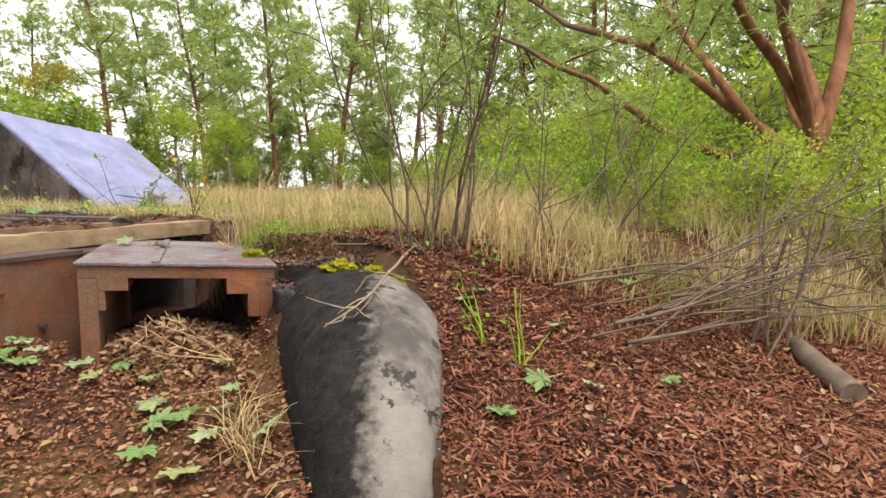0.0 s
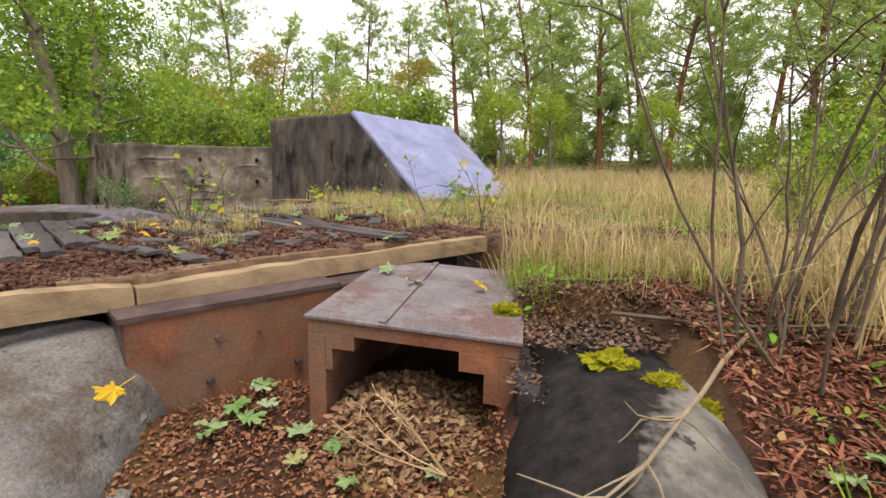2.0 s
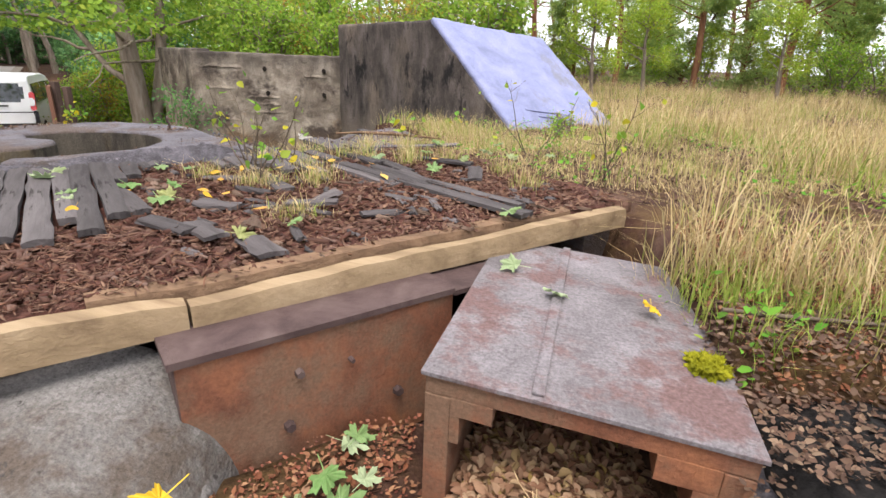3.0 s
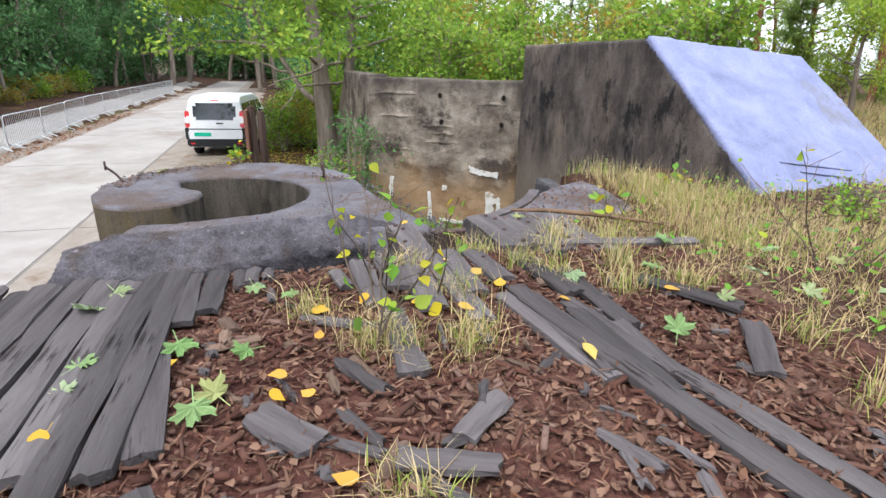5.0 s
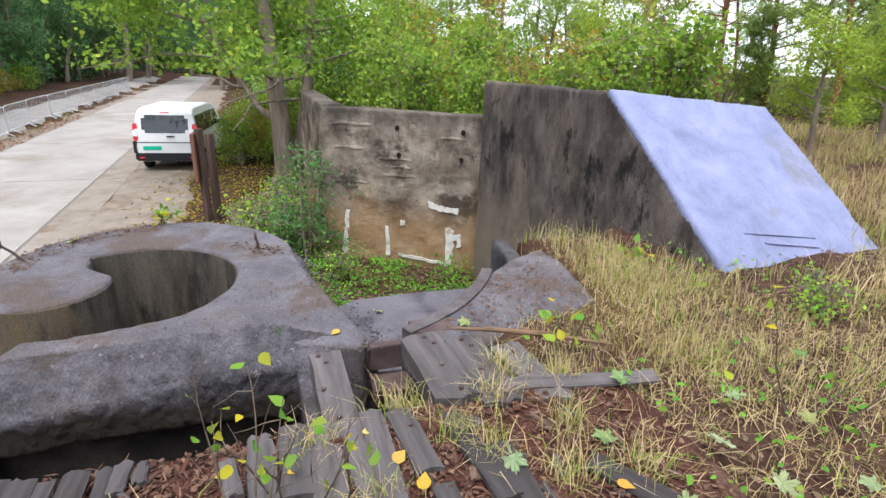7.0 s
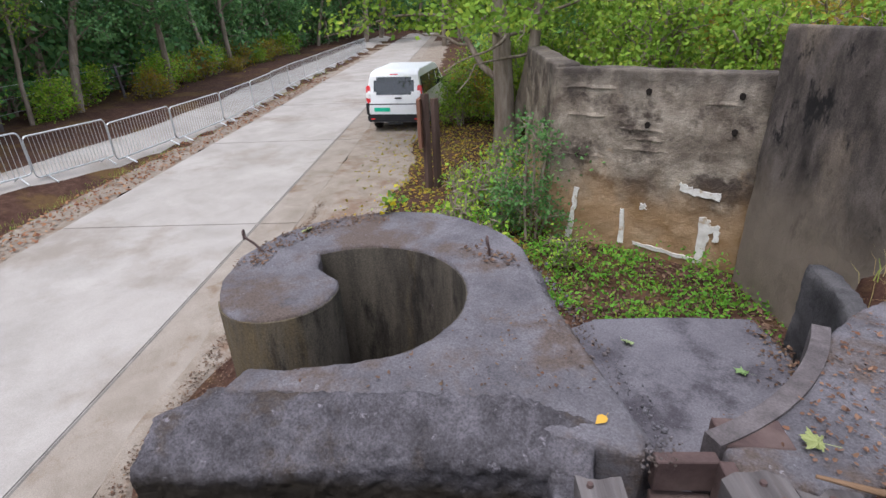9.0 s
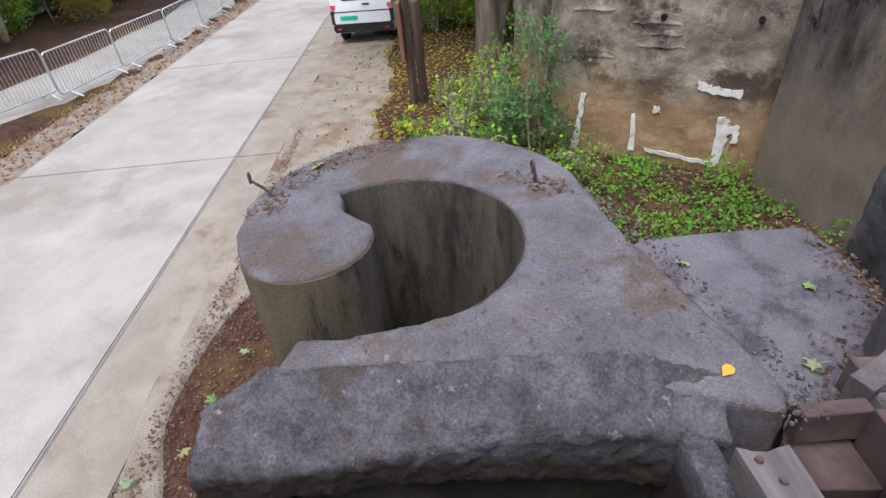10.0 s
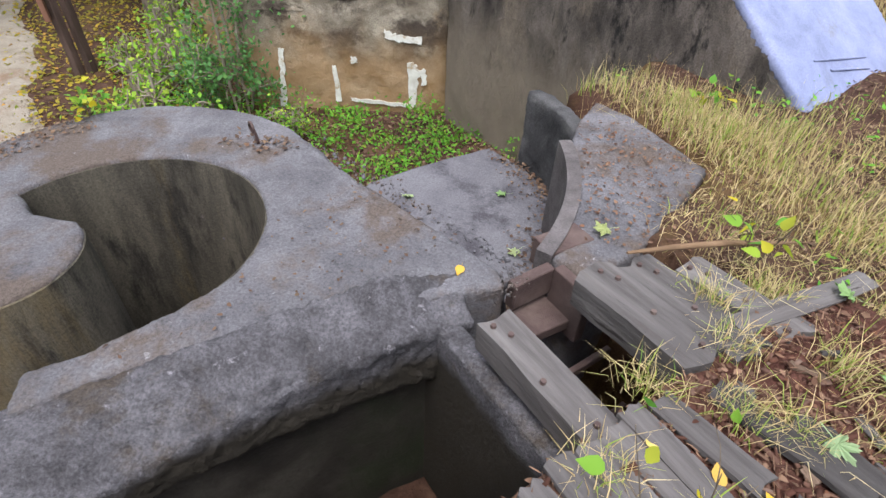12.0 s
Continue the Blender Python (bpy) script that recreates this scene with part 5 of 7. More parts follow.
# wood beyond the road
shade = [broadleaf(31, 10, 3.2, 0.17, 6500, LEAVES_DARK, "dark leafy tree of the wood beyond the road", "wood beyond the road", low=0.3, r0=0.16), broadleaf(32, 11, 3.4, 0.17, 6500, LEAVES_DARK, "dark leafy tree of the wood beyond the road", "wood beyond the road", low=0.25, r0=0.2)]
spots = []
for v_ in range(-6, 90, 4):
    for row, off in enumerate((-16.5, -20.5, -26)):
        p = uv(off + r_.uniform(-1.4, 1.4), v_ + r_.uniform(-2, 2) + row * 1.7)
        spots.append((p.x, p.y, r_.uniform(1.0, 1.4) * (1 + 0.2 * row)))
for v_ in range(26, 95, 6):
    p = uv(3.5 + r_.uniform(-1, 2), v_ + r_.uniform(-2, 2))
    spots.append((p.x, p.y, r_.uniform(0.8, 1.1)))
for off, v_ in ((-1.0, 52), (0.5, 60), (-1.5, 68), (-9.5, 58), (-9.0, 66), (-10, 74), (-1, 76), (-6, 84), (-4, 88)):
    p = uv(off, v_)
    spots.append((p.x, p.y, 1.5))
for off, v_ in ((-3, 98), (-7, 97), (1, 97), (-10, 99), (-5, 103), (-1, 104), (-13, 96), (5, 100)):
    p = uv(off, v_)
    spots.append((p.x, p.y, 1.9))
for v_ in range(6, 80, 6):
    p = uv(-13.9 + r_.uniform(-0.8, 0.5), v_ + r_.uniform(-2, 2))
    spots.append((p.x, p.y, r_.uniform(0.9, 1.15)))
scatter(shade, spots)
under = broadleaf(33, 1.5, 1.3, 0.13, 2200, HERB, "bright green undergrowth beyond the barriers", "undergrowth", low=0.05, r0=0.02, name="shrub", stems=6)
shade_bush = broadleaf(36, 2.0, 1.6, 0.16, 2200, LEAVES_DARK, "dark undergrowth below the trees", "dark undergrowth", low=0.05, r0=0.03, name="shrub", stems=6)
under2 = broadleaf(34, 1.2, 1.2, 0.12, 1500, LEAVES_AUTUMN, "browning bracken beyond the barriers", "undergrowth", low=0.05, r0=0.02, name="shrub", stems=6)
scatter([under, under2], [(*uv(-13.6 + r_.uniform(-0.8, 0.5) - 0.6 * (k_ % 3), -3 + 1.7 * k_ + r_.uniform(-0.6, 0.6))[:2], r_.uniform(0.6, 1.15)) for k_ in range(30)])
scatter([shade_bush], [(*uv(-14 + 2.1 * k_, 92 + r_.uniform(-4, 4))[:2], r_.uniform(2.6, 3.6)) for k_ in range(11)] + [(*uv(3.4 + r_.uniform(-0.6, 1.2), 20 + 3 * k_)[:2], r_.uniform(1.2, 1.9)) for k_ in range(20)] + [(*uv(-16.8 + r_.uniform(-1.5, 1.0), -4 + 1.9 * k_ + r_.uniform(-0.6, 0.6))[:2], r_.uniform(1.5, 2.4)) for k_ in range(44)])
slim = broadleaf(35, 6.5, 1.2, 0.12, 500, LEAVES, "slim pale-barked young tree beyond the barriers", "young trees beyond the road", low=0.5, r0=0.09)
scatter([slim], [(*uv(-14.0, 3.2)[:2], 1.1), (*uv(-14.6, 7.4)[:2], 0.9), (*uv(-13.8, 0.6)[:2], 0.8), (*uv(-15, 12)[:2], 1.0), (*uv(-14.4, 17)[:2], 1.0)])

# elder bush before the wall
elder = broadleaf(41, 2.05, 0.7, 0.075, 2000, LEAVES_ELDER, "grey-green leafy bush growing before the stained wall", "bush before the wall", low=0.15, r0=0.022, name="shrub", stems=4)
scatter([elder], [(-3.45, 5.95, 0.95), (-3.85, 5.8, 0.5)])
low_bush = broadleaf(42, 0.75, 0.5, 0.075, 420, HERB, "low green herbs beside the road verge", "verge herbs", low=0.02, r0=0.008, name="shrub", stems=6)
scatter([low_bush], [(-3.4, 4.6, 1.0), (-4.2, 5.2, 1.1), (-4.9, 6.0, 1.1), (-3.0, 3.9, 0.8), (-2.6, 5.4, 0.7), (-5.2, 7.0, 1.2), (-5.7, 8.0, 1.2), (-4.5, 6.7, 1.1), (-2.3, 3.4, 0.6), (-6.3, 8.9, 0.9), (3.0, 3.3, 0.45), (-3.1, 3.1, 0.6), (-5.9, 7.0, 0.8)])


def blades(name, xy, tall, width, mat, label, lean=0.35, seedheads=0.0, seed=5, base=None):
    """Grass blades rooted at places on the ground."""
    r = np.random.default_rng(seed)
    n = len(xy)
    z = height(xy[:, 0], xy[:, 1]) if base is None else base
    root = np.column_stack([xy, z - 0.02])
    w = r.uniform(0, 2 * math.pi, n)
    d = np.column_stack([np.cos(w), np.sin(w), np.zeros(n)])
    s = np.column_stack([-np.sin(w + r.normal(0, 0.5, n)), np.cos(w), np.zeros(n)])
    h = (tall * r.uniform(0.4, 1.2, n) * (0.8 + 0.35 * wobble(xy[:, 0], xy[:, 1], 1.3)))[:, None]
    ln = (lean * r.uniform(0.1, 1.2, n))[:, None]
    wd = (width * r.uniform(0.6, 1.2, n))[:, None]
    up = np.array((0, 0, 1.0))
    mid = root + up * h * 0.55 + d * h * ln * 0.3
    tip = root + up * h * (1 - 0.35 * ln) + d * h * ln
    v = np.stack([root - s * wd, root + s * wd, mid + s * wd * 0.75, mid - s * wd * 0.75, tip + s * wd * 0.12, tip - s * wd * 0.12], 1).reshape(-1, 3)
    k = np.arange(n)[:, None] * 6
    f = np.concatenate([k + np.array((0, 1, 2, 3)), k + np.array((3, 2, 4, 5))], 0)
    ob = np_mesh(name, v, f, mat)
    return tagged(ob, label, "grass", kind="stuff")


def field_points(n, seed, dmin=0.0, dmax=30.0, keep=lambda x, y: np.ones_like(x, bool)):
    r = np.random.default_rng(seed)
    out = []
    got = 0
    while got < n:
        a = r.uniform(radians(-30), radians(95), n)
        d = dmin + (dmax - dmin) * r.random(n) ** 1.0
        x, y = 2.6 + d * np.sin(a), -3.2 + d * np.cos(a)
        u, v = to_uv(x, y)
        ok = ((height(x, y) > 1.72) | ((x > 3.6) & (y > 2.2 - x))) & ~((u < 2.35) & (v > -2.2) & (v < 0.8)) & keep(x, y)
        # clear of the concrete wing and the apron
        t = (x - A0.x) * side_dir.x + (y - A0.y) * side_dir.y
        q = (x - A0.x) * back.normalized().x + (y - A0.y) * back.normalized().y
        ok &= ~((t > -0.3) & (t < 4.45) & (q > -0.02) & (q < 2.2))
        ok &= ~((x > 0.3) & (x < 1.55) & (y > 1.5) & (y < 3.3))
        pts = np.column_stack([x, y])[ok]
        out.append(pts)
        got += len(pts)
    return np.concatenate(out)[:n]


def meadow(x, y):
    near = (to_uv(x, y)[0] < 4.3 + 0.4 * np.sin(y * 2.3)) & (y > -0.4)
    edge = np.clip(2.55 - x, -4.6, -0.5) + 0.16 * np.sin(x * 2.3) + 0.12 * np.sin(x * 5.1 + 1)
    return (y > edge) & ~near & (np.sin(x * 0.9 + y * 0.6) + np.sin(x * 2.3 - y * 1.9) + 0.6 * np.sin(x * 5.3 + y * 4.1) > -0.75)


def on_apron(x, y):
    return (x < 1.52) & (y > 1.85) & (y < 3.65) & (x + 0.59 * y < 3.16) & (x < 1.08 + 0.7 * (y - 2.07))


blades("dry_grass", field_points(44000, 3, 2.0, 20.0, meadow), 0.62, 0.0034, DRY_GRASS, "tall dry yellow grass on the plateau", 1.15, seed=3)
blades("green_grass", field_points(22000, 4, 2.5, 22.0, lambda x, y: meadow(x + 1.7, y + 0.6) & meadow(x, y + 0.4)), 0.34, 0.0045, GREEN_GRASS, "green grass between the dry stalks", 0.8, seed=4)


def tufts(centres, per, spread, seed):
    r = np.random.default_rng(seed)
    return np.concatenate([np.array(c) + r.normal(0, spread, (per, 2)) for c in centres])


# grass on the bank beside the wing and in tufts on the deck
bank_spots = np.random.default_rng(8).uniform((0.7, 3.3), (2.9, 5.2), (80, 2))
bank_spots = np.array([p for p in bank_spots if not on_apron(*p) and (p[0] - A0.x) * back.normalized().x + (p[1] - A0.y) * back.normalized().y < -0.05 and height(p[0], p[1]) > 0.9])
blades("bank_grass", tufts(bank_spots, 18, 0.12, 8), 0.3, 0.0025, DRY_GRASS, "dry grass tufts on the bank before the wing wall", 0.6, seed=8)
blades("bank_grass_green", tufts(bank_spots, 9, 0.11, 9), 0.22, 0.0036, GREEN_GRASS, "green grass tufts on the bank", 0.6, seed=9)
deck_spots = [(CU * a - SU * b, SU * a + CU * b) for a, b in ((0.72, -0.72), (0.78, -0.8), (0.66, -0.66), (0.62, -1.45), (0.68, -1.5), (1.05, -0.78), (1.0, -0.86), (1.12, -0.45), (1.5, -0.2), (1.62, -0.35), (1.75, 0.0), (1.9, 0.2), (2.0, -0.3), (1.85, -0.55), (2.15, -0.6), (2.2, 0.1), (0.5, -0.45), (1.35, 0.05), (2.25, -1.1), (2.1, -1.5), (0.95, -0.1))]
xy_ = tufts(deck_spots, 85, 0.06, 10)
u_, v_ = to_uv(xy_[:, 0], xy_[:, 1])
blades("deck_grass", xy_, 0.2, 0.0022, DRY_GRASS, "dry grass tufts rooted in the rotten deck", 0.9, seed=10, base=deck_height(u_, v_))
xy_ = tufts(deck_spots, 45, 0.05, 12)
u_, v_ = to_uv(xy_[:, 0], xy_[:, 1])
blades("deck_grass_green", xy_, 0.16, 0.0025, GREEN_GRASS, "green grass tufts rooted in the rotten deck", 0.8, seed=12, base=deck_height(u_, v_))
right_spots = [(r_.uniform(1.1, 4.2), r_.uniform(0.9, 4.0)) for _ in range(150)]
right_spots += [(lambda a: (a, r_.uniform(-1.3 - 0.3 * max(0, a - 4.5), 0.3)))(r_.uniform(3.3, 8.0)) for _ in range(170)]
right_spots += [(r_.uniform(1.3, 2.3), r_.uniform(1.9, 3.5)) for _ in range(70)]
right_spots += [(lambda a: (a, 2.75 - a + r_.uniform(0.0, 1.4)))(r_.uniform(3.7, 7.0)) for _ in range(150)]
right_spots = [p for p in right_spots if to_uv(*p)[0] > 2.25 - 1.2 * (p[0] > 3.6) and height(*p) > 1.3 and not on_apron(p[0] - 0.12, p[1])]
blades("edge_grass", tufts(right_spots, 15, 0.14, 13), 0.27, 0.0021, DRY_GRASS, "dry grass on the edge of the deck", 0.7, seed=13)
blades("edge_grass_green", tufts(right_spots, 9, 0.12, 14), 0.2, 0.0034, GREEN_GRASS, "green grass on the edge of the deck", 0.7, seed=14)
mat_spots = np.random.default_rng(98).uniform((0.9, 0.8), (5.6, 6.0), (16000, 2))
mat_spots = mat_spots[(to_uv(mat_spots[:, 0], mat_spots[:, 1])[0] > 2.2) & (height(mat_spots[:, 0], mat_spots[:, 1]) > 1.35) & ~on_apron(mat_spots[:, 0], mat_spots[:, 1]) & (((mat_spots[:, 0] - A0.x) * back.normalized().x + (mat_spots[:, 1] - A0.y) * back.normalized().y < -0.04) | ((mat_spots[:, 0] - A0.x) * side_dir.x + (mat_spots[:, 1] - A0.y) * side_dir.y > 4.62))]
blades("matted_straw", mat_spots, 0.17, 0.0024, DRY_GRASS, "flattened dry straw lying beside the deck", 2.0, seed=98)
verge = np.column_stack([np.random.default_rng(15).uniform(-8.15, -7.6, 5000), np.random.default_rng(16).uniform(-3, 40, 5000)])
verge = np.column_stack([CU * verge[:, 0] - SU * verge[:, 1], SU * verge[:, 0] + CU * verge[:, 1]])
blades("verge_grass", verge, 0.14, 0.005, GREEN_GRASS, "short grass verge along the barriers", 0.6, seed=15)

# herbs covering the yard before the wall
r = np.random.default_rng(50)
n = 19000
yx, yy = r.uniform(-5.5, 0.6, n), r.uniform(2.9, 6.75, n)
yu, yv = to_uv(yx, yy)
ok = (yy < 6.2 + 0.18 * (yx + 3.38)) & (height(yx, yy) < 1.5) & (yu > -0.6 + 0.25 * np.sin(yv * 2)) & ~((yy < 4.1) & (yx > -1.0 - 0.0) & (yy < 3.2 + (yx + 0.85) * 0.9)) & (np.hypot(yx + 1.75, yy - 1.8) > 1.15)
spot = np.column_stack([yx, yy, height(yx, yy) + 0.03 + 0.3 * r.random(n) ** 1.5 * (0.35 + 0.8 * (np.sin(yx * 3.7) * np.cos(yy * 4.3 + yx) > -0.2))])[ok & (np.sin(yx * 5.3 + 1.2 * np.sin(yy * 3)) + np.cos(yy * 6.1 - yx * 2) + r.normal(0, 0.35, n) > -0.5)]
soup = Soup()
soup.add(*leaf_ovals(spot, 0.056, r, 0.45, 0.5))
tagged(soup.make("yard_herbs", YARD_HERB), "dense low green herbs covering the yard", "herbs", kind="stuff")


def litter(name, x, y, z, size, mat, label, seed, curl=0.35):
    """Curled dead leaves lying at random."""
    r = np.random.default_rng(seed)
    p = np.column_stack([x, y, z]) + np.array((0, 0, 0.006))
    n = len(p)
    nrm = np.array((0, 0, 1.0)) + r.normal(0, 0.32, (n, 3))
    v, f = leaf_ovals(p, size, r, nrm=nrm, wide=0.66, curl=curl * 0.45)
    return tagged(np_mesh(name, v, f, mat), label, "leaf litter", kind="stuff")


yx, yy = r.uniform(-4.5, 0.4, 5200), r.uniform(2.6, 6.6, 5200)
ok = (yy < 6.2 + 0.18 * (yx + 3.38)) & (height(yx, yy) < 1.4) & (np.hypot(yx + 1.75, yy - 1.8) > 1.1)
litter("yard_litter", yx[ok], yy[ok], height(yx[ok], yy[ok]) + 0.01, 0.06, DARK_LITTER, "brown dead leaves between the yard herbs", 50)
r = np.random.default_rng(51)
n = 72000
lx, ly = r.uniform(1.2, 7.5, n), r.uniform(-4.6, 0.4, n)
lu, lv = to_uv(lx, ly)
ok = (lv < -2.4) & ~((np.abs(lx - 3.4 - 0.42 * np.clip(ly + 2.3, -1.2, 0)) < 0.34 + 0.19 * np.clip(ly + 2.3, -1.2, 0)) & (ly < -1.45) & (ly > -3.5)) & ~((lx > 2.2) & (lx < 3.2) & (ly > -1.5)) & ((ly < -0.7) | (lx > 3.3)) & ((lx < 3.6) | (ly < 3.1 - lx + 0.5 * r.random(n)))
litter("leaf_litter", lx[ok], ly[ok], height(lx[ok], ly[ok]) + 0.02 * r.random(ok.sum()), 0.023, LITTER, "brown dead leaves covering the slope", 52, 0.9)
n = 5200
tx, ty = r.uniform(0.1, 0.78, n), r.uniform(-0.4, 0.5, n)
tp = np.array([TM @ Vector((a, b, 0)) for a, b in zip(tx, ty)])
litter("tunnel_litter", tp[:, 0], tp[:, 1], 1.3 + (0.04 + 0.13 * np.exp(-((tx - 0.36) / 0.28) ** 2)) * np.clip((ty + 0.4) / 0.4, 0, 1) * np.clip(1.5 - 2 * ty, 0.3, 1) + 0.04 * r.random(n), 0.038, PALE_LITTER, "brown dead leaves heaped in the steel tunnel", 53, 0.9)
n = 4200
du, dv = r.uniform(0.05, 2.4, n), r.uniform(-2.02, 0.02, n)
dx, dy = CU * du - SU * dv, SU * du + CU * dv
litter("deck_litter", dx, dy, deck_height(du, dv) + 0.012 * r.random(n), 0.03, DECK_CRUMBS, "brown leaf fragments on the rotten deck", 54)
n = 17000
du, dv = -0.7 - 1.75 * r.random(n) ** 0.8, r.uniform(-3.0, 9, n)
du = du + 0.15 * np.sin(dv * 1.7)
dx, dy = CU * du - SU * dv, SU * du + CU * dv
litter("verge_litter", dx, dy, height(dx, dy) + 0.02 + 0.02 * (du < -2.15), 0.026, DARK_LITTER, "reddish leaf litter between road and concrete block", 55)
n = 5000
du, dv = r.uniform(-1.9, 1.6, n), r.uniform(5.5, 16, n)
dx, dy = CU * du - SU * dv, SU * du + CU * dv
litter("tree_litter", dx, dy, height(dx, dy) + 0.01, 0.08, LEAVES_AUTUMN, "yellow-brown fallen leaves under the roadside tree", 56)
n = 3000
du, dv = r.uniform(-7.9, -6.95, n), r.uniform(-4, 30, n)
dx, dy = CU * du - SU * dv, SU * du + CU * dv
litter("kerb_litter", dx, dy, np.maximum(height(dx, dy), 0.04) + 0.01, 0.08, LITTER, "brown leaves along the far road edge", 57)
n = 1500
bx_, by_ = r.uniform(0.1, 0.75, n), r.uniform(1.9, 4.1, n)
q_ = np.where(by_ < 2.9, 1.79 - np.hypot(bx_ - ARC_C[0], by_ - ARC_C[1]), 1.3 - np.hypot(bx_ - CC[0], by_ - CC[1]))
ok = (q_ > 0.0) & (q_ < 0.04 + 0.16 * r.random(n) ** 2)
litter("slab_litter", bx_[ok], by_[ok], np.full(ok.sum(), 1.16), 0.036, DARK_LITTER, "leaves gathered along the curved wall", 58)

# wood chips over the deck
n = 3400
du, dv = r.uniform(-1.0, 2.3, n), r.uniform(-2.0, 0.02, n)
dv = np.where(du < 0.02, -1.25 - 0.37 * -dv, dv)
w = r.uniform(0, 2 * math.pi, n)
c = np.column_stack([CU * du - SU * dv, SU * du + CU * dv, deck_height(du, dv) + 0.006 + 0.014 * r.random(n)])
a = np.column_stack([np.cos(w), np.sin(w), r.normal(0, 0.15, n)]) * (0.006 + 0.05 * r.random(n) ** 4)[:, None]
b = np.column_stack([-np.sin(w), np.cos(w), r.normal(0, 0.2, n)]) * r.uniform(0.003, 0.009, n)[:, None]
h_ = np.array((0, 0, 0.007))
v = np.stack([c - a - b, c + a - b, c + a + b, c - a + b, c - a - b + h_, c + a - b + h_, c + a + b + h_, c - a + b + h_], 1).reshape(-1, 3)
k = np.arange(n)[:, None] * 8
f = np.concatenate([k + np.array(q) for q in ((4, 5, 6, 7), (0, 1, 5, 4), (1, 2, 6, 5), (2, 3, 7, 6), (3, 0, 4, 7))], 0)
tagged(np_mesh("wood_chips", v, f, CHIPS), "splinters and chips of rotten deck wood", "wood chips", kind="stuff")

# finer crumbs between the leaves, and low growth beside the deck
r = np.random.default_rng(59)
n = 50000
lx, ly = r.uniform(1.3, 6.5, n), r.uniform(-4.4, 0.2, n)
lu, lv = to_uv(lx, ly)
ok = (lv < -2.35) & ~((np.abs(lx - 3.4 - 0.42 * np.clip(ly + 2.3, -1.2, 0)) < 0.34 + 0.19 * np.clip(ly + 2.3, -1.2, 0)) & (ly < -1.45) & (ly > -3.5)) & ~((lx > 2.2) & (lx < 3.2) & (ly > -1.55)) & ((ly < -0.7) | (lx > 3.3)) & ~((lx < 1.7) & (ly > -3.0))
litter("litter_crumbs", lx[ok], ly[ok], height(lx[ok], ly[ok]) + 0.004, 0.016, RED_CRUMBS, "fine brown needles and leaf crumbs on the slope", 73, 0.5)
n = 9000
lx, ly = r.uniform(1.0, 5.0, n), r.uniform(0.4, 5.0, n)
lu, lv = to_uv(lx, ly)
ok = (lu > 2.15) & (height(lx, ly) > 1.5) & ~((lx < 1.5) & (ly > 1.9) & (ly < 3.1))
litter("edge_litter", lx[ok], ly[ok], height(lx[ok], ly[ok]) + 0.005, 0.03, DARK_LITTER, "brown leaves among the grass beside the deck", 74)
n = 3000
lx, ly = r.uniform(1.0, 6.0, n), r.uniform(-1.3, 4.6, n)
lu, lv = to_uv(lx, ly)
ok = (lu > 2.2) & (height(lx, ly) > 1.5) & ~((lx < 1.5) & (ly > 1.9) & (ly < 3.1)) & (np.sin(lx * 3.1) + np.cos(ly * 2.7 + lx) > 0.2)
soup = Soup()
soup.add(*leaf_ovals(np.column_stack([lx, ly, height(lx, ly) + 0.02 + 0.12 * r.random(n)])[ok], 0.04, r, 0.8))
tagged(soup.make("edge_herbs", YARD_HERB), "low green herbs among the grass beside the deck", "herbs", kind="stuff")

# needles and crumbs, the weedy edge round the concrete cheek
n = 30000
lx, ly = r.uniform(3.35, 7.0, n), r.uniform(-4.6, -0.5, n)
ok = (r.random(n) < 1.15 - 0.15 * (lx - 3.6)) & (lx - 3.4 - 0.42 * np.clip(ly + 2.3, -1.2, 0) > 0.34 + 0.19 * np.clip(ly + 2.3, -1.2, 0)) & (ly < 3.0 - lx)
p_ = np.column_stack([lx, ly, height(lx, ly) + 0.012 + 0.02 * r.random(n)])[ok]
soup = Soup()
soup.add(*leaf_ovals(p_, 0.07, r, nrm=np.array((0, 0, 1.0)) + r.normal(0, 0.4, (len(p_), 3)), wide=0.13, curl=0.05))
tagged(soup.make("red_needles", RED_CRUMBS), "red-brown needles and twig crumbs covering the slope", "needle litter", kind="stuff")
n = 700
lx, ly = r.uniform(3.06, 3.34, n), r.uniform(-2.0, -0.9, n)
litter("gap_litter", lx, ly, np.maximum(height(lx, ly) + 0.01, 1.72 - 0.12 * (lx - 3.04) + 0.03 * r.random(n)), 0.02, DARK_LITTER, "leaf crumbs on the crumbled concrete edge", 75)
n = 4200
lx, ly = r.uniform(3.15, 4.4, n), r.uniform(-1.75, -1.0, n)
litter("cheek_litter", lx, ly, np.maximum(height(lx, ly), 1.79) + 0.012 + 0.02 * r.random(n), 0.024, DARK_LITTER, "brown leaves lying on the back of the concrete cheek", 76)
for nm, spots_, per_, tall_, mat_, lab, sd_ in (("cheek_grass", [(3.25, -1.0), (3.18, -0.85), (3.35, -0.9), (3.1, -0.75), (3.45, -1.05), (3.28, -1.25), (3.6, -1.1), (3.9, -1.2)], 70, 0.26, GREEN_GRASS, "bright green grass tufts behind the concrete cheek", 77),
                                                ("cheek_dry_grass", [(3.5, -0.85), (3.7, -0.9), (3.3, -0.7), (3.9, -0.95), (4.2, -1.0), (3.1, -0.6)], 80, 0.45, DRY_GRASS, "dry grass stalks behind the concrete cheek", 78)):
    xy_ = tufts(spots_, per_, 0.08, sd_)
    blades(nm, xy_, tall_, 0.0028, mat_, lab, 0.7, seed=sd_)
n = 120
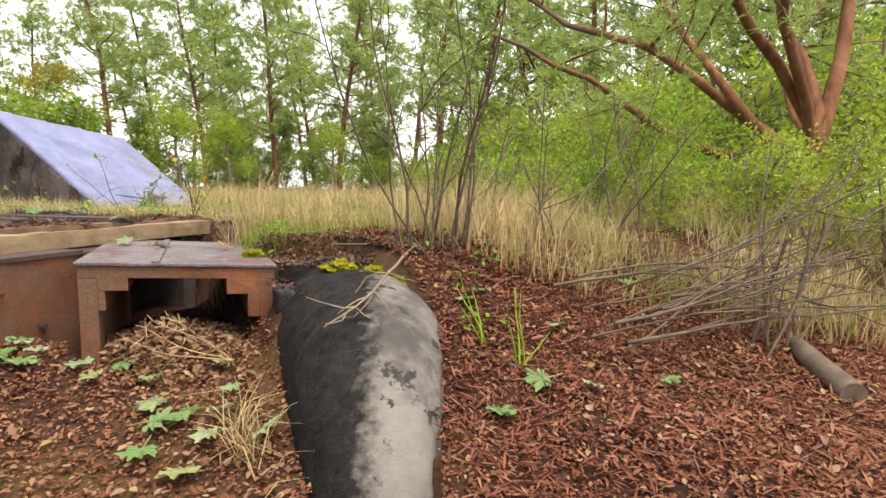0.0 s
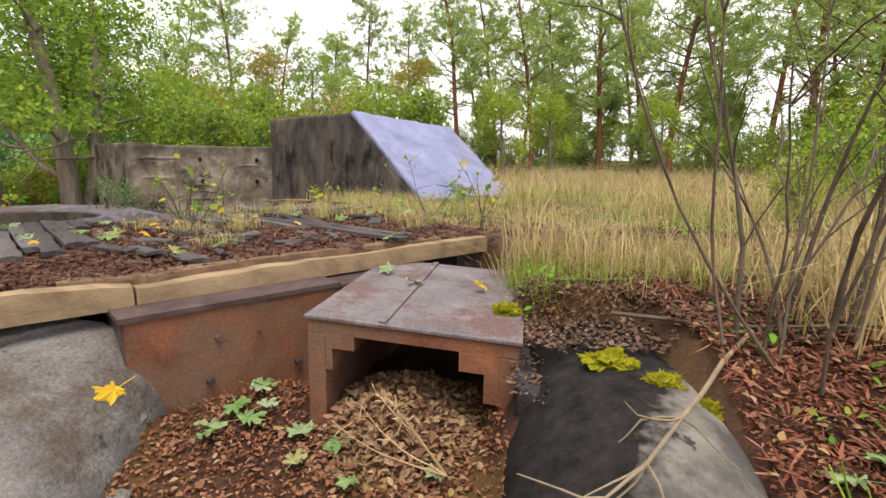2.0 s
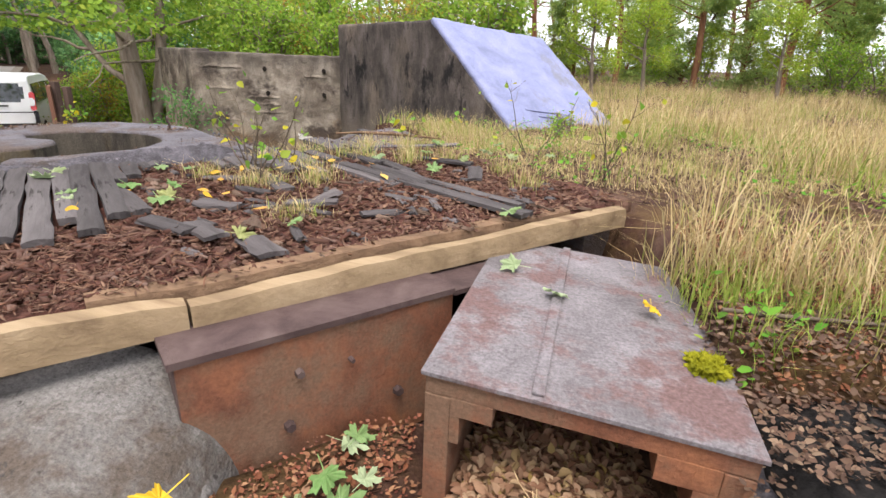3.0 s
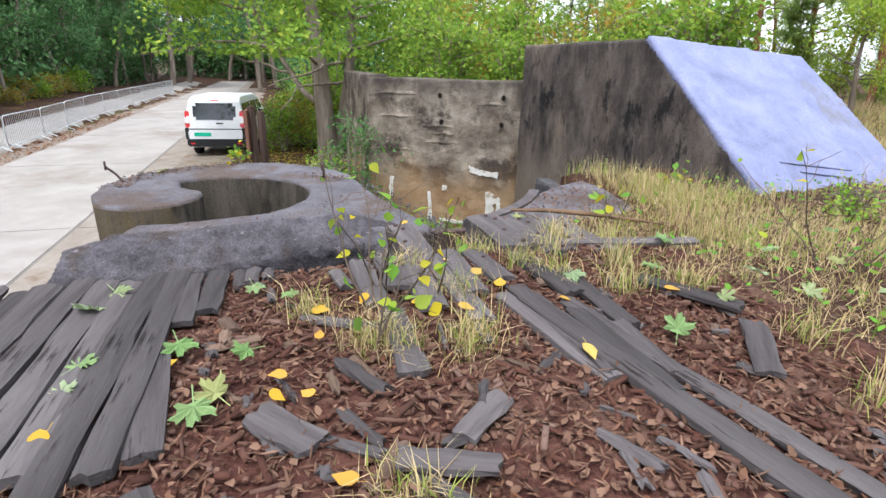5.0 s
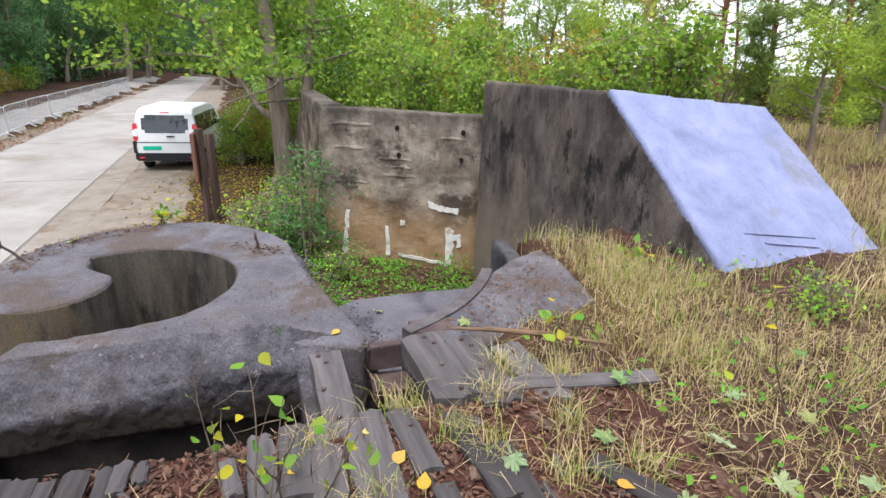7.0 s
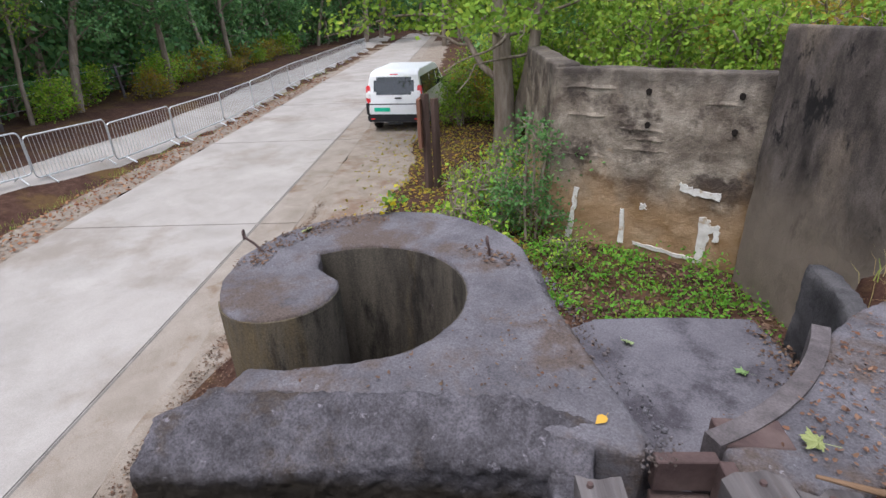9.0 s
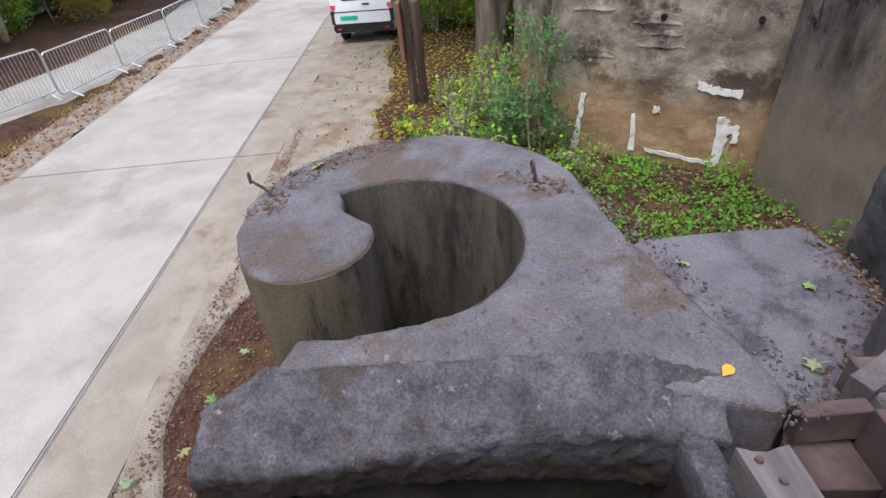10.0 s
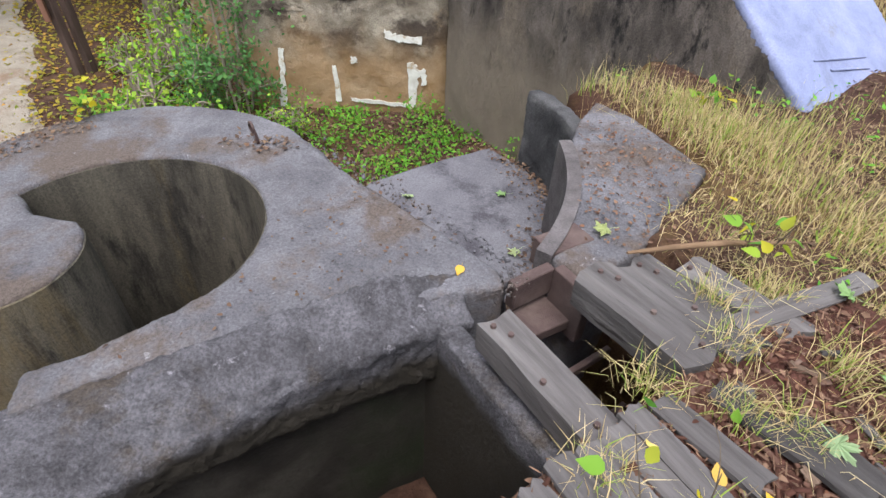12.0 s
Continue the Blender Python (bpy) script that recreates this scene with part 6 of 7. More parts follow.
cx_, cy_ = np.array([(3.22, -1.3), (3.15, -1.05), (3.4, -1.15), (3.05, -0.85), (3.9, -1.75), (4.0, -2.15), (3.88, -2.5), (4.3, -2.0)])[r.integers(0, 8, n)].T + r.normal(0, 0.07, (2, n))
soup = Soup()
soup.add(*leaf_ovals(np.column_stack([cx_, cy_, np.maximum(height(cx_, cy_), np.where(cx_ < 3.3, 1.72, 0)) + 0.02 + 0.1 * r.random(n)]), 0.04, r, 0.7))
tagged(soup.make("cheek_herbs", YARD_HERB), "small green herbs rooted beside the concrete cheek", "herbs", kind="stuff")
n = 11000
du, dv = r.uniform(-1.05, 2.35, n), r.uniform(-2.02, 0.02, n)
dv = np.where(du < 0.02, -1.2 + 0.4 * dv, dv)
p_ = np.column_stack([CU * du - SU * dv, SU * du + CU * dv, deck_height(du, dv) + 0.008 + 0.016 * r.random(n)])
soup = Soup()
soup.add(*leaf_ovals(p_, 0.042, r, nrm=np.array((0, 0, 1.0)) + r.normal(0, 0.3, (n, 3)), wide=0.14, curl=0.04))
tagged(soup.make("deck_splinters", DECK_CRUMBS), "grey-brown wood splinters and needles on the deck", "splinters", kind="stuff")
n = 4200
lx, ly = r.uniform(1.6, 6.8, n), r.uniform(-4.6, -0.9, n)
ok = ~((lx > 2.98) & (lx < 3.75) & (ly > -3.6)) & ~((lx > 2.1) & (lx < 3.2) & (ly > -1.6)) & (to_uv(lx, ly)[1] < -2.5) & ~((lx < 1.7) & (ly > -3.0))
litter("pale_litter", lx[ok], ly[ok], height(lx[ok], ly[ok]) + 0.025, 0.034, PALE_LITTER, "larger pale curled dead leaves on the slope", 79, 0.6)
n = 2600
bx_, by_ = r.uniform(0.1, 0.78, n), r.uniform(1.75, 3.9, n)
q_ = np.where(by_ < 2.9, 1.79 - np.hypot(bx_ - ARC_C[0], by_ - ARC_C[1]), 1.3 - np.hypot(bx_ - CC[0], by_ - CC[1]))
ok = (q_ > 0.0) & (q_ < 0.03 + 0.3 * r.random(n) ** 3 + 0.25 * (by_ < 2.1))
litter("slab_crumbs", bx_[ok], by_[ok], np.full(ok.sum(), 1.165), 0.026, DARK_LITTER, "dark crumbs swept against the steel arc", 80)
n = 700
bx_, by_ = r.uniform(0.75, 1.7, n), r.uniform(1.9, 3.3, n)
litter("apron_crumbs", bx_, by_, np.maximum(height(bx_, by_), 1.885) + 0.004, 0.025, DECK_CRUMBS, "plant crumbs scattered on the concrete apron", 81)
n = 150
u_, v_ = r.uniform(-0.3, 1.35, n), r.uniform(1.2, 1.95, n)
bx_, by_ = CU * u_ - SU * v_, SU * u_ + CU * v_
ok = np.hypot(bx_ - WELL[0], by_ - WELL[1]) > 0.8
litter("block_crumbs", bx_[ok], by_[ok], np.full(ok.sum(), 1.866), 0.022, DARK_LITTER, "small crumbs scattered on the concrete block", 82)



# ---------------------------------------------------------------- details of the walls
LINING = material("well_lining", [(0.043, 0.038, 0.031), (0.083, 0.071, 0.057), (0.130, 0.112, 0.086)], 3.0, 0.9, 0.8, 50, stretch=(1.3, 1.3, 0.3), speckle=0.4,
                  second=(0.029, 0.025, 0.022), second_scale=4.0, second_range=(0.5, 0.68), third=(0.122, 0.091, 0.050), third_scale=1.2, third_range=(0.52, 0.7))


def lining(c, r, a0, a1, inward, z1=1.835, dz=0.02):
    n = 26
    inner, outer = arc(c, r, a0, a1, n), arc(c, r + (0.02 if inward else -0.02), a1, a0, n)
    ob = part("well_lining", prism_bm(inner + outer, 0.05, z1), LINING, smooth=False)
    return tagged(ob, "water-streaked brown concrete face of the well", "concrete face", kind="structure")


lining(WELL, 0.727, -40, 170, True)
lining((-2.0, 1.19), 0.392, 52, -118, False)
lining((-1.76, 1.81), 1.098, 214, 60, False)

WALL_D = Vector((1, 0.18, 0)).normalized()


def on_wall(x, z, out=0.02):
    return Vector((x + 0.178 * out, 6.28 + 0.18 * (x + 3.4) - out, z))


def paint_patch(pts, label="flaked white paint patch on the stained wall"):
    """A thin ragged paint patch from a loop of (x, z) on the wall."""
    r = np.random.default_rng(int(abs(pts[0][0]) * 1000))
    loop = []
    for i in range(len(pts)):
        a, b = np.array(pts[i]), np.array(pts[(i + 1) % len(pts)])
        for t in np.linspace(0, 1, 7)[:-1]:
            loop.append(a + (b - a) * t + r.normal(0, 0.009, 2))
    bm = bmesh.new()
    hi = [bm.verts.new(on_wall(x, z, 0.021)) for x, z in loop]
    lo = [bm.verts.new(on_wall(x, z, 0.0)) for x, z in loop]
    bm.faces.new(hi)
    for i in range(len(hi)):
        j = (i + 1) % len(hi)
        bm.faces.new((hi[i], lo[i], lo[j], hi[j]))
    bmesh.ops.recalc_face_normals(bm, faces=bm.faces[:])
    return part("paint_patch", bm, WHITE_PAINT, low_wall)


paint_patch([(-3.0, 1.02), (-2.93, 1.0), (-2.97, 0.55), (-3.0, 0.18), (-3.1, 0.18), (-3.04, 0.6)])
paint_patch([(-2.3, 0.8), (-2.25, 0.8), (-2.22, 0.3), (-2.3, 0.28)])
paint_patch([(-2.06, 0.92), (-1.98, 0.93), (-1.97, 0.85), (-2.05, 0.84)])
paint_patch([(-1.58, 1.3), (-1.42, 1.24), (-1.1, 1.22), (-1.1, 1.12), (-1.4, 1.15), (-1.58, 1.2)])
paint_patch([(-1.28, 0.88), (-1.17, 0.86), (-1.14, 0.78), (-1.05, 0.8), (-1.02, 0.58), (-1.08, 0.56), (-1.1, 0.7), (-1.16, 0.66), (-1.17, 0.24), (-1.27, 0.23)])
paint_patch([(-2.08, 0.34), (-1.7, 0.32), (-1.25, 0.27), (-1.25, 0.21), (-1.7, 0.26), (-2.08, 0.29)])
# Tie holes are near-black plugs: the shade inside each hole is painted on.
HOLE = material("painted_hole_shadow", [(0.012, 0.01, 0.009), (0.02, 0.016, 0.014)], 9, 0.95, 0.2, 40)
for x_, z_ in ((-2.08, 2.0), (-2.11, 2.42), (-1.07, 2.42), (-1.08, 2.0)):
    bm = bmesh.new()
    bmesh.ops.create_cone(bm, cap_ends=True, segments=10, radius1=0.036, radius2=0.044, depth=0.05)
    for q in bm.verts:
        q.co.x *= 0.8 + 0.3 * noise.noise(q.co * 30 + Vector((x_, z_, 0)))
    bmesh.ops.rotate(bm, verts=bm.verts, matrix=Matrix.Rotation(radians(90), 3, 'X'))
    bmesh.ops.translate(bm, verts=bm.verts, vec=on_wall(x_, z_, 0.004))
    part("tie_hole", bm, HOLE, low_wall, "formwork tie hole, its inner shade painted near-black")
r = np.random.default_rng(97)
for k_, z_ in enumerate((1.32, 1.5, 1.66, 1.8, 1.93, 2.06, 2.19, 2.31, 2.43, 2.55)):
    for x0, x1 in ((-3.3, -2.5), (-2.45, -1.7), (-1.68, -0.85)):
        if r.random() < 0.75 - 0.3 * (x0 > -2) * (z_ > 1.7):
            continue
        xs_ = np.arange(x0 + r.uniform(0, 0.25), x1 - r.uniform(0, 0.15), 0.07)
        deep = r.uniform(0.006, 0.016)
        bm = bmesh.new()
        rows_ = []
        for q_, x_ in enumerate(xs_):
            f_ = math.sin(math.pi * min(1.0, (q_ + 0.3) / 3, (len(xs_) - q_ - 0.7) / 3) / 2)
            zz = z_ + r.normal(0, 0.006)
            out_ = 0.004 + deep * f_ * r.uniform(0.6, 1.1)
            rows_.append([bm.verts.new(on_wall(x_, zz + 0.07 * f_, -0.01)), bm.verts.new(on_wall(x_, zz + 0.004, out_)), bm.verts.new(on_wall(x_, zz - 0.008, out_ * 0.8)), bm.verts.new(on_wall(x_, zz - 0.014, -0.01))])
        for a_, b_ in zip(rows_[:-1], rows_[1:]):
            for m_ in range(3):
                bm.faces.new((a_[m_], b_[m_], b_[m_ + 1], a_[m_ + 1]))
        bmesh.ops.recalc_face_normals(bm, faces=bm.faces[:])
        part("board_mark", bm, CONCRETE_WALL, low_wall)
# bars scored across the pale facing
dn = (p1 - p0).normalized()
for t0, s0, s1 in ((0.66, 0.22, 0.62), (0.7, 0.3, 0.6)):
    a = p0 + (p1 - p0) * t0 + bk * s0 + n_slope * 0.035
    b = p0 + (p1 - p0) * (t0 + 0.02) + bk * s1 + n_slope * 0.035
    vt, ft = tube_arrays([a, (a + b) / 2 + n_slope * 0.004, b], [0.01, 0.012, 0.008], 6)
    np_mesh("cement_ridge", vt, ft, CONCRETE_BLUE, ramp_face)

# ---------------------------------------------------------------- iron eyes in the block
def iron_eye(base, lean, tall, turn, label):
    thing = empty("iron_eye", base)
    s = Soup()
    tip = Vector(base) + Vector(lean)
    s.tube([Vector(base) - Vector((0, 0, 0.03)), (Vector(base) + tip) / 2 + Vector((0.004, 0, 0)), tip], [0.011, 0.01, 0.01], 8)
    d = Vector((math.cos(turn), math.sin(turn), 0))
    ring_ = [tip + d * 0.032 * (1 - math.cos(w)) + Vector((0, 0, 1)) * 0.032 * math.sin(w) for w in np.linspace(0, 1.85 * math.pi, 15)]
    s.tube(ring_, [0.009] * 15, 8)
    thing.matrix_world = pose(0, 0, 0)
    s.make("rod", RUST_DARK, thing, smooth=True)
    return tagged(thing, label, "iron eye", "iron eyes")


iron_eye((-2.62, 1.4, 1.86), (-0.06, -0.12, 0.15), 0.17, 2.6, "leaning rusty iron rod with an eye, set in concrete")
iron_eye((-1.27, 2.47, 1.86), (0.0, -0.02, 0.11), 0.12, 2.4, "short upright rusty iron eye set in concrete")

# ---------------------------------------------------------------- steel fittings beside the hatch
hatch = empty("steel_hatch")
tagged(hatch, "dark rusted steel hatch frame set in concrete", "steel frame")


def bar(a, b, w, z0, z1, name="frame_bar", mat=RUST_DARK, parent=hatch, label=""):
    a, b = Vector(a), Vector(b)
    d = (b - a).normalized()
    n = Vector((-d.y, d.x)) * w / 2
    bm = prism_bm([(a - n)[:], (b - n)[:], (b + n)[:], (a + n)[:]], z0, z1)
    bmesh.ops.bevel(bm, geom=bm.edges[:], offset=0.005, segments=1, affect='EDGES')
    return part(name, bm, mat, parent, label)


bar((0.42, 1.53), (0.6, 1.7), 0.06, 1.7, 1.86)
bar((0.63, 1.69), (0.78, 1.52), 0.06, 1.55, 1.87)
bar((0.55, 1.81), (0.76, 1.98), 0.16, 1.72, 1.885, "corner_plate", label="brown steel corner plate with a bolt hole")
bar((0.47, 1.47), (0.66, 1.62), 0.2, 1.6, 1.66, "gusset")
bar((0.66, 1.28), (0.95, 1.56), 0.03, 1.45, 1.5, "tie_rod")
bar((0.8, 1.1), (1.05, 1.36), 0.03, 1.3, 1.34, "tie_rod")
log_pts = [(0.9, 1.63, 2.05), (1.1, 1.7, 2.06), (1.35, 1.8, 2.05), (1.6, 1.88, 2.03), (1.78, 1.95, 2.01)]
s = Soup()
s.tube([Vector(p) for p in log_pts], [0.007, 0.014, 0.016, 0.01, 0.004], 6)
tagged(s.make("rotten_branch", ROTTEN), "orange-brown rotten strip of wood on the timbers", "wood")

# ---------------------------------------------------------------- moss, twigs, shrub
def moss_pad(x, y, z, rx, ry, h, seed):
    r = np.random.default_rng(seed)
    bm = bmesh.new()
    bmesh.ops.create_icosphere(bm, subdivisions=4, radius=1.0)
    for q in bm.verts:
        k_ = 0.72 + 0.4 * noise.noise(q.co * 2.2 + Vector((seed, 0, 0))) + 0.3 * noise.noise(q.co * 6) + 0.22 * noise.noise(q.co * 15)
        q.co = Vector((q.co.x * rx * k_, q.co.y * ry * k_, q.co.z * h * 1.2 * k_)) + Vector((x, y, z))
    bm.normal_update()
    for q in list(bm.verts):
        if q.co.z < z:
            continue
        for _ in range(2):
            side = Vector(r.normal(0, 1, 3)).cross(q.normal).normalized() * 0.0022
            tip = q.co + (q.normal + Vector(r.normal(0, 0.45, 3))).normalized() * r.uniform(0.004, 0.011)
            bm.faces.new([bm.verts.new(q.co - side), bm.verts.new(q.co + side), bm.verts.new(tip)])
    ob = part("moss_pad", bm, MOSS)
    return tagged(ob, "cushion of yellow-green moss on the concrete", "moss", "moss cushions")


moss_pad(3.42, -1.83, 1.8, 0.11, 0.09, 0.045, 1)
moss_pad(3.55, -1.97, 1.785, 0.08, 0.05, 0.035, 2)
moss_pad(3.1, -1.32, 1.83, 0.08, 0.09, 0.035, 3)
moss_pad(3.66, -2.05, 1.74, 0.05, 0.05, 0.03, 4)

LICHEN_TWIG = material("lichened_twig", [(0.16, 0.12, 0.08), (0.28, 0.225, 0.155)], 14, 0.9, 0.4, 50)
r = np.random.default_rng(60)
s = Soup()
branch = np.array([(3.95, -1.75, 1.9), (3.75, -1.95, 1.86), (3.6, -2.14, 1.84), (3.48, -2.28, 1.83), (3.34, -2.42, 1.78), (3.22, -2.5, 1.74), (3.08, -2.52, 1.68)])
s.tube(branch, [0.01, 0.009, 0.008, 0.007, 0.006, 0.004, 0.003], 6)
for i in (3, 4, 5):
    for k_ in range(3):
        tw = bent(branch[i], r.normal(0, 0.6, 3) + (-0.3, -0.4, -0.55), 0.22, r, 4, 0.25)
        s.tube(tw, np.linspace(0.005, 0.002, 5), 4)
tagged(s.make("dead_branch", LICHEN_TWIG), "pale dead branch lying over the concrete cheek", "branch")


def bare_shrub(base, seed, stems, tall, lean=(0, 0), spread=0.35, r0=0.014, leafn=0):
    r = np.random.default_rng(seed)
    thing = empty("bare_shrub", base)
    wood, tips = Soup(), []
    for i in range(stems):
        d = np.array((lean[0] + r.normal(0, spread), lean[1] + r.normal(0, spread * 0.7), 1.0))
        st = bent(r.normal(0, 0.09, 3) * (1, 1, 0), d, tall * r.uniform(0.5, 1.1), r, 8, 0.075, -0.01)
        wood.tube(st, np.linspace(r0 * r.uniform(0.6, 1.1), 0.003, 9), 6)
        for k_ in range(4):
            j = r.integers(2, 8)
            tw = bent(st[j], (st[j] - st[j - 1]) * 3 + r.normal(0, 0.12, 3), tall * r.uniform(0.12, 0.32), r, 4, 0.14)
            wood.tube(tw, np.linspace(0.0045, 0.0018, 5), 4)
            tips += [tw[-1], tw[2]]
    wood.make("stem", TWIG, thing)
    if leafn:
        tips = np.array(tips)
        sp = tips[r.integers(0, len(tips), leafn)] + r.normal(0, 0.05, (leafn, 3))
        c = Soup()
        c.add(*leaf_quads(sp, 0.028, r))
        c.make("leaves", LEAVES, thing)
    return tagged(thing, "thin bare-stemmed shrub growing from leaf litter", "shrub", "bare shrubs")


bare_shrub((3.95, -1.9, 1.78), 61, 8, 1.75, (-0.05, 0.1), 0.36, 0.0095, 120)
bare_shrub((4.25, -1.75, 1.9), 62, 4, 1.6, (0.1, 0.1), 0.25, 0.012, 120)
bare_shrub((4.75, -2.0, 1.74), 63, 5, 1.3, (0.45, 0.1), 0.3, 0.009, 50)
bare_shrub((5.35, -3.1, 1.42), 67, 9, 1.35, (0.75, 0.25), 0.38, 0.009, 40)
bare_shrub((5.2, -0.9, 1.9), 64, 6, 1.6, (0.3, 0.1), 0.3, 0.01, 120)
bare_shrub((6.0, -1.6, 1.9), 65, 7, 1.5, (0.5, 0.0), 0.4, 0.011, 60)

r = np.random.default_rng(66)
for i in range(18):
    s = Soup()
    a = np.array((r.uniform(4.2, 5.1), r.uniform(-2.95, -2.45), 0))
    a[2] = float(height(a[0], a[1])) + 0.03 + 0.015 * i
    d = (1.0, r.uniform(-0.5, 0.1), r.uniform(0.0, 0.42))
    st = bent(a, d, r.uniform(1.2, 2.3), r, 8, 0.07, -0.025)
    st[:, 2] = np.maximum(st[:, 2], height(st[:, 0], st[:, 1]) + 0.02)
    s.tube(st, np.linspace(0.008 * r.uniform(0.6, 1.3), 0.0025, 9), 6)
    for k_ in range(5):
        j = r.integers(3, 8)
        tw = bent(st[j], (st[j] - st[j - 1]) * 4 + r.normal(0, 0.25, 3), r.uniform(0.25, 0.6), r, 4, 0.12)
        s.tube(tw, np.linspace(0.005, 0.002, 5), 4)
    tagged(s.make("brushwood_stick", TWIG), "grey-brown brushwood branch lying on the slope", "branch", "brushwood pile")
for pts in ([(3.75, -2.6, 1.5), (3.95, -2.85, 1.42), (4.1, -3.2, 1.25), (4.5, -3.45, 1.1), (5.0, -3.55, 1.05)], [(3.5, -1.55, 1.9), (4.0, -1.7, 1.92), (4.6, -1.9, 1.86)], [(3.2, -1.1, 1.93), (3.7, -1.2, 1.95), (4.4, -1.15, 1.95)],
            [(5.4, -2.5, 1.62), (5.9, -2.55, 1.6), (6.5, -2.7, 1.5)]):
    s = Soup()
    k_ = len(pts)
    s.tube(bent(pts[0], Vector(pts[-1]) - Vector(pts[0]), (Vector(pts[-1]) - Vector(pts[0])).length, r, 7, 0.05), np.linspace(0.009, 0.004, 8), 6) if pts[0][0] < 3.6 and pts[0][1] > -2 else s.tube(pts, np.linspace(0.012, 0.006, k_), 6)
    tagged(s.make("fallen_branch", TWIG), "bare fallen branch on the leafy slope", "branch", "fallen branches")
s = Soup()
log_ = [(5.5, -3.2), (5.38, -3.34), (5.28, -3.46), (5.18, -3.58)]
vt, ft = tube_arrays([(a, b, float(height(a, b)) + 0.05) for a, b in log_], [0.05, 0.058, 0.062, 0.06], 12)
s.add(vt, ft)
end_ = np.array((5.18, -3.58, float(height(5.18, -3.58)) + 0.05))
s.add(np.vstack([vt[-12:], end_[None, :]]), np.array([(k_, (k_ + 1) % 12, 12, 12) for k_ in range(0)] + [(k_, k_ + 1, (k_ + 2) % 12, 12) for k_ in range(0, 12, 2)]))
tagged(s.make("cut_log", TWIG), "dark cut log lying on the slope", "log")

# pine with spreading orange limbs
def limb_pine(place):
    r = np.random.default_rng(91)
    thing = empty("old_pine")
    wood, need, tufts_ = Soup(), Soup(), []
    trunk = bent((0, 0, 0), (0.3, 0.05, 1), 7, r, 9, 0.12)
    wood.tube(trunk, np.linspace(0.11, 0.03, 10), 10)
    for d, z0, ln in (((-0.75, 0.2, 0.75), 1.2, 6.5), ((-0.5, 0.35, 0.9), 1.4, 6.5), ((-0.3, -0.2, 1.0), 1.7, 6.0), ((-0.95, 0.05, 0.5), 1.0, 5.0), ((0.5, 0.4, 0.8), 2.0, 5.0), ((-0.1, 0.6, 0.9), 2.2, 5.0), ((-0.6, -0.3, 0.7), 2.6, 5.0)):
        limb = bent(trunk[1] + np.array((0, 0, z0 * 0.4 - 0.5)), d, ln * 0.9, r, 9, 0.19)
        wood.tube(limb, np.linspace(0.075, 0.02, 10), 8)
        for k_ in range(9):
            j = r.integers(4, 10)
            tw = bent(limb[j], r.normal(0, 1, 3) + (0, 0, 0.4), r.uniform(0.7, 1.6), r, 4, 0.2)
            wood.tube(tw, np.linspace(0.022, 0.006, 5), 5)
            for q in range(22):
                tufts_.append(tw[r.integers(1, 5)] + r.normal(0, 0.22, 3) * (1, 1, 0.5))
    c = np.repeat(np.array(tufts_), 12, 0)
    d = unit(len(c), r) + np.array((0, 0, 0.3))
    d /= np.linalg.norm(d, axis=1)[:, None]
    sd = np.cross(d, unit(len(c), r))
    sd /= np.linalg.norm(sd, axis=1)[:, None]
    ln = r.uniform(0.09, 0.17, len(c))[:, None]
    need.add(np.stack([c - sd * 0.007, c + sd * 0.007, c + d * ln + sd * 0.002, c + d * ln - sd * 0.002], 1).reshape(-1, 3), np.arange(4 * len(c)).reshape(-1, 4))
    wood.make("trunk", PINE_BARK, thing, smooth=True)
    need.make("crown", NEEDLES, thing)
    thing.matrix_world = pose(*place, 0, 0, -40)
    return tagged(thing, "old pine with spreading orange-barked limbs", "tree")


limb_pine((9.3, -1.5, 1.8))

# ---------------------------------------------------------------- saplings on the deck
def sapling(x, y, z, seed, stems, tall, leafn, size, label="birch sapling with green and yellow leaves in the deck", lean=(0, 0)):
    r = np.random.default_rng(seed)
    thing = empty("birch_sapling", (x, y, z))
    wood, c, tips = Soup(), Soup(), []
    for i in range(stems):
        st = bent((r.normal(0, 0.03), r.normal(0, 0.03), -0.02), (lean[0] + r.normal(0, 0.35), lean[1] + r.normal(0, 0.35), 1), tall * r.uniform(0.6, 1.1), r, 7, 0.09)
        wood.tube(st, np.linspace(0.005, 0.0015, 8), 5)
        for k_ in range(4):
            j = r.integers(2, 7)
            tw = bent(st[j], r.normal(0, 0.6, 3) + (0, 0, 0.5), 0.16, r, 3, 0.2)
            wood.tube(tw, np.linspace(0.002, 0.001, 4), 4)
            tips += [tw[-1], tw[2]]
        tips += [st[-1], st[-2], st[5]]
    tips = np.array(tips)
    sp = tips[r.permutation(len(tips))[:leafn] if leafn <= len(tips) else r.integers(0, len(tips), leafn)] + r.normal(0, 0.02, (leafn, 3))
    wood.make("stem", TWIG, thing)
    v_, f_ = leaf_birch(sp, size * 1.05, r)
    c.add(v_, f_)
    c.make("leaves", SAPLING_LEAF, thing)
    return tagged(thing, label, "sapling", "saplings")


